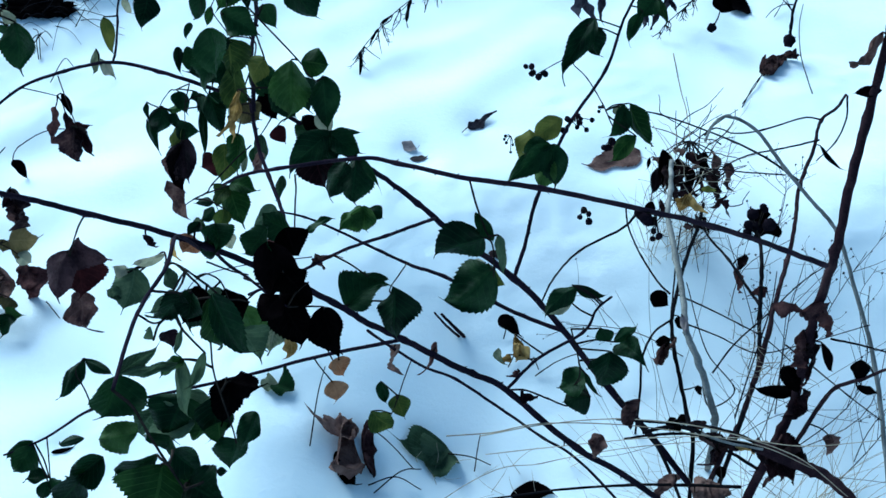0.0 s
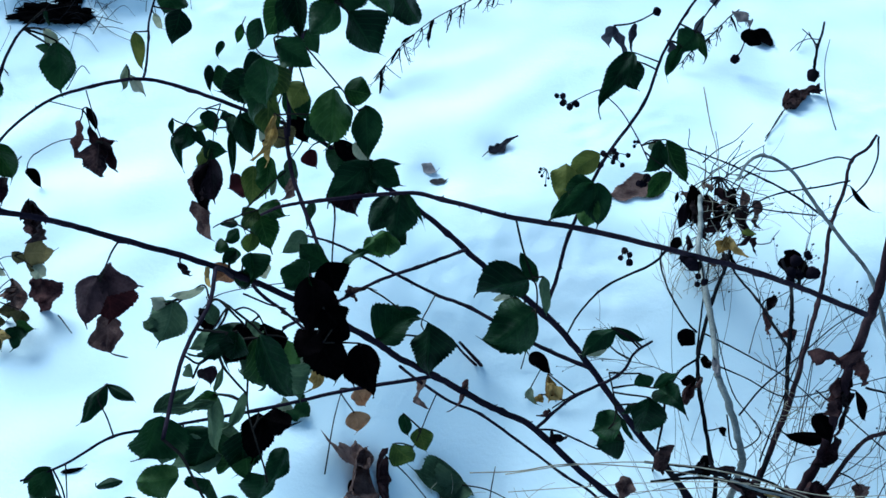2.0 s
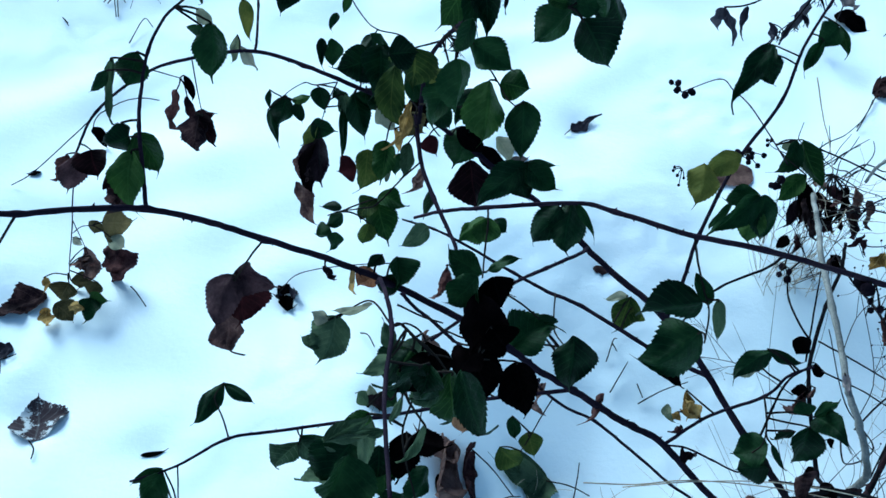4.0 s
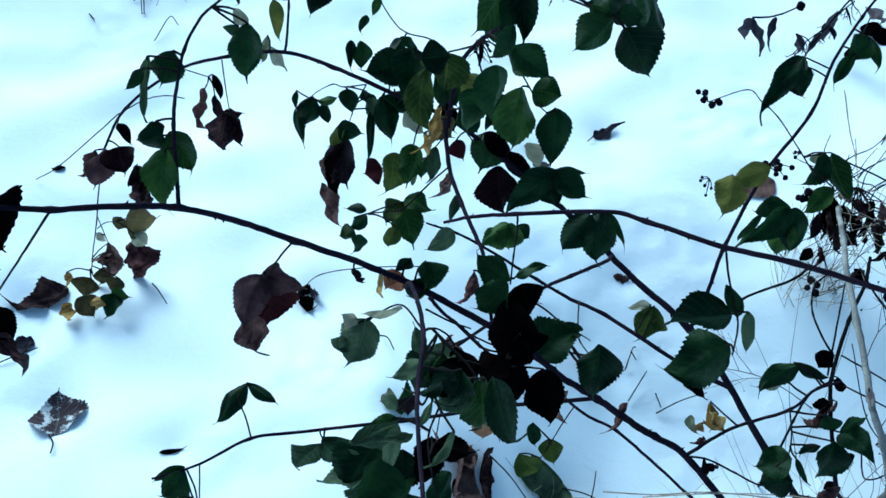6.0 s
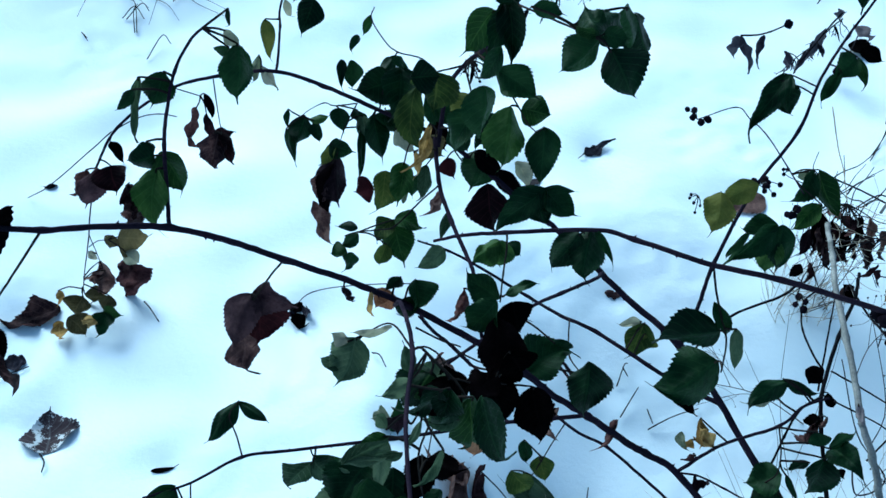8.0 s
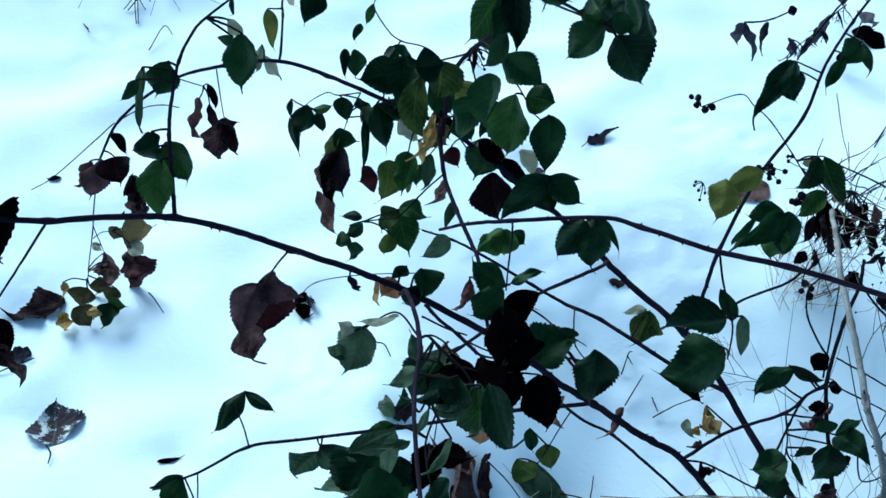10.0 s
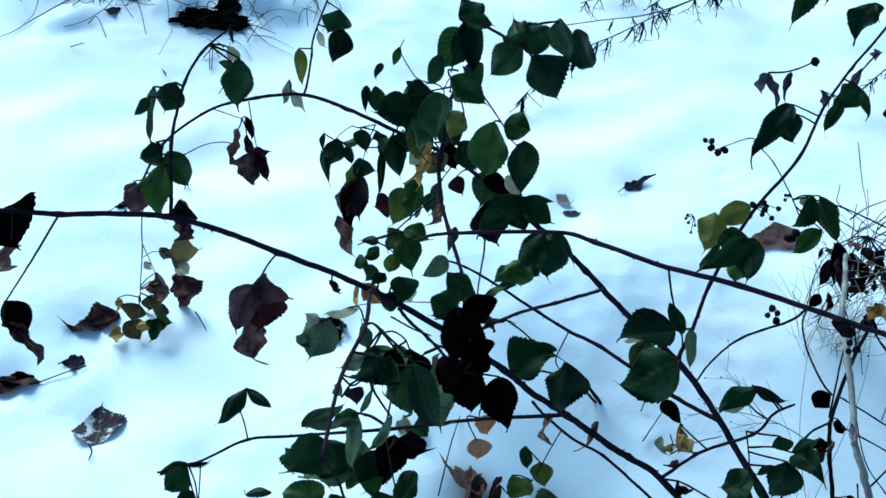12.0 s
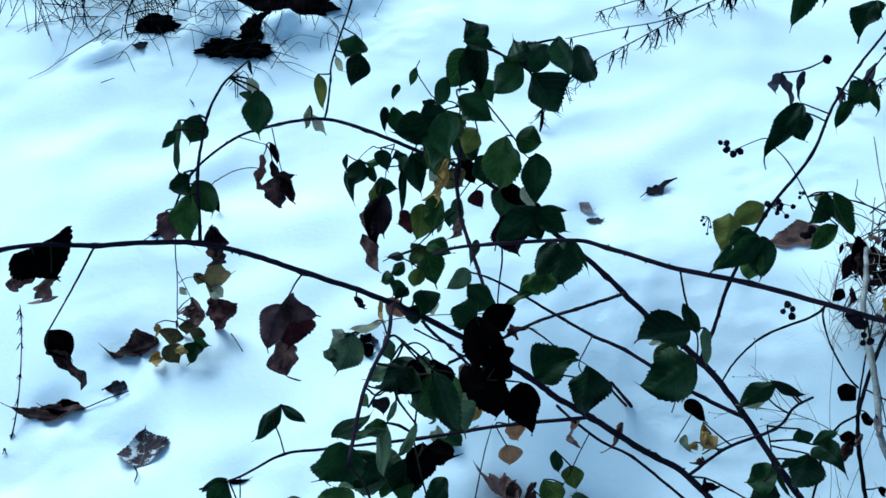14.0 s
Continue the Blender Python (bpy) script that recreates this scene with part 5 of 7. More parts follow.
stem(cane_d, "stem", [(0.432, 0.800, 0.387), (0.347, 0.774, 0.447), (0.277, 0.758, 0.488), (0.191, 0.733, 0.535), (0.091, 0.720, 0.573), (0.023, 0.708, 0.595), (-0.043, 0.723, 0.601), (-0.077, 0.725, 0.605), (-0.152, 0.715, 0.601), (-0.186, 0.716, 0.592), (-0.209, 0.728, 0.570)], 0.0040, 0.0016, BARK)
stem(cane_d, "leaf_stalk", [(0.024, 0.709, 0.595), (0.030, 0.697, 0.576), (0.038, 0.684, 0.557), (0.047, 0.677, 0.536), (0.048, 0.664, 0.510)], 0.0013, 0.0009, PETIOLE)
stem(cane_d, "leaf_stalk", [(-0.145, 0.758, 0.558), (-0.144, 0.747, 0.547), (-0.145, 0.732, 0.533), (-0.145, 0.714, 0.515)], 0.0012, 0.0009, PETIOLE)
leaf(cane_d, "green", (-0.088, 0.721, 0.603), (-0.114, 0.705, 0.572), (-0.13, -0.72, 0.68), 0.023, None)
leaf(cane_d, "green", (-0.079, 0.726, 0.605), (-0.084, 0.689, 0.578), (-0.07, -0.73, 0.68), 0.026, None)
leaf(cane_d, "green", (-0.076, 0.725, 0.605), (-0.058, 0.699, 0.591), (-0.09, -0.69, 0.72), 0.006, None)
leaf(cane_d, "green", (-0.146, 0.716, 0.517), (-0.180, 0.724, 0.531), (-0.18, -0.82, 0.54), 0.021, None)
leaf(cane_d, "green", (-0.154, 0.647, 0.591), (-0.177, 0.635, 0.565), (-0.32, -0.43, 0.84), 0.021, None)
leaf(cane_d, "green", (-0.139, 0.739, 0.498), (-0.112, 0.746, 0.513), (-0.28, -0.33, 0.90), 0.011, (-0.145, 0.718, 0.519))
# two more clump leaves with the shade coloured in
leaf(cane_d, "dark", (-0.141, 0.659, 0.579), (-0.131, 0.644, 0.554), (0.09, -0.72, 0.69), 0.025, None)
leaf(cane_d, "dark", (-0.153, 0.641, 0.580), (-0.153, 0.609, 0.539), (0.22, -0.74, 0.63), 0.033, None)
leaf(cane_d, "green", (0.038, 0.676, 0.550), (-0.013, 0.669, 0.527), (-0.13, -0.91, 0.39), 0.037, (0.044, 0.679, 0.544))
leaf(cane_d, "green", (0.048, 0.679, 0.507), (0.001, 0.658, 0.470), (-0.04, -0.83, 0.56), 0.041, (0.048, 0.666, 0.514))
leaf(cane_d, "underside", (0.051, 0.678, 0.552), (0.052, 0.656, 0.523), (-0.54, -0.55, 0.63), 0.011, (0.042, 0.681, 0.548))
leaf(cane_d, "green", (0.030, 0.693, 0.567), (0.050, 0.677, 0.543), (-0.31, -0.66, 0.68), 0.011, None)
leaf(cane_d, "green", (0.109, 0.812, 0.551), (0.068, 0.775, 0.533), (-0.03, -0.88, 0.43), 0.019, None)
leaf(cane_d, "green", (0.084, 0.808, 0.542), (0.066, 0.799, 0.510), (0.05, -0.68, 0.73), 0.007, None)
leaf(cane_d, "green", (0.111, 0.816, 0.548), (0.081, 0.823, 0.526), (0.05, -0.68, 0.73), 0.019, None)
leaf(cane_d, "green", (0.113, 0.812, 0.553), (0.114, 0.781, 0.520), (-0.31, -0.70, 0.64), 0.023, None)
leaf(cane_d, "mid_green", (0.104, 0.807, 0.546), (0.098, 0.782, 0.514), (-0.41, -0.65, 0.64), 0.022, None)
leaf(cane_d, "green", (0.136, 0.971, 0.773), (0.125, 0.935, 0.718), (0.23, -0.90, 0.37), 0.021, None)
leaf(cane_d, "green", (0.144, 0.974, 0.775), (0.154, 0.953, 0.735), (0.10, -0.87, 0.49), 0.035, None)
cane_m = thing("bramble_cane", (0.373, 0.768, -0.260), "thin bare dark bramble cane rising from the snow", "bramble", "bramble canes")
stem(cane_m, "stem", [(0.373, 0.768, -0.260), (0.200, 0.785, 0.002), (0.134, 0.792, 0.066), (0.084, 0.787, 0.127), (0.017, 0.790, 0.194), (-0.023, 0.783, 0.228), (-0.059, 0.778, 0.269), (-0.079, 0.696, 0.396)], 0.0024, 0.0020, BARK)
stem(cane_m, "leaf_stalk", [(-0.039, 0.792, 0.230), (-0.048, 0.786, 0.202), (-0.059, 0.777, 0.165), (-0.068, 0.769, 0.142)], 0.0010, 0.0008, PETIOLE)
leaf(cane_m, "yellow_green", (-0.091, 0.772, 0.152), (-0.062, 0.760, 0.131), (-0.27, -0.78, 0.57), 0.029, (-0.065, 0.771, 0.148))
leaf(cane_m, "yellow_green", (-0.059, 0.787, 0.167), (-0.049, 0.762, 0.150), (-0.09, -0.64, 0.76), 0.023, (-0.057, 0.778, 0.169))
leaf(cane_m, "green", (-0.079, 0.799, 0.179), (-0.075, 0.779, 0.154), (-0.16, -0.67, 0.72), 0.014, (-0.056, 0.779, 0.174))
leaf(cane_m, "brown", (-0.057, 0.782, 0.272), (-0.064, 0.755, 0.241), (-0.27, -0.58, 0.77), 0.019, None)
lone_stem("dry_twig", "thin dark twig bent close above the snow", [(-0.734, 1.329, 0.133), (-0.786, 1.309, 0.085), (-0.839, 1.289, 0.038), (-0.879, 1.288, 0.008)], 0.0010, 0.0008, TWIG)
stalk_i = lone_stem("dry_twig", "thin dark twig bent close above the snow", [(-0.771, 1.441, 0.045), (-0.734, 1.456, 0.062), (-0.700, 1.460, 0.070), (-0.669, 1.454, 0.073)], 0.0011, 0.0009, TWIG)
leaf(stalk_i, "dark", (-0.781, 1.423, 0.028), (-0.751, 1.399, 0.007), (0.56, -0.43, 0.70), 0.018, (-0.771, 1.441, 0.045))
lone_stem("dry_twig", "thin dark twig bent close above the snow", [(0.269, 1.033, 0.254), (0.248, 1.023, 0.234), (0.190, 1.006, 0.207), (0.156, 0.985, 0.175), (0.139, 0.967, 0.144)], 0.0020, 0.0012, TWIG)
stalk_x1 = lone_stem("bramble_stalk", "thick red-brown old bramble stalk standing in snow", [(0.373, 0.703, -0.260), (0.414, 0.743, 0.001), (0.436, 0.765, 0.124), (0.438, 0.770, 0.200), (0.434, 0.781, 0.283), (0.437, 0.796, 0.341), (0.446, 0.818, 0.392), (0.456, 0.860, 0.462), (0.470, 0.900, 0.518), (0.482, 0.940, 0.587), (0.492, 0.969, 0.646)], 0.0062, 0.0048, OLD_BARK)
leaf(stalk_x1, "russet", (0.447, 0.791, 0.327), (0.386, 0.777, 0.326), (-0.39, -0.38, 0.82), 0.018, (0.436, 0.793, 0.329))
leaf(stalk_x1, "russet", (0.442, 0.792, 0.330), (0.454, 0.771, 0.295), (-0.52, -0.60, 0.61), 0.021, (0.436, 0.794, 0.332))
leaf(stalk_x1, "russet", (0.437, 0.785, 0.298), (0.430, 0.763, 0.263), (-0.68, -0.40, 0.61), 0.014, None)
leaf(stalk_x1, "russet", (0.425, 0.785, 0.294), (0.418, 0.753, 0.265), (-0.63, -0.47, 0.62), 0.011, (0.435, 0.784, 0.292))
leaf(stalk_x1, "russet", (0.444, 0.778, 0.276), (0.431, 0.746, 0.230), (-0.42, -0.56, 0.71), 0.012, (0.435, 0.781, 0.279))
leaf(stalk_x1, "dark", (0.414, 0.778, 0.234), (0.432, 0.749, 0.215), (-0.42, -0.61, 0.67), 0.019, (0.437, 0.775, 0.235))
leaf(stalk_x1, "dark", (0.441, 0.772, 0.192), (0.387, 0.783, 0.185), (-0.35, -0.70, 0.62), 0.015, None)
leaf(stalk_x1, "russet", (0.447, 0.768, 0.202), (0.430, 0.741, 0.169), (-0.63, -0.34, 0.69), 0.012, (0.438, 0.770, 0.204))
leaf(stalk_x1, "dark", (0.450, 0.780, 0.278), (0.464, 0.753, 0.246), (-0.21, -0.60, 0.77), 0.009, (0.434, 0.781, 0.283))
leaf(stalk_x1, "brown", (0.477, 0.947, 0.599), (0.451, 0.921, 0.569), (-0.41, -0.76, 0.50), 0.024, (0.483, 0.945, 0.596))
leaf(stalk_x1, "dark", (0.482, 0.915, 0.545), (0.455, 0.918, 0.537), (-0.37, -0.83, 0.42), 0.010, (0.475, 0.917, 0.547))
stalk_x2 = lone_stem("dry_stalk", "bleached pale dry weed stalk stuck in snow", [(0.420, 0.900, -0.200), (0.385, 0.835, -0.020), (0.350, 0.775, 0.130), (0.329, 0.752, 0.195), (0.311, 0.783, 0.239), (0.299, 0.808, 0.257), (0.298, 0.821, 0.260), (0.304, 0.865, 0.256), (0.306, 0.938, 0.262), (0.305, 1.010, 0.270), (0.326, 1.095, 0.247), (0.346, 1.185, 0.222)], 0.0046, 0.0036, PALE_STEM)
leaf(stalk_x2, "ashen", (0.293, 0.830, 0.272), (0.299, 0.806, 0.259), (-0.05, -0.68, 0.73), 0.010, None, 0.6)
lone_stem("dry_stalk", "bleached pale dry weed stalk stuck in snow", [(0.628, 0.469, -0.260), (0.585, 0.730, 0.046), (0.568, 0.840, 0.157), (0.545, 0.902, 0.221), (0.519, 0.962, 0.282), (0.491, 0.998, 0.304), (0.457, 1.037, 0.330), (0.422, 1.081, 0.360), (0.384, 1.095, 0.374), (0.368, 1.103, 0.353), (0.363, 1.103, 0.325)], 0.0032, 0.0020, PALE_STEM)
stalk_x4 = lone_stem("dry_twig", "thin dark dead twig among the weeds", [(0.358, 0.713, -0.260), (0.348, 0.808, 0.010), (0.344, 0.844, 0.033), (0.334, 0.880, 0.069), (0.322, 0.924, 0.115), (0.326, 0.962, 0.138), (0.347, 1.021, 0.170), (0.371, 1.072, 0.194), (0.386, 1.117, 0.197)], 0.0032, 0.0024, TWIG)
leaf(stalk_x4, "dark", (0.354, 0.877, 0.067), (0.366, 0.869, 0.057), (0.08, -0.35, 0.92), 0.012, (0.336, 0.874, 0.064))
leaf(stalk_x4, "dark", (0.332, 0.952, 0.132), (0.339, 0.937, 0.118), (-0.61, -0.63, 0.48), 0.014, (0.325, 0.952, 0.132))
leaf(stalk_x4, "dark", (0.342, 0.849, 0.038), (0.327, 0.845, 0.031), (-0.37, -0.27, 0.89), 0.014, None)
leaf(stalk_x4, "brown", (0.310, 0.907, 0.128), (0.292, 0.885, 0.090), (0.05, -0.68, 0.73), 0.024, None)
leaf(stalk_x4, "russet", (0.309, 0.905, 0.126), (0.298, 0.883, 0.092), (0.05, -0.68, 0.73), 0.013, None)
leaf(stalk_x4, "dark", (0.314, 0.908, 0.131), (0.293, 0.916, 0.113), (0.05, -0.68, 0.73), 0.014, None)
leaf(stalk_x4, "dark", (0.286, 0.951, 0.178), (0.311, 0.939, 0.167), (0.05, -0.68, 0.73), 0.020, None)
leaf(stalk_x4, "brown", (0.321, 0.909, 0.135), (0.314, 0.904, 0.114), (0.05, -0.68, 0.73), 0.014, None)
stalk_x5 = lone_stem("dry_twig", "thin dark dead twig among the weeds", [(0.353, 0.709, -0.260), (0.404, 0.815, 0.032), (0.423, 0.857, 0.074), (0.434, 0.883, 0.116), (0.432, 0.920, 0.167), (0.435, 0.963, 0.211), (0.438, 1.007, 0.228), (0.433, 1.041, 0.234)], 0.0034, 0.0024, TWIG)
leaf(stalk_x5, "russet", (0.442, 0.947, 0.195), (0.421, 0.934, 0.187), (-0.05, -0.86, 0.48), 0.019, (0.434, 0.947, 0.195))
leaf(stalk_x5, "dark", (0.433, 1.044, 0.236), (0.450, 1.032, 0.219), (-0.56, -0.73, 0.38), 0.022, None)
leaf(stalk_x5, "dark", (0.449, 1.052, 0.245), (0.442, 1.038, 0.227), (0.05, -0.81, 0.58), 0.020, (0.433, 1.041, 0.234))
leaf(stalk_x5, "dark", (0.442, 1.029, 0.234), (0.477, 1.022, 0.213), (-0.43, -0.79, 0.42), 0.025, (0.435, 1.027, 0.231))
stalk_x6 = lone_stem("dead_branch", "thin forked brown dead branch rising from snow", [(0.331, 0.735, -0.260), (0.386, 0.799, 0.016), (0.407, 0.824, 0.041), (0.421, 0.850, 0.096), (0.428, 0.868, 0.157), (0.440, 0.906, 0.211), (0.469, 0.971, 0.220), (0.497, 1.043, 0.221), (0.518, 1.112, 0.235), (0.561, 1.198, 0.237), (0.586, 1.259, 0.241), (0.616, 1.282, 0.251), (0.637, 1.312, 0.253)], 0.0040, 0.0022, OLD_BARK)
leaf(stalk_x6, "dark", (0.573, 1.206, 0.235), (0.606, 1.167, 0.212), (-0.49, -0.76, 0.43), 0.006, (0.565, 1.208, 0.237))
lone_stem("dry_twig", "thin dark dead twig among the weeds", [(0.586, 1.261, 0.243), (0.551, 1.246, 0.257), (0.481, 1.210, 0.262), (0.432, 1.190, 0.271), (0.401, 1.195, 0.276), (0.361, 1.175, 0.256)], 0.0014, 0.0009, TWIG)
lone_stem("dry_twig", "thin dark dead twig among the weeds", [(0.516, 1.118, 0.241), (0.467, 1.124, 0.275), (0.409, 1.118, 0.312), (0.349, 1.117, 0.340), (0.294, 1.113, 0.364), (0.249, 1.102, 0.381)], 0.0018, 0.0009, TWIG)
lone_stem("dry_twig", "thin dark dead twig among the weeds", [(0.569, 1.207, 0.245), (0.515, 1.191, 0.243), (0.464, 1.184, 0.236), (0.430, 1.174, 0.226), (0.414, 1.165, 0.217)], 0.0015, 0.0009, TWIG)
lone_stem("dry_twig", "thin dark dead twig among the weeds", [(0.318, 0.958, -0.260), (0.292, 0.922, -0.001), (0.281, 0.909, 0.084), (0.294, 0.929, 0.119), (0.324, 0.945, 0.136)], 0.0018, 0.0016, TWIG)
lone_stem("dry_twig", "thin dark dead twig among the weeds", [(0.318, 0.969, 0.160), (0.298, 0.966, 0.186), (0.271, 0.977, 0.225), (0.239, 0.946, 0.307), (0.217, 0.889, 0.393)], 0.0015, 0.0010, TWIG)
stalk_x12 = lone_stem("dry_twig", "thin dark dead twig among the weeds", [(0.432, 0.931, 0.178), (0.419, 0.963, 0.183), (0.401, 1.002, 0.194), (0.384, 1.053, 0.189), (0.374, 1.106, 0.185)], 0.0022, 0.0014, TWIG)
leaf(stalk_x12, "russet", (0.425, 1.004, 0.201), (0.408, 0.988, 0.186), (-0.32, -0.65, 0.69), 0.016, (0.405, 0.994, 0.192))
leaf(stalk_x12, "russet", (0.409, 0.988, 0.190), (0.422, 0.962, 0.161), (-0.05, -0.65, 0.76), 0.013, None)
stalk_x13 = lone_stem("dry_twig", "thin dark dead twig among the weeds", [(0.403, 0.751, 0.010), (0.318, 0.753, 0.012), (0.257, 0.753, 0.012), (0.165, 0.749, 0.008), (0.058, 0.734, 0.007)], 0.0024, 0.0013, TWIG)
leaf(stalk_x13, "brown", (0.315, 0.763, 0.022), (0.307, 0.736, -0.005), (0.24, -0.62, 0.75), 0.034, (0.315, 0.753, 0.012))
leaf(stalk_x13, "brown", (0.341, 0.746, 0.005), (0.389, 0.748, -0.005), (-0.24, -0.60, 0.76), 0.042, (0.340, 0.753, 0.012))
leaf(stalk_x13, "dark", (0.376, 0.771, 0.030), (0.379, 0.757, 0.018), (-0.15, -0.53, 0.83), 0.012, (0.376, 0.752, 0.011))
stalk_x14 = lone_stem("dead_branch", "thin forked brown dead branch rising from snow", [(0.440, 0.733, 0.120), (0.461, 0.749, 0.193), (0.467, 0.741, 0.242), (0.492, 0.736, 0.265), (0.513, 0.732, 0.290)], 0.0030, 0.0018, OLD_BARK)
leaf(stalk_x14, "russet", (0.399, 0.733, 0.120), (0.470, 0.729, 0.111), (-0.21, -0.16, 0.95), 0.054, (0.440, 0.733, 0.120))
leaf(stalk_x14, "russet", (0.405, 0.736, 0.122), (0.442, 0.710, 0.091), (-0.13, -0.44, 0.89), 0.040, (0.440, 0.733, 0.120))
leaf(stalk_x14, "dark", (0.485, 0.747, 0.285), (0.482, 0.731, 0.255), (-0.69, -0.43, 0.58), 0.016, (0.499, 0.735, 0.275))
leaf(stalk_x14, "dark", (0.485, 0.733, 0.254), (0.515, 0.730, 0.240), (-0.45, -0.73, 0.48), 0.008, (0.485, 0.737, 0.259))
leaf(stalk_x14, "brown", (0.478, 0.733, 0.156), (0.482, 0.714, 0.133), (-0.52, -0.49, 0.70), 0.028, (0.454, 0.743, 0.166))
stalk_x15 = lone_stem("dry_twig", "thin dark dead twig among the weeds", [(0.391, 0.715, 0.158), (0.355, 0.720, 0.178), (0.304, 0.722, 0.194), (0.256, 0.724, 0.196), (0.209, 0.726, 0.199)], 0.0022, 0.0014, TWIG)
leaf(stalk_x15, "brown", (0.310, 0.713, 0.183), (0.361, 0.703, 0.168), (-0.08, -0.18, 0.97), 0.025, (0.312, 0.721, 0.191))
leaf(stalk_x15, "ochre", (0.355, 0.710, 0.166), (0.391, 0.710, 0.160), (-0.20, -0.16, 0.95), 0.012, (0.360, 0.719, 0.175))
leaf(stalk_x15, "brown", (0.332, 0.707, 0.170), (0.323, 0.678, 0.141), (0.07, -0.63, 0.77), 0.019, (0.336, 0.720, 0.184))
leaf(stalk_x15, "dark", (0.280, 0.727, 0.200), (0.270, 0.716, 0.190), (-0.50, -0.32, 0.80), 0.019, (0.279, 0.723, 0.195))
leaf(stalk_x15, "brown", (0.304, 0.725, 0.197), (0.308, 0.710, 0.178), (-0.51, -0.53, 0.68), 0.024, None)
lone_stem("dry_twig", "thin dark dead twig among the weeds", [(0.494, 1.116, 0.253), (0.443, 1.134, 0.243), (0.399, 1.153, 0.233), (0.366, 1.161, 0.213)], 0.0013, 0.0008, TWIG)
lone_stem("dry_twig", "thin dark dead twig among the weeds", [(0.632, 1.295, 0.263), (0.626, 1.262, 0.244), (0.606, 1.229, 0.225), (0.572, 1.200, 0.210)], 0.0016, 0.0010, TWIG)
stalk_x18 = lone_stem("straw", "dry grey-beige grass straw bent over the snow", [(0.369, 1.375, 0.288), (0.376, 1.317, 0.258), (0.380, 1.279, 0.247), (0.379, 1.221, 0.232)], 0.0010, 0.0007, STRAW)
leaf(stalk_x18, "brown", (0.336, 1.208, 0.218), (0.348, 1.162, 0.180), (-0.38, -0.74, 0.55), 0.018, (0.379, 1.221, 0.232))
leaf(stalk_x18, "dark", (0.360, 1.203, 0.213), (0.347, 1.168, 0.164), (-0.41, -0.68, 0.61), 0.010, (0.379, 1.221, 0.232))
leaf(stalk_x18, "russet", (0.360, 1.202, 0.212), (0.374, 1.177, 0.188), (0.07, -0.69, 0.72), 0.017, (0.379, 1.221, 0.232))
leaf(stalk_x18, "russet", (0.379, 1.211, 0.220), (0.391, 1.176, 0.200), (-0.54, -0.72, 0.42), 0.022, (0.379, 1.221, 0.232))
leaf(stalk_x18, "dark", (0.403, 1.209, 0.219), (0.386, 1.196, 0.196), (-0.07, -0.85, 0.53), 0.013, (0.379, 1.221, 0.232))
leaf(stalk_x18, "brown", (0.414, 1.211, 0.220), (0.424, 1.184, 0.186), (-0.17, -0.75, 0.63), 0.017, (0.379, 1.221, 0.232))
leaf(stalk_x18, "brown", (0.434, 1.198, 0.208), (0.434, 1.164, 0.169), (-0.57, -0.63, 0.52), 0.007, None)
leaf(stalk_x18, "brown", (0.421, 1.191, 0.201), (0.413, 1.158, 0.172), (-0.37, -0.70, 0.61), 0.014, None)
leaf(stalk_x18, "brown", (0.373, 1.191, 0.201), (0.342, 1.169, 0.185), (-0.24, -0.74, 0.63), 0.018, (0.379, 1.221, 0.232))
leaf(stalk_x18, "dark", (0.405, 1.197, 0.207), (0.386, 1.166, 0.188), (-0.06, -0.82, 0.56), 0.014, (0.379, 1.221, 0.232))
leaf(stalk_x18, "brown", (0.410, 1.191, 0.201), (0.419, 1.157, 0.173), (-0.60, -0.67, 0.44), 0.014, (0.379, 1.221, 0.232))
leaf(stalk_x18, "russet", (0.390, 1.184, 0.193), (0.369, 1.162, 0.180), (-0.41, -0.59, 0.69), 0.017, (0.379, 1.221, 0.232))
leaf(stalk_x18, "russet", (0.365, 1.178, 0.187), (0.384, 1.156, 0.174), (-0.53, -0.79, 0.28), 0.017, None)
leaf(stalk_x18, "brown", (0.395, 1.180, 0.190), (0.402, 1.159, 0.174), (0.12, -0.67, 0.73), 0.015, None)
leaf(cane_d, "ochre", (0.274, 0.850, 0.450), (0.262, 0.837, 0.431), (-0.30, -0.60, 0.74), 0.024, None)
leaf(cane_d, "ochre", (0.275, 0.849, 0.450), (0.294, 0.840, 0.434), (0.30, -0.60, 0.74), 0.023, None)
leaf(cane_d, "yellow_green", (0.299, 0.861, 0.443), (0.300, 0.867, 0.450), (-0.05, -0.60, 0.74), 0.013, None)
leaf(stalk_x18, "russet", (0.434, 1.164, 0.173), (0.413, 1.146, 0.158), (-0.24, -0.75, 0.62), 0.010, None)
leaf(stalk_x18, "dark", (0.386, 1.140, 0.148), (0.416, 1.130, 0.125), (-0.04, -0.56, 0.82), 0.015, None)
leaf(stalk_x18, "brown", (0.395, 1.140, 0.148), (0.370, 1.120, 0.134), (-0.45, -0.48, 0.75), 0.019, None)
leaf(stalk_x18, "brown", (0.334, 1.200, 0.210), (0.309, 1.202, 0.219), (-0.06, -0.44, 0.88), 0.007, (0.379, 1.221, 0.232))
leaf(stalk_x18, "dark", (0.317, 1.204, 0.214), (0.313, 1.190, 0.202), (-0.26, -0.74, 0.62), 0.005, None)
leaf(stalk_x18, "russet", (0.438, 1.158, 0.167), (0.426, 1.144, 0.150), (-0.57, -0.47, 0.67), 0.006, None)
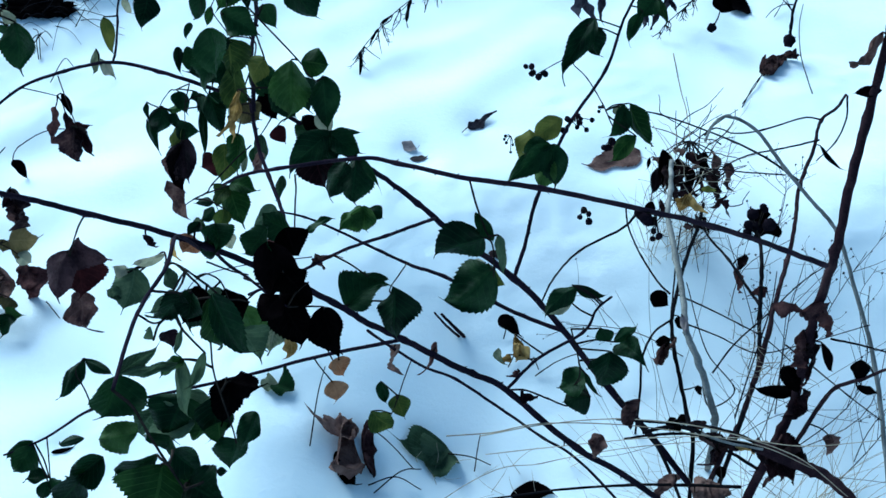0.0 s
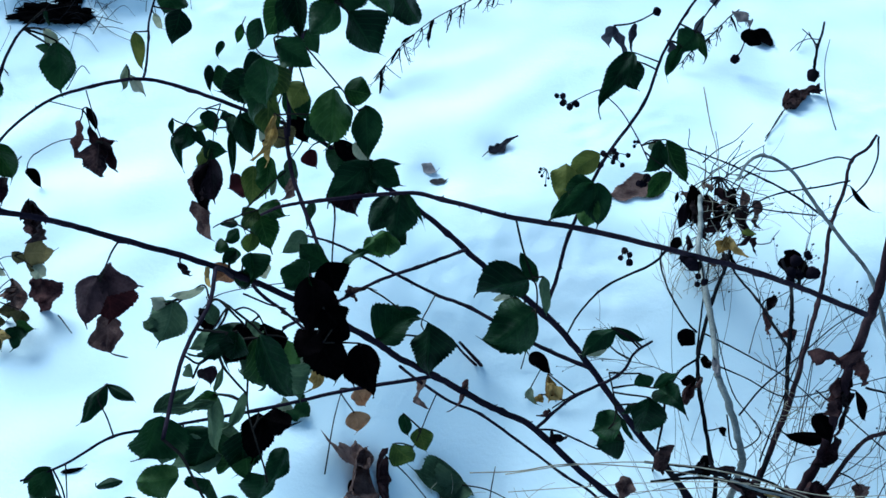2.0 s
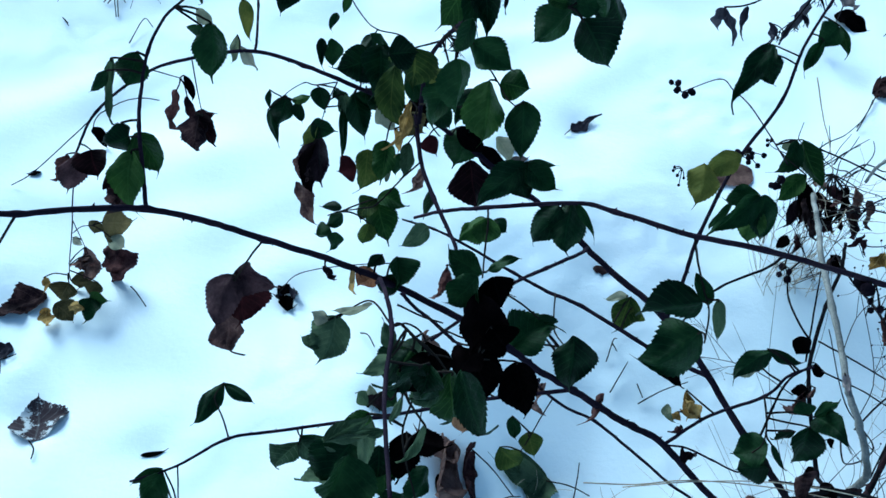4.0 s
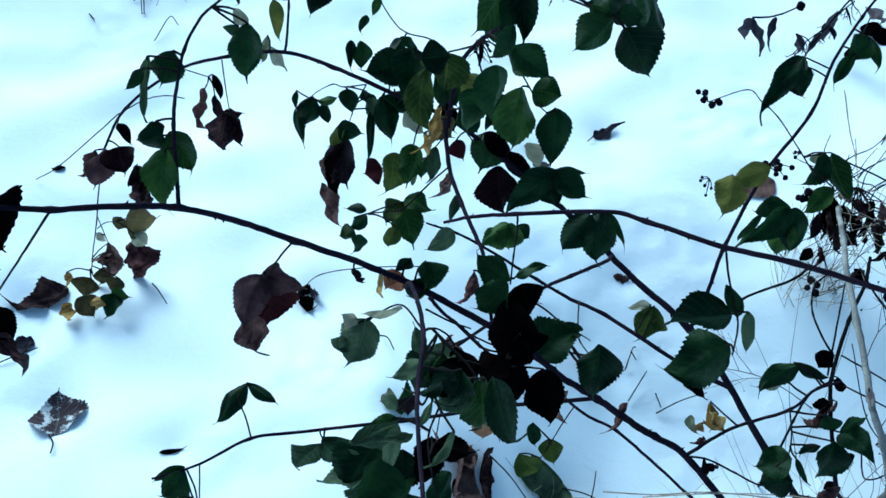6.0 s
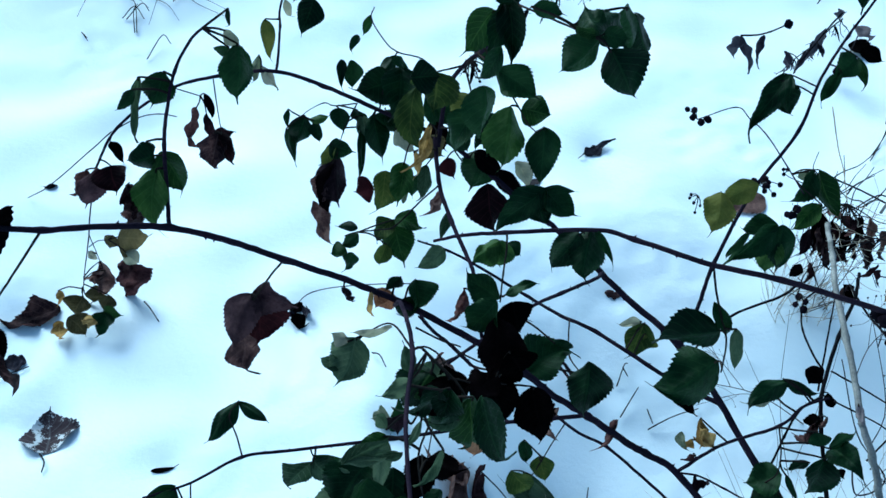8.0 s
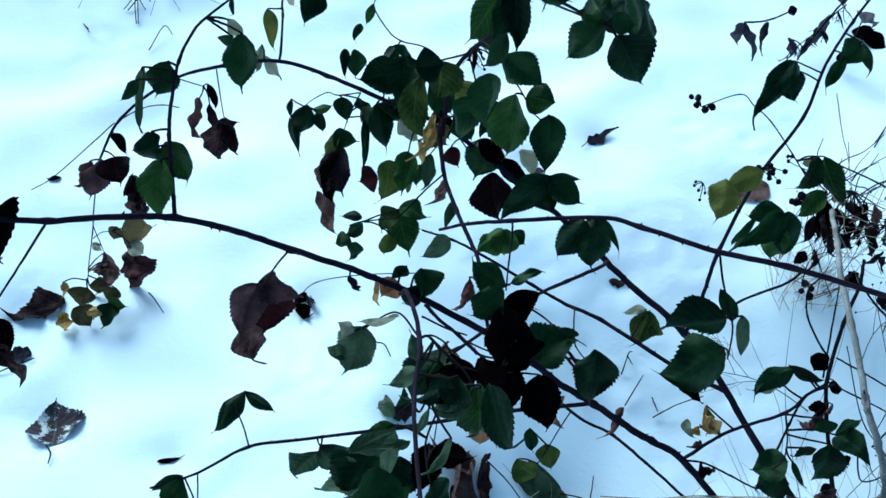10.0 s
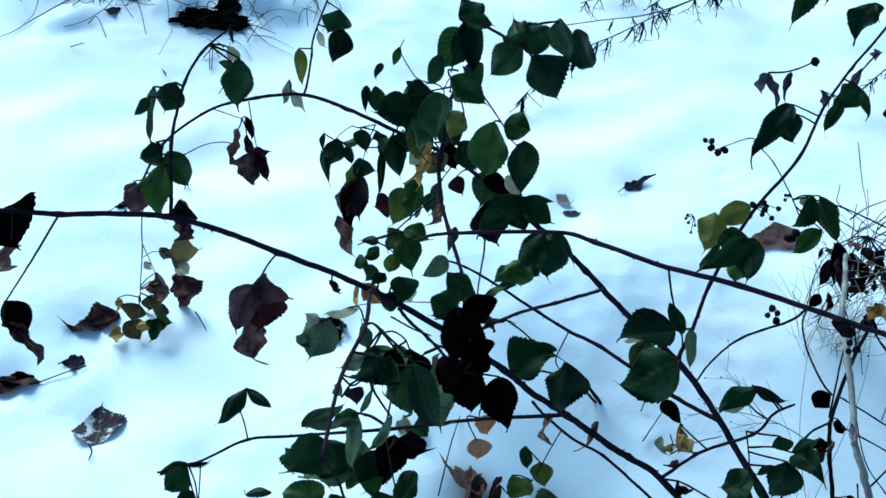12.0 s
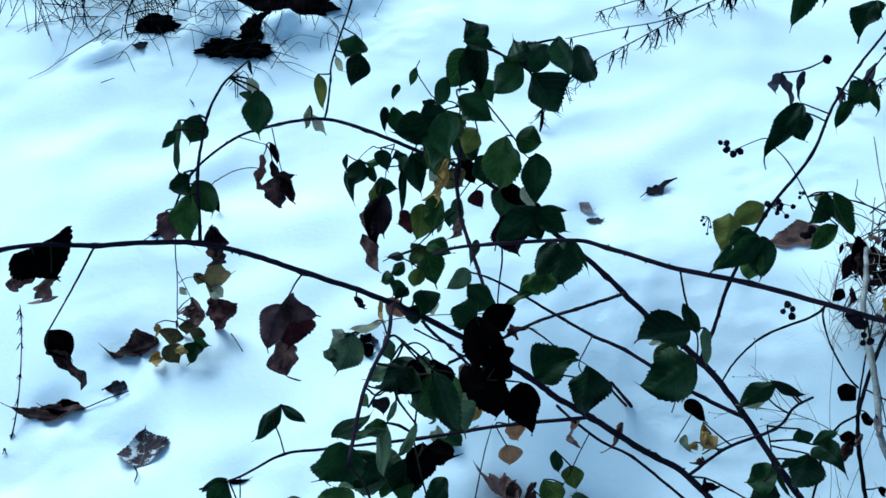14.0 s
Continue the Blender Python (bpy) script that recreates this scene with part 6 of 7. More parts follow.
leaf(stalk_x18, "dark", (0.335, 1.206, 0.228), (0.339, 1.169, 0.175), (0.05, -0.68, 0.73), 0.017, None)
leaf(stalk_x18, "purple_brown", (0.329, 1.189, 0.205), (0.326, 1.169, 0.167), (0.05, -0.68, 0.73), 0.014, None)
leaf(stalk_x18, "brown", (0.347, 1.168, 0.193), (0.360, 1.142, 0.159), (0.05, -0.68, 0.73), 0.016, None)
leaf(stalk_x18, "dark", (0.321, 1.155, 0.166), (0.311, 1.149, 0.139), (0.05, -0.68, 0.73), 0.013, None)
leaf(stalk_x18, "russet", (0.333, 1.155, 0.172), (0.340, 1.131, 0.137), (0.05, -0.68, 0.73), 0.016, None)
leaf(stalk_x18, "dark", (0.373, 1.186, 0.212), (0.379, 1.163, 0.175), (0.05, -0.68, 0.73), 0.013, None)
leaf(stalk_x18, "brown", (0.366, 1.199, 0.223), (0.350, 1.225, 0.226), (0.05, -0.68, 0.73), 0.010, None)
lone_stem("dry_twig", "thin dark dead twig among the weeds", [(0.412, 0.757, -0.260), (0.310, 0.788, 0.005), (0.270, 0.800, 0.074), (0.226, 0.793, 0.152)], 0.0026, 0.0022, TWIG)
lone_stem("dry_twig", "thin dark dead twig among the weeds", [(0.404, 0.729, 0.087), (0.362, 0.733, 0.120), (0.314, 0.736, 0.152), (0.263, 0.731, 0.160), (0.224, 0.727, 0.156)], 0.0022, 0.0016, TWIG)
lone_stem("dry_twig", "thin dark dead twig among the weeds", [(0.327, 0.967, 0.115), (0.336, 1.025, 0.160), (0.348, 1.079, 0.187)], 0.0014, 0.0010, TWIG)
lone_stem("dead_branch", "thin forked brown dead branch rising from snow", [(0.044, 1.105, -0.105), (0.018, 1.092, -0.051), (-0.003, 1.094, -0.023)], 0.0034, 0.0022, OLD_BARK)
lone_stem("dead_branch", "thin forked brown dead branch rising from snow", [(0.037, 1.106, -0.105), (0.009, 1.091, -0.053), (-0.014, 1.096, -0.021)], 0.0026, 0.0016, OLD_BARK)
lone_stem("dry_twig", "thin dark dead twig among the weeds", [(0.460, 0.781, 0.283), (0.497, 0.776, 0.277), (0.530, 0.769, 0.271)], 0.0015, 0.0010, TWIG)
stalk_x28 = lone_stem("dead_branch", "thin forked brown dead branch rising from snow", [(0.382, 0.717, 0.161), (0.416, 0.699, 0.156), (0.447, 0.683, 0.155), (0.474, 0.664, 0.149), (0.500, 0.636, 0.135)], 0.0090, 0.0060, OLD_BARK)
lone_stem("dead_branch", "knotty dark dead twig lying across dry straw", [(0.403, 0.705, 0.157), (0.365, 0.712, 0.166), (0.327, 0.711, 0.178), (0.300, 0.719, 0.189), (0.268, 0.719, 0.192), (0.240, 0.711, 0.192)], 0.0034, 0.0022, TWIG)
leaf(stalk_x28, "russet", (0.390, 0.714, 0.160), (0.447, 0.695, 0.125), (-0.37, -0.61, 0.70), 0.049, None)
leaf(stalk_x28, "russet", (0.404, 0.706, 0.158), (0.463, 0.688, 0.149), (-0.40, -0.76, 0.51), 0.036, None)
lone_stem("dry_stalk", "bleached pale dry weed stalk stuck in snow", [(0.311, 0.714, 0.186), (0.345, 0.706, 0.178), (0.386, 0.701, 0.172)], 0.0018, 0.0014, PALE_STEM)
lone_stem("dry_twig", "thin dark dead twig among the weeds", [(0.321, 0.955, 0.175), (0.359, 0.928, 0.176), (0.400, 0.899, 0.174), (0.427, 0.872, 0.176), (0.454, 0.839, 0.170)], 0.0013, 0.0007, TWIG)
lone_stem("dry_twig", "thin dark dead twig among the weeds", [(0.362, 0.853, 0.128), (0.389, 0.874, 0.163), (0.431, 0.896, 0.200), (0.472, 0.918, 0.237), (0.506, 0.929, 0.262)], 0.0013, 0.0007, TWIG)
lone_stem("dry_twig", "thin dark dead twig among the weeds", [(0.329, 0.928, 0.147), (0.375, 0.901, 0.148), (0.422, 0.872, 0.147), (0.472, 0.861, 0.178), (0.549, 0.859, 0.219)], 0.0012, 0.0006, TWIG)
lone_stem("dry_twig", "thin dark dead twig among the weeds", [(0.352, 0.866, 0.112), (0.363, 0.834, 0.079), (0.398, 0.850, 0.096), (0.364, 0.900, 0.119), (0.342, 0.980, 0.171)], 0.0012, 0.0007, TWIG)
lone_stem("dry_twig", "thin dark dead twig among the weeds", [(0.440, 0.841, 0.201), (0.465, 0.802, 0.204), (0.500, 0.765, 0.195), (0.533, 0.731, 0.189)], 0.0012, 0.0007, TWIG)
lone_stem("dry_twig", "thin dark dead twig among the weeds", [(0.398, 0.823, 0.068), (0.422, 0.875, 0.150), (0.435, 0.904, 0.208), (0.439, 0.928, 0.247)], 0.0011, 0.0006, TWIG)
lone_stem("straw", "dry grey-beige grass straw bent over the snow", [(0.045, 0.712, 0.184), (0.118, 0.710, 0.210), (0.203, 0.709, 0.223), (0.290, 0.704, 0.218), (0.360, 0.686, 0.214), (0.416, 0.663, 0.206), (0.460, 0.623, 0.193)], 0.0007, 0.0005, STRAW)
lone_stem("straw", "dry grey-beige grass straw bent over the snow", [(0.004, 0.724, 0.167), (0.059, 0.715, 0.187), (0.118, 0.711, 0.211), (0.212, 0.710, 0.210), (0.306, 0.701, 0.202), (0.376, 0.686, 0.200), (0.432, 0.662, 0.190)], 0.0008, 0.0005, STRAW)
lone_stem("straw", "dry grey-beige grass straw bent over the snow", [(0.054, 0.731, 0.117), (0.152, 0.727, 0.142), (0.254, 0.722, 0.166), (0.345, 0.711, 0.183), (0.426, 0.692, 0.192), (0.511, 0.685, 0.214)], 0.0006, 0.0005, STRAW)
lone_stem("straw", "dry grey-beige grass straw bent over the snow", [(-0.237, 0.701, -0.260), (0.027, 0.725, 0.054), (0.128, 0.734, 0.093), (0.224, 0.730, 0.131), (0.323, 0.720, 0.163)], 0.0006, 0.0005, STRAW)
fallen("slate", (0.049, 1.552), (0.092, 1.592), 0.026, 0.5, (0.036, 1.536))
fallen("ashen", (-0.077, 1.511), (-0.049, 1.488), 0.028, 0.5, None, 0.3)
fallen("ashen", (-0.062, 1.468), (-0.028, 1.474), 0.016, 0.4, None, 0.3)
fallen("brown", (-0.759, 1.078), (-0.827, 1.024), 0.046, 0.9)
fallen("frosted", (-0.698, 0.829), (-0.720, 0.900), 0.062, 0.4, (-0.690, 0.797), 0.10)
fallen("brown", (-0.822, 0.922), (-0.931, 0.896), 0.036, 0.8, (-0.767, 0.966))
fallen("dark", (-0.835, 0.929), (-0.902, 0.920), 0.019, 1.2)
fallen("slate", (-0.774, 0.973), (-0.810, 0.967), 0.026, 1.0)
fallen("brown", (-0.126, 0.895), (-0.178, 0.867), 0.040, 1.4, None, 0.7)
fallen("brown", (-0.140, 0.897), (-0.136, 0.792), 0.046, 1.2, None, 0.6)
fallen("russet", (-0.114, 0.893), (-0.108, 0.828), 0.034, 1.5, None, 0.8)
fallen("dark", (-0.156, 0.850), (-0.130, 0.794), 0.022, 1.0)
fallen("underside", (0.010, 0.908), (-0.062, 0.885), 0.044, 0.7, (0.075, 0.893))
fallen("underside", (0.006, 0.912), (-0.018, 0.858), 0.048, 0.7)
fallen("green", (-0.246, 0.936), (-0.218, 0.925), 0.036, 0.8)
fallen("pale", (-0.246, 0.936), (-0.270, 0.925), 0.026, 0.6)
fallen("dark", (0.104, 0.845), (0.172, 0.850), 0.024, 0.9)
fallen("brown", (0.655, 1.728), (0.718, 1.812), 0.062, 1.2, (0.587, 1.615), 0.8)
fallen("brown", (0.368, 1.480), (0.270, 1.434), 0.064, 0.35, None, 0.12)
fallen("dark", (-0.404, 1.131), (-0.414, 1.095), 0.012, 1.4, None, 0.5)
fallen("slate", (-0.401, 1.126), (-0.384, 1.099), 0.014, 1.4, None, 0.5)
fallen("dark", (-0.408, 1.110), (-0.391, 1.079), 0.018, 1.4, None, 0.5)
fallen("slate", (-0.410, 1.111), (-0.422, 1.102), 0.009, 1.4, None, 0.5)
fallen("dark", (-0.552, 0.815), (-0.518, 0.826), 0.006, 0.8)
fallen("russet", (-0.792, 0.713), (-0.882, 0.738), 0.032, 0.8, (-0.768, 0.700))
fallen("dark", (0.636, 2.010), (0.688, 1.962), 0.046, 0.6)
fallen("slate", (-1.140, 1.975), (-1.122, 1.940), 0.034, 0.5)
fallen("brown", (0.079, 1.250), (0.111, 1.247), 0.015)
fallen("dark", (-0.843, 1.326), (-0.866, 1.318), 0.013, 0.8)


# ---- twigs on the farther snow ----
lone_stem("dry_twig", "forked dark twig standing in the snow", [(0.719, 1.800, 0.040), (0.719, 1.814, 0.063), (0.721, 1.829, 0.088), (0.726, 1.841, 0.111), (0.728, 1.853, 0.132)], 0.0034, 0.0020, TWIG)
lone_stem("dry_twig", "thin dark twig bent over the snow", [(0.724, 1.838, 0.083), (0.711, 1.850, 0.095), (0.692, 1.864, 0.107)], 0.0016, 0.0010, TWIG)
lone_stem("dry_twig", "thin dark twig bent over the snow", [(0.722, 1.836, 0.100), (0.703, 1.842, 0.097), (0.685, 1.842, 0.086), (0.671, 1.837, 0.069)], 0.0012, 0.0008, TWIG)
lone_stem("dry_twig", "thin dark twig bent over the snow", [(0.730, 1.640, 0.018), (0.718, 1.662, 0.043), (0.705, 1.690, 0.076), (0.699, 1.722, 0.121), (0.703, 1.743, 0.158)], 0.0014, 0.0008, PALE_STEM)
lone_stem("dry_twig", "thin dark twig bent over the snow", [(0.570, 1.861, 0.033), (0.580, 1.866, 0.047), (0.591, 1.886, 0.086), (0.596, 1.897, 0.106)], 0.0016, 0.0012, TWIG)
lone_stem("dry_twig", "thin dark twig holding shrivelled leaves over snow", [(0.229, 1.472, 0.334), (0.250, 1.468, 0.340), (0.270, 1.467, 0.349), (0.290, 1.468, 0.363)], 0.0016, 0.0012, TWIG)
stalk_w = lone_stem("dry_twig", "thin twisted twig with shrivelled grey leaves", [(0.431, 1.622, 0.303), (0.417, 1.615, 0.281), (0.399, 1.603, 0.249), (0.379, 1.589, 0.214)], 0.0018, 0.0010, TWIG)
leaf(stalk_w, "slate", (0.411, 1.614, 0.275), (0.397, 1.599, 0.222), (-0.05, -0.70, 0.70), 0.015, None, 0.5)
leaf(stalk_w, "slate", (0.392, 1.598, 0.237), (0.378, 1.591, 0.198), (-0.05, -0.70, 0.70), 0.014, None, 0.5)
leaf(stalk_w, "slate", (0.355, 1.606, 0.227), (0.377, 1.596, 0.205), (-0.05, -0.70, 0.70), 0.011, None, 0.5)
leaf(stalk_w, "slate", (0.431, 1.624, 0.306), (0.428, 1.626, 0.286), (-0.05, -0.70, 0.70), 0.017, None, 0.5)
leaf(stalk_w, "slate", (0.404, 1.602, 0.250), (0.423, 1.593, 0.230), (-0.05, -0.70, 0.70), 0.010, None, 0.5)

# ---- berries ----
def berry(owner, at, r, sd):
    """A shrunken berry: a knobbly ball of drupelets."""
    rng = random.Random(sd)
    verts, faces = [], []
    rings, segs = 7, 10
    off = Vector((rng.uniform(-9, 9), rng.uniform(-9, 9), rng.uniform(-9, 9)))
    for i in range(rings + 1):
        for k in range(segs):
            a, b = math.pi * i / rings, 2 * math.pi * k / segs
            d = Vector((math.sin(a) * math.cos(b), math.sin(a) * math.sin(b), math.cos(a)))
            verts.append(Vector(at) + d * r * (0.88 + 0.5 * abs(noise.noise(d * 2.6 + off))))
    for i in range(rings):
        for k in range(segs):
            j = (k + 1) % segs
            faces.append((i * segs + k, (i + 1) * segs + k, (i + 1) * segs + j, i * segs + j))
    return mesh_object("berry", verts, faces, BERRY, owner)


def berries(owner, at, count, r, spread, joint, sd):
    """A truss of berries on short stalks that meet at the joint."""
    rng = random.Random(sd)
    for k in range(count):
        p = Vector(at) + Vector((rng.uniform(-1, 1), rng.uniform(-1, 1), rng.uniform(-0.8, 0.8))) * spread
        b = berry(owner, p, r * rng.uniform(0.75, 1.15), sd + k)
        j = Vector(joint)
        v, f, _ = tube([j, (j + p) / 2 + Vector((0, 0, 0.2 * spread)), p], 0.0007, 0.0005, 5, 4, 0.1, False, sd + k)
        mesh_object("stalk", v, f, PETIOLE, b)


berries(cane_b, (0.132, 1.253, 0.338), 4, 0.0049, 0.0110, (0.137, 1.249, 0.334), 11)
berries(cane_b, (0.148, 1.242, 0.339), 3, 0.0049, 0.0070, (0.146, 1.246, 0.342), 12)
berries(cane_b, (0.163, 1.022, 0.418), 7, 0.0036, 0.0119, (0.162, 1.023, 0.419), 13)
berries(cane_d, (0.205, 0.732, 0.522), 6, 0.0056, 0.0122, (0.205, 0.737, 0.528), 14)
berries(cane_d, (0.204, 0.723, 0.510), 4, 0.0035, 0.0078, (0.209, 0.738, 0.525), 15)
berries(cane_d, (0.336, 0.781, 0.466), 6, 0.0061, 0.0144, (0.333, 0.771, 0.456), 16)
berries(cane_d, (0.338, 0.790, 0.479), 2, 0.0047, 0.0048, (0.329, 0.770, 0.458), 17)
berries(cane_b, (0.212, 1.011, 0.388), 4, 0.0047, 0.0094, (0.212, 1.011, 0.398), 18)
berries(cane_b, (0.205, 1.062, 0.411), 3, 0.0027, 0.0068, (0.208, 1.064, 0.412), 19)
berries(cane_b, (0.179, 1.021, 0.416), 5, 0.0028, 0.0114, (0.164, 1.026, 0.421), 20)
berries(cane_b, (0.083, 0.976, 0.423), 5, 0.0020, 0.0116, (0.083, 0.976, 0.433), 21)
berries(cane_d, (0.148, 0.787, 0.477), 4, 0.0034, 0.0066, (0.148, 0.787, 0.487), 22)
berries(cane_b, (-0.187, 0.836, 0.674), 10, 0.0015, 0.0117, (-0.195, 0.841, 0.679), 23)


def berry_bud(at, r, sd):
    """A shrivelled seed head lying or hanging at a twig's end."""
    return tagged(berry(None, at, r, sd), "small dark shrivelled seed head on snow", "seed head", "seed heads")


berry_bud((0.570, 1.859, 0.031), 0.010, 1262)
berry_bud((0.718, 1.799, 0.038), 0.013, 1399)
berry_bud((0.293, 1.468, 0.365), 0.007, 1404)


# ---- dry grass and weeds ----
def straws(name, label, count, place, reach, lean, r, mat, sd, droop=0.3):
    """Many thin bent straws in one tangle. place: rectangle of the roots; lean: main direction."""
    rng = random.Random(sd)
    verts, faces = [], []
    for k in range(count):
        x, y = rng.uniform(place[0], place[1]), rng.uniform(place[2], place[3])
        z = snow_height(x, y) - 0.005
        n = rng.uniform(0.45, 1.0) * reach
        d = Vector(lean) + Vector((rng.uniform(-1, 1), rng.uniform(-1, 1), rng.uniform(-0.5, 0.7))) * 0.75
        d.normalize()
        a = Vector((x, y, z))
        side = Vector((rng.uniform(-1, 1), rng.uniform(-1, 1), 0)) * n * 0.14
        m = a + d * n * 0.5 + side
        e = a + d * n + side * 0.4 - Vector((0, 0, droop * n * rng.uniform(0, 1)))
        e.z = max(e.z, snow_height(e.x, e.y) + 0.004)
        m.z = max(m.z, snow_height(m.x, m.y) + 0.006)
        v, f, _ = tube([a, m, e], r * rng.uniform(0.7, 1.2), r * 0.45, 4, 6, 0.05, False, sd + k)
        o = len(verts)
        verts += v
        faces += [tuple(o + i for i in q) for q in f]
    return tagged(mesh_object(name, verts, faces, mat), label, "dry grass", kind="stuff")


def weed(at, height, lean, sd):
    """A dry branching weed with tiny seed buds at its tips."""
    rng = random.Random(sd)
    mat = WEED_STEM if sd % 3 else TWIG
    verts, faces, tips = [], [], []

    def grow(p, d, n, r, level):
        q = p + d * n * 0.5 + Vector((rng.uniform(-1, 1), rng.uniform(-1, 1), rng.uniform(-1, 1))) * n * 0.13
        e = p + d * n + Vector((rng.uniform(-1, 1), rng.uniform(-1, 1), rng.uniform(-1, 0.4))) * n * 0.12
        v, f, path = tube([p, q, e], r, r * 0.6, 5, 5, 0.08, False, rng.randrange(99999))
        o = len(verts)
        verts.extend(v)
        faces.extend(tuple(o + i for i in g) for g in f)
        if level == 0:
            tips.append(e)
            return
        for k in range(rng.randint(3, 5)):
            u = rng.uniform(0.35, 1.0)
            b = path[int(u * (len(path) - 1))]
            t = (d + Vector((rng.uniform(-1, 1), rng.uniform(-1, 1), rng.uniform(-0.7, 0.8)))).normalized()
            grow(b, t, n * rng.uniform(0.28, 0.5), r * 0.6, level - 1)

    x, y = at
    root = Vector((x, y, snow_height(x, y) - 0.01))
    grow(root, Vector(lean).normalized(), height, 0.00095, 2)
    top = tagged(mesh_object("weed", verts, faces, mat), "dry branching weed with tiny dark seed buds in snow", "dry weed", "dry weeds")
    for e in tips:
        r = rng.uniform(0.0010, 0.0022)
        bv = [e + Vector(c) * r for c in ((0, 0, 1.4), (1, 0, 0), (0, 1, 0), (-1, 0, 0), (0, -1, 0), (0, 0, -1.4))]
        mesh_object("seed_bud", bv, [(0, 1, 2), (0, 2, 3), (0, 3, 4), (0, 4, 1), (5, 2, 1), (5, 3, 2), (5, 4, 3), (5, 1, 4)], mat, top)
    return top


def sprig(label, points, count, size, sd, r=0.0016):
    """A dead leafy sprig over the snow: shrivelled strands and narrow curled leaves hang from its nodes."""
    rng = random.Random(sd)
    verts, faces, path = tube(points, r, r * 0.6, 6, 8, 0.1, True, sd)
    top = tagged(mesh_object("dry_sprig", verts, faces, TWIG), label, "dry weed", "dry weeds")
    for k in range(count):
        node = path[min(len(path) - 1, int((k + rng.uniform(0.1, 0.9)) / count * len(path)))]
        for m in range(rng.randint(2, 5)):
            n = size * rng.uniform(0.5, 1.3)
            d = Vector((rng.uniform(-0.45, 0.3), rng.uniform(-1.0, -0.5), rng.uniform(-0.7, -0.2))).normalized()
            p = [node.copy()]
            for _ in range(4):
                d = (d + Vector((rng.uniform(-1, 1), rng.uniform(-0.7, 0.5), rng.uniform(-0.7, 0.5))) * 0.55).normalized()
                q = p[-1] + d * n / 4
                q.z = max(q.z, snow_height(q.x, q.y) + 0.003)
                p.append(q)
            if m == 0 and rng.random() < 0.7:
                face = Vector((rng.uniform(-1, 1), -1, 1.0))
                v, f, a = blade(p[0], p[-1], face, n * rng.uniform(0.07, 0.13), "dark", sd * 77 + k * 5 + m)
                mesh_object("leaf", v, f, LEAF["dark"], top, True, a)
            else:
                v, f, _ = tube(p, r * 0.8, r * 0.35, 5, 4, 0.15, False, sd + k * 7 + m)
                for c in range(rng.randint(1, 3)):
                    q = p[rng.randint(1, 3)]
                    e = q + Vector((rng.uniform(-1, 1), rng.uniform(-1, 0.4), rng.uniform(-0.8, 0.3))) * n * 0.28
                    e.z = max(e.z, snow_height(e.x, e.y) + 0.003)
                    h = (q + e) / 2 + Vector((rng.uniform(-1, 1), 0, rng.uniform(-1, 1))) * n * 0.05
                    v2, f2, _ = tube([q, h, e], r * 0.5, r * 0.25, 4, 3, 0.1, False, sd + k * 11 + m + c)
                    f += [tuple(len(v) + g for g in face) for face in f2]
                    v = v + v2
                mesh_object("twiglet", v, f, TWIG, top)
    return top


def tangle(name, label, at, reach, count, r, mat, sd):
    """A ball of short curled stalks, as of a withered flower head."""
    rng = random.Random(sd)
    verts, faces = [], []
    for k in range(count):
        p = [Vector(at) + Vector((rng.gauss(0, 1), rng.gauss(0, 1), rng.gauss(0, 0.8))) * reach * 0.55]
        d = Vector((rng.uniform(-1, 1), rng.uniform(-1, 1), rng.uniform(-0.8, 1))).normalized()
        for _ in range(4):
            d = (d + Vector((rng.uniform(-1, 1), rng.uniform(-1, 1), rng.uniform(-1, 1))) * 0.45).normalized()
            p.append(p[-1] + d * reach * rng.uniform(0.2, 0.5))
        for q in p:
            q.z = max(q.z, snow_height(q.x, q.y) + 0.004)
        v, f, _ = tube(p, r * rng.uniform(0.6, 1.4), r * 0.5, 5, 4, 0.1, False, sd + k)
        o = len(verts)
        verts += v
        faces += [tuple(o + i for i in g) for g in f]
    return tagged(mesh_object(name, verts, faces, mat), label, "dry weed", kind="stuff")


def bit(points, r=0.0011):
    return lone_stem("dry_twig", "short dark twig lying on the snow", [(x, y, snow_height(x, y) + h) for x, y, h in points], r, r * 0.7, TWIG)


# ---- earth and shaded hollows at the bank ----
def lump(name, at, size, mat, sd, rough):
    rng = random.Random(sd)
    off = Vector((rng.uniform(-9, 9), rng.uniform(-9, 9), rng.uniform(-9, 9)))
    verts, faces = [], []
    rings, segs = 18, 44
    lift = snow_height(at[0], at[1])
    for i in range(rings + 1):
        for k in range(segs):
            a, b = math.pi * i / rings, 2 * math.pi * k / segs
            d = Vector((math.sin(a) * math.cos(b), math.sin(a) * math.sin(b), math.cos(a)))
            m = 1 + rough * noise.noise(d * 1.6 + off) + rough * 0.6 * noise.noise(d * 4 + off) + rough * 0.35 * noise.noise(d * 11 + off)
            verts.append(Vector((at[0] + d.x * m * size[0], at[1] + d.y * m * size[1], lift + at[2] + d.z * m * size[2])))
    for i in range(rings):
        for k in range(segs):
            j = (k + 1) % segs
            faces.append((i * segs + k, (i + 1) * segs + k, (i + 1) * segs + j, i * segs + j))
    return mesh_object(name, verts, faces, mat)


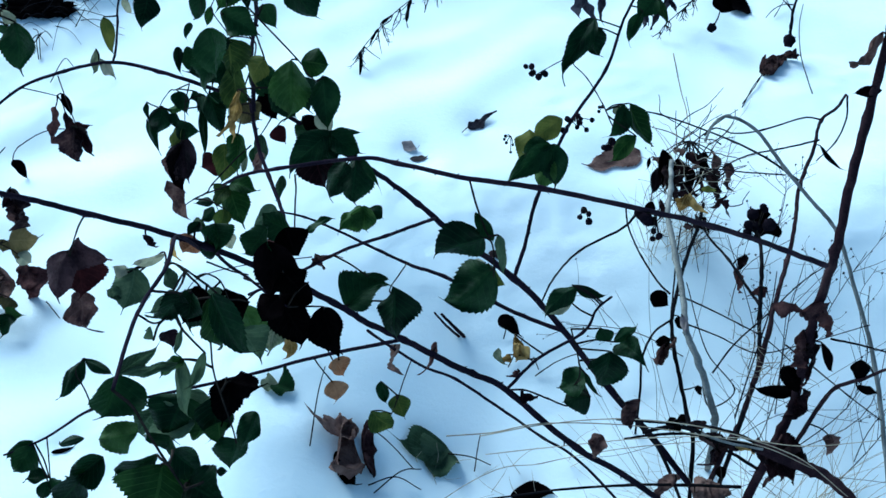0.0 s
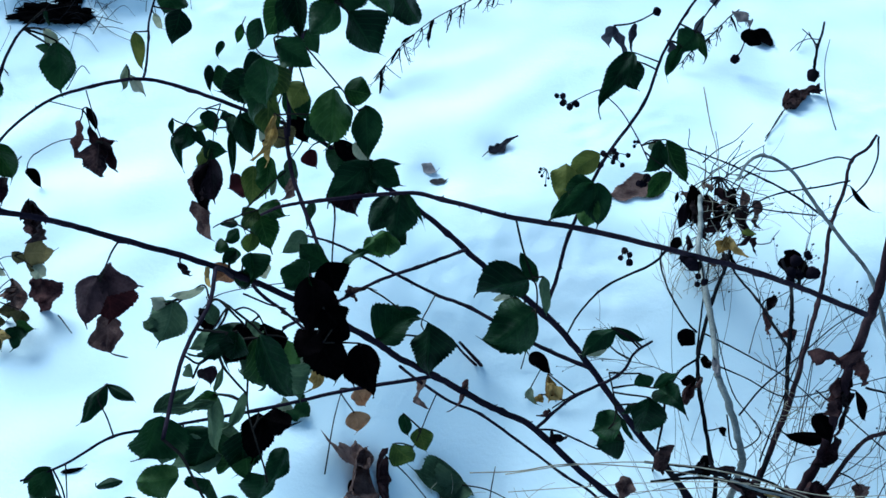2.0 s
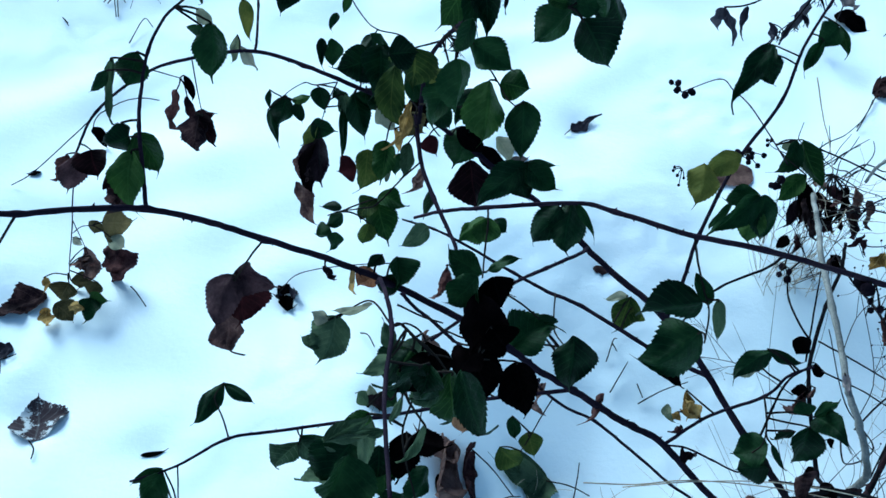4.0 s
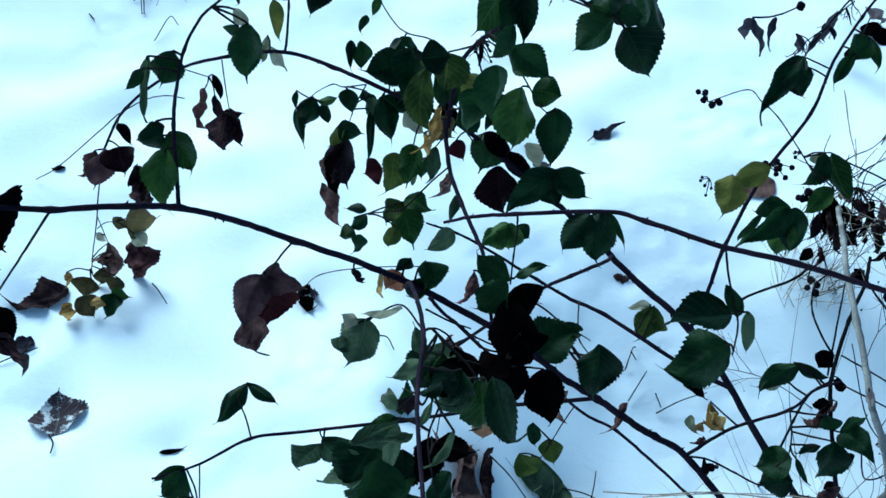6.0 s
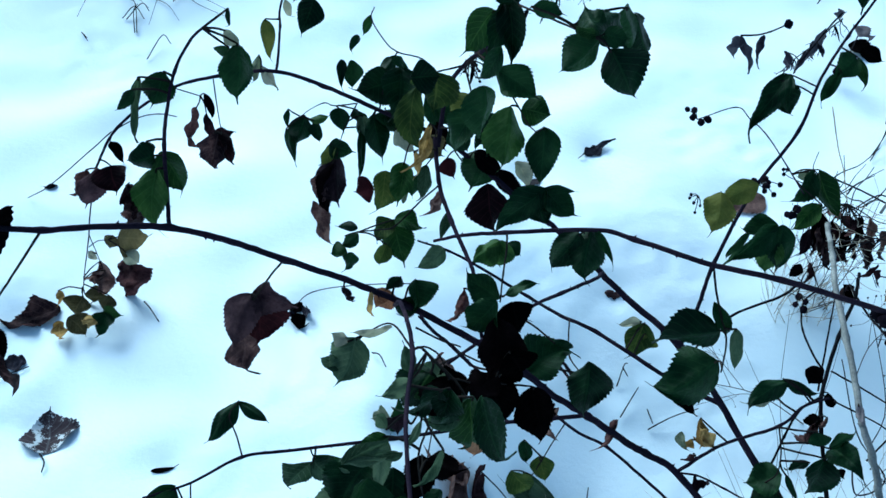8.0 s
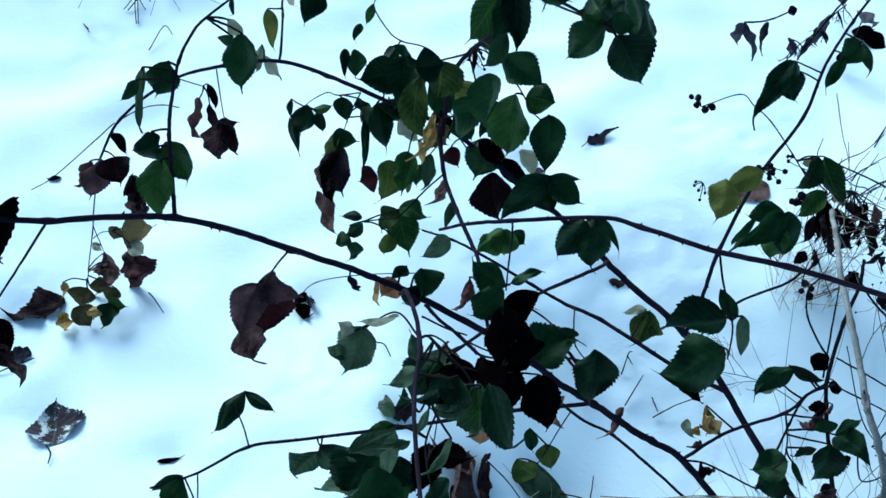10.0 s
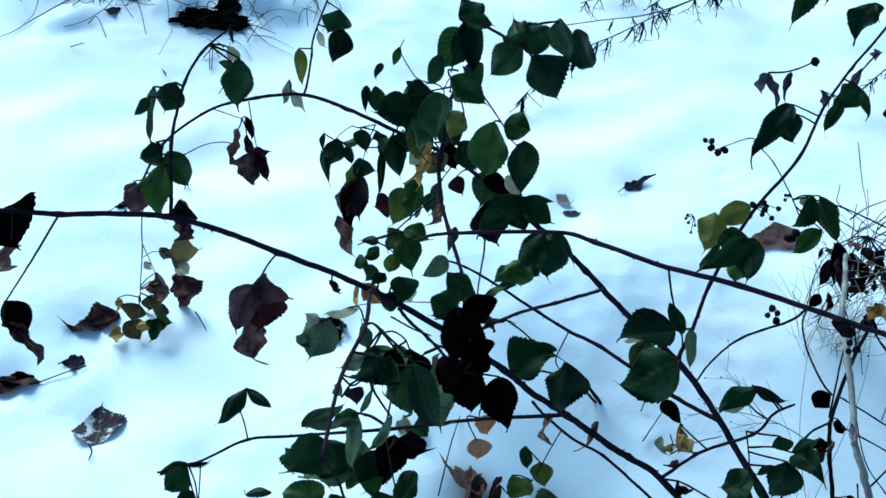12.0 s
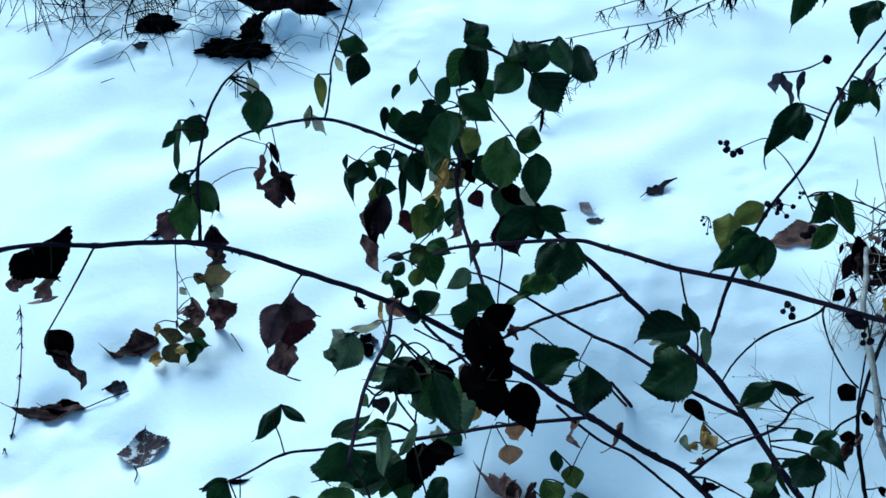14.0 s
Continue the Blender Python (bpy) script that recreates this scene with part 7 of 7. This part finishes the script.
SOIL_LABEL = "ragged black patch for earth and shaded hollow under the snow bank"
# flat black lumps stand in for the shaded gaps beneath the snow pillows
for at, size, sd in (
    ((-0.860, 2.230, 0.004), (0.125, 0.075, 0.016), 83), ((-0.762, 2.150, 0.004), (0.052, 0.045, 0.012), 85),
    ((-0.940, 2.255, 0.004), (0.060, 0.060, 0.014), 88), ((-0.905, 1.945, 0.006), (0.078, 0.030, 0.014), 82),
    ((-0.850, 1.955, 0.004), (0.040, 0.034, 0.012), 80), ((-0.868, 2.045, 0.002), (0.026, 0.060, 0.010), 86),
    ((-1.110, 2.052, 0.004), (0.050, 0.036, 0.012), 81), ((-1.097, 2.330, 0.004), (0.164, 0.060, 0.016), 84),
    ((-1.382, 2.336, 0.004), (0.098, 0.049, 0.008), 87), ((0.505, 2.565, 0.004), (0.111, 0.060, 0.012), 89),
    ((0.623, 2.502, 0.004), (0.044, 0.043, 0.008), 90), ((0.708, 2.566, 0.004), (0.037, 0.072, 0.008), 91),
):
    tagged(lump("earth_patch", at, size, SOIL, sd, 0.75), SOIL_LABEL, "earth", "earth patches")
sprig("dead weed sprig with shrivelled narrow leaves over snow", [(0.324, 2.241, 0.132), (0.270, 2.179, 0.123), (0.191, 2.106, 0.122), (0.094, 2.043, 0.098), (0.010, 1.969, 0.083), (-0.067, 1.906, 0.071), (-0.128, 1.845, 0.046), (-0.184, 1.747, 0.025)], 22, 0.05, 31, 0.0016)
sprig("dead weed sprig with shrivelled narrow leaves over snow", [(0.298, 2.206, 0.122), (0.217, 2.130, 0.122), (0.081, 2.047, 0.097), (-0.029, 2.031, 0.076), (-0.139, 1.989, 0.069)], 6, 0.04, 32, 0.0016)
sprig("dead weed sprig with shrivelled narrow leaves over snow", [(0.277, 2.227, 0.101), (0.160, 2.199, 0.099), (0.056, 2.156, 0.094), (-0.045, 2.113, 0.081), (-0.076, 2.133, 0.056)], 6, 0.045, 37, 0.0016)
sprig("dead weed sprig with shrivelled narrow leaves over snow", [(0.120, 2.343, 0.126), (0.082, 2.332, 0.102), (0.030, 2.317, 0.081), (0.012, 2.309, 0.061)], 9, 0.085, 33, 0.0016)
sprig("dead weed sprig with shrivelled narrow leaves over snow", [(0.307, 2.347, 0.128), (0.263, 2.331, 0.108), (0.240, 2.332, 0.087), (0.229, 2.327, 0.067)], 8, 0.07, 34, 0.0016)
sprig("dead weed sprig with shrivelled narrow leaves over snow", [(0.238, 2.300, 0.125), (0.157, 2.187, 0.119), (0.093, 2.086, 0.109), (0.069, 2.071, 0.097)], 4, 0.05, 38, 0.0016)
sprig("thin dry sprig standing at the edge of the snow", [(-0.915, 0.827, -0.023), (-0.920, 0.887, 0.004), (-0.933, 0.955, 0.040), (-0.955, 1.023, 0.070), (-0.966, 1.048, 0.082)], 9, 0.014, 35, 0.0012)
sprig("dead weed sprig with shrivelled narrow leaves over snow", [(0.599, 2.006, 0.063), (0.566, 1.964, 0.065), (0.526, 1.917, 0.051), (0.476, 1.870, 0.036), (0.461, 1.856, 0.023)], 8, 0.035, 36, 0.0016)
bit([(-0.937, 1.755, 0.004), (-0.914, 1.720, 0.016)])
bit([(-0.794, 1.696, 0.004), (-0.779, 1.757, 0.016), (-0.761, 1.749, 0.004)])
bit([(-0.839, 1.773, 0.004), (-0.852, 1.820, 0.016), (-0.857, 1.861, 0.004)])
bit([(-0.873, 1.811, 0.004), (-0.855, 1.838, 0.016), (-0.832, 1.818, 0.004)])
bit([(-1.158, 1.887, 0.004), (-1.144, 1.905, 0.016), (-1.098, 1.843, 0.004)])
bit([(-1.157, 1.789, 0.004), (-1.125, 1.794, 0.016)])
bit([(-0.938, 1.756, 0.004), (-0.918, 1.729, 0.016)])
bit([(-0.835, 1.774, 0.004), (-0.855, 1.844, 0.016), (-0.879, 1.878, 0.004)])
bit([(-0.865, 1.809, 0.004), (-0.843, 1.848, 0.016), (-0.829, 1.845, 0.004)])
bit([(-0.115, 0.903, 0.004), (-0.079, 0.878, 0.016), (-0.044, 0.858, 0.004)])
bit([(-0.191, 0.838, 0.004), (-0.186, 0.918, 0.016), (-0.181, 0.982, 0.004)])
bit([(0.101, 1.097, 0.004), (0.110, 1.124, 0.016), (0.118, 1.135, 0.004)])
bit([(0.110, 1.128, 0.004), (0.116, 1.108, 0.016)])
bit([(0.107, 1.050, 0.004), (0.133, 1.092, 0.016)])
bit([(0.150, 1.067, 0.004), (0.156, 1.040, 0.016)])
bit([(0.151, 1.037, 0.004), (0.187, 1.053, 0.016), (0.231, 1.076, 0.004)])
bit([(-0.101, 0.804, 0.004), (-0.062, 0.840, 0.016), (-0.033, 0.865, 0.004)])
bit([(-0.110, 0.816, 0.004), (-0.070, 0.829, 0.016), (-0.033, 0.827, 0.004)])
bit([(0.584, 1.603, 0.004), (0.610, 1.647, 0.016), (0.646, 1.717, 0.004)])
bit([(0.774, 2.025, 0.004), (0.765, 1.934, 0.016), (0.747, 1.870, 0.004)])
bit([(0.729, 1.946, 0.004), (0.759, 1.993, 0.016)])
bit([(0.049, 0.880, 0.004), (0.054, 0.909, 0.016), (0.059, 0.939, 0.004)])
bit([(-1.415, 2.321, 0.030), (-1.268, 2.244, 0.042), (-1.088, 2.092, 0.030)], 0.0028)
bit([(-1.209, 1.926, 0.004), (-1.198, 2.016, 0.016), (-1.123, 2.049, 0.004)])
bit([(-1.062, 2.002, 0.004), (-1.008, 1.972, 0.016), (-0.896, 1.972, 0.004)])
bit([(-0.859, 1.937, 0.004), (-0.792, 1.935, 0.016), (-0.743, 1.943, 0.004)])
bit([(-0.790, 1.885, 0.004), (-0.781, 1.942, 0.016)])
bit([(-0.284, 1.043, 0.004), (-0.272, 1.031, 0.016), (-0.261, 1.019, 0.004)])
bit([(-0.638, 1.101, 0.004), (-0.621, 1.078, 0.016), (-0.605, 1.062, 0.004)])
bit([(-1.231, 2.159, 0.004), (-1.085, 1.989, 0.016), (-1.015, 1.867, 0.004)])
bit([(-1.290, 2.224, 0.004), (-1.105, 1.967, 0.016), (-1.071, 1.931, 0.004)])
bit([(-0.788, 2.188, 0.004), (-0.779, 2.291, 0.016), (-0.688, 2.281, 0.004)])
weed((0.472, 0.886), 0.3, (0.1, 0.25, 1), 50)
weed((0.500, 0.896), 0.28, (0.6, 0.2, 0.8), 52)
weed((0.537, 0.906), 0.3, (0.4, 0.4, 1), 54)
weed((0.593, 0.849), 0.26, (0.3, 0.3, 1), 56)
weed((0.637, 0.887), 0.24, (0.5, 0.3, 0.8), 57)
weed((0.530, 0.962), 0.26, (0.2, 0.4, 0.8), 59)
weed((0.412, 1.064), 0.22, (-0.9, 0.1, 0.35), 61)
weed((0.500, 1.042), 0.24, (-0.3, 0.4, 0.9), 153)
weed((0.476, 1.124), 0.2, (0.4, 0.3, 0.9), 154)
weed((0.582, 1.042), 0.22, (0.3, 0.4, 0.8), 155)
weed((0.454, 1.244), 0.2, (-0.5, 0.2, 0.9), 156)
weed((0.426, 1.254), 0.22, (0.3, 0.4, 1), 157)
weed((0.543, 1.199), 0.2, (0.2, 0.4, 1), 158)
straws("dry_grass", "dark wiry stalks of a withered weed clump", 14, (0.36, 0.45, 1.24, 1.33), 0.17, (0.0, -0.05, 1.2), 0.0009, WEED_STEM, 77, 0.15)
straws("dry_grass", "tangle of thin pale dry grass straws over snow", 55, (0.34, 0.62, 0.66, 0.84), 0.34, (-0.35, 0.1, 0.55), 0.00052, STRAW, 71, 0.25)
straws("dry_grass", "thin pale grass straws lying across the snow", 30, (0.40, 0.60, 0.66, 0.78), 0.42, (-1.1, 0.05, 0.32), 0.00052, STRAW, 72, 0.25)
straws("dry_grass", "dense tuft of thin dry grass around a weed clump", 75, (0.35, 0.45, 1.22, 1.33), 0.15, (0.0, -0.10, 1.1), 0.00055, STRAW, 73, 0.2)
tangle("withered_flower_head", "dark tangled withered flower head on a dry stalk", (0.392, 1.250, 0.165), 0.070, 34, 0.0011, TWIG, 201)
tangle("dry_grass", "nest of pale dry straws round a withered flower head", (0.380, 1.195, 0.205), 0.050, 40, 0.0006, STRAW, 206)
tangle("withered_flower_head", "small fluffy dry seed head among the weeds", (0.425, 0.86, 0.14), 0.035, 40, 0.0005, STRAW, 202)
tangle("brushwood", "dark brushwood and stalks over the snow bank", (-1.38, 2.30, 0.06), 0.17, 110, 0.0012, TWIG, 203)
tangle("brushwood", "dark brushwood and stalks over the snow bank", (-0.78, 2.15, 0.03), 0.12, 26, 0.0010, TWIG, 204)
straws("dry_grass", "fine dark grass stalks poking through the snow", 170, (-1.66, -1.08, 2.0, 2.5), 0.26, (0.1, 0.1, 1.0), 0.0013, TWIG, 74, 0.3)
straws("dry_grass", "fine dark stalks at the foot of the bank", 70, (-1.1, -0.6, 1.98, 2.4), 0.16, (0.1, -0.3, 0.8), 0.0010, TWIG, 75, 0.3)
straws("dry_grass", "short thin dry blades sticking out of snow", 40, (-0.05, 0.35, 0.70, 0.9), 0.09, (0.1, 0.1, 1.0), 0.0005, STRAW, 76, 0.2)
straws("dry_grass", "fan of thin pale straws at the foot of an old stalk", 80, (0.46, 0.58, 0.70, 0.80), 0.30, (0.9, 0.05, 0.35), 0.0006, STRAW, 78, 0.3)
straws("dry_grass", "wiry dark stalks crossing among the weeds", 16, (0.28, 0.60, 0.76, 1.0), 0.40, (0.05, 0.25, 0.8), 0.0007, WEED_STEM, 79, 0.2)
straws("dry_grass", "dark dead stalks leaning over the snow bank", 50, (-1.45, -1.0, 1.98, 2.3), 0.34, (0.15, -0.15, 0.9), 0.0011, TWIG, 82, 0.5)
tangle("brushwood", "dark brushwood and stalks over the snow bank", (-1.12, 2.08, 0.05), 0.13, 34, 0.0010, TWIG, 205)
straws("dry_grass", "thin dark stalks lying across the bare earth", 34, (-1.0, -0.78, 1.90, 2.02), 0.15, (0.25, -0.2, 0.35), 0.0009, TWIG, 91, 0.6)
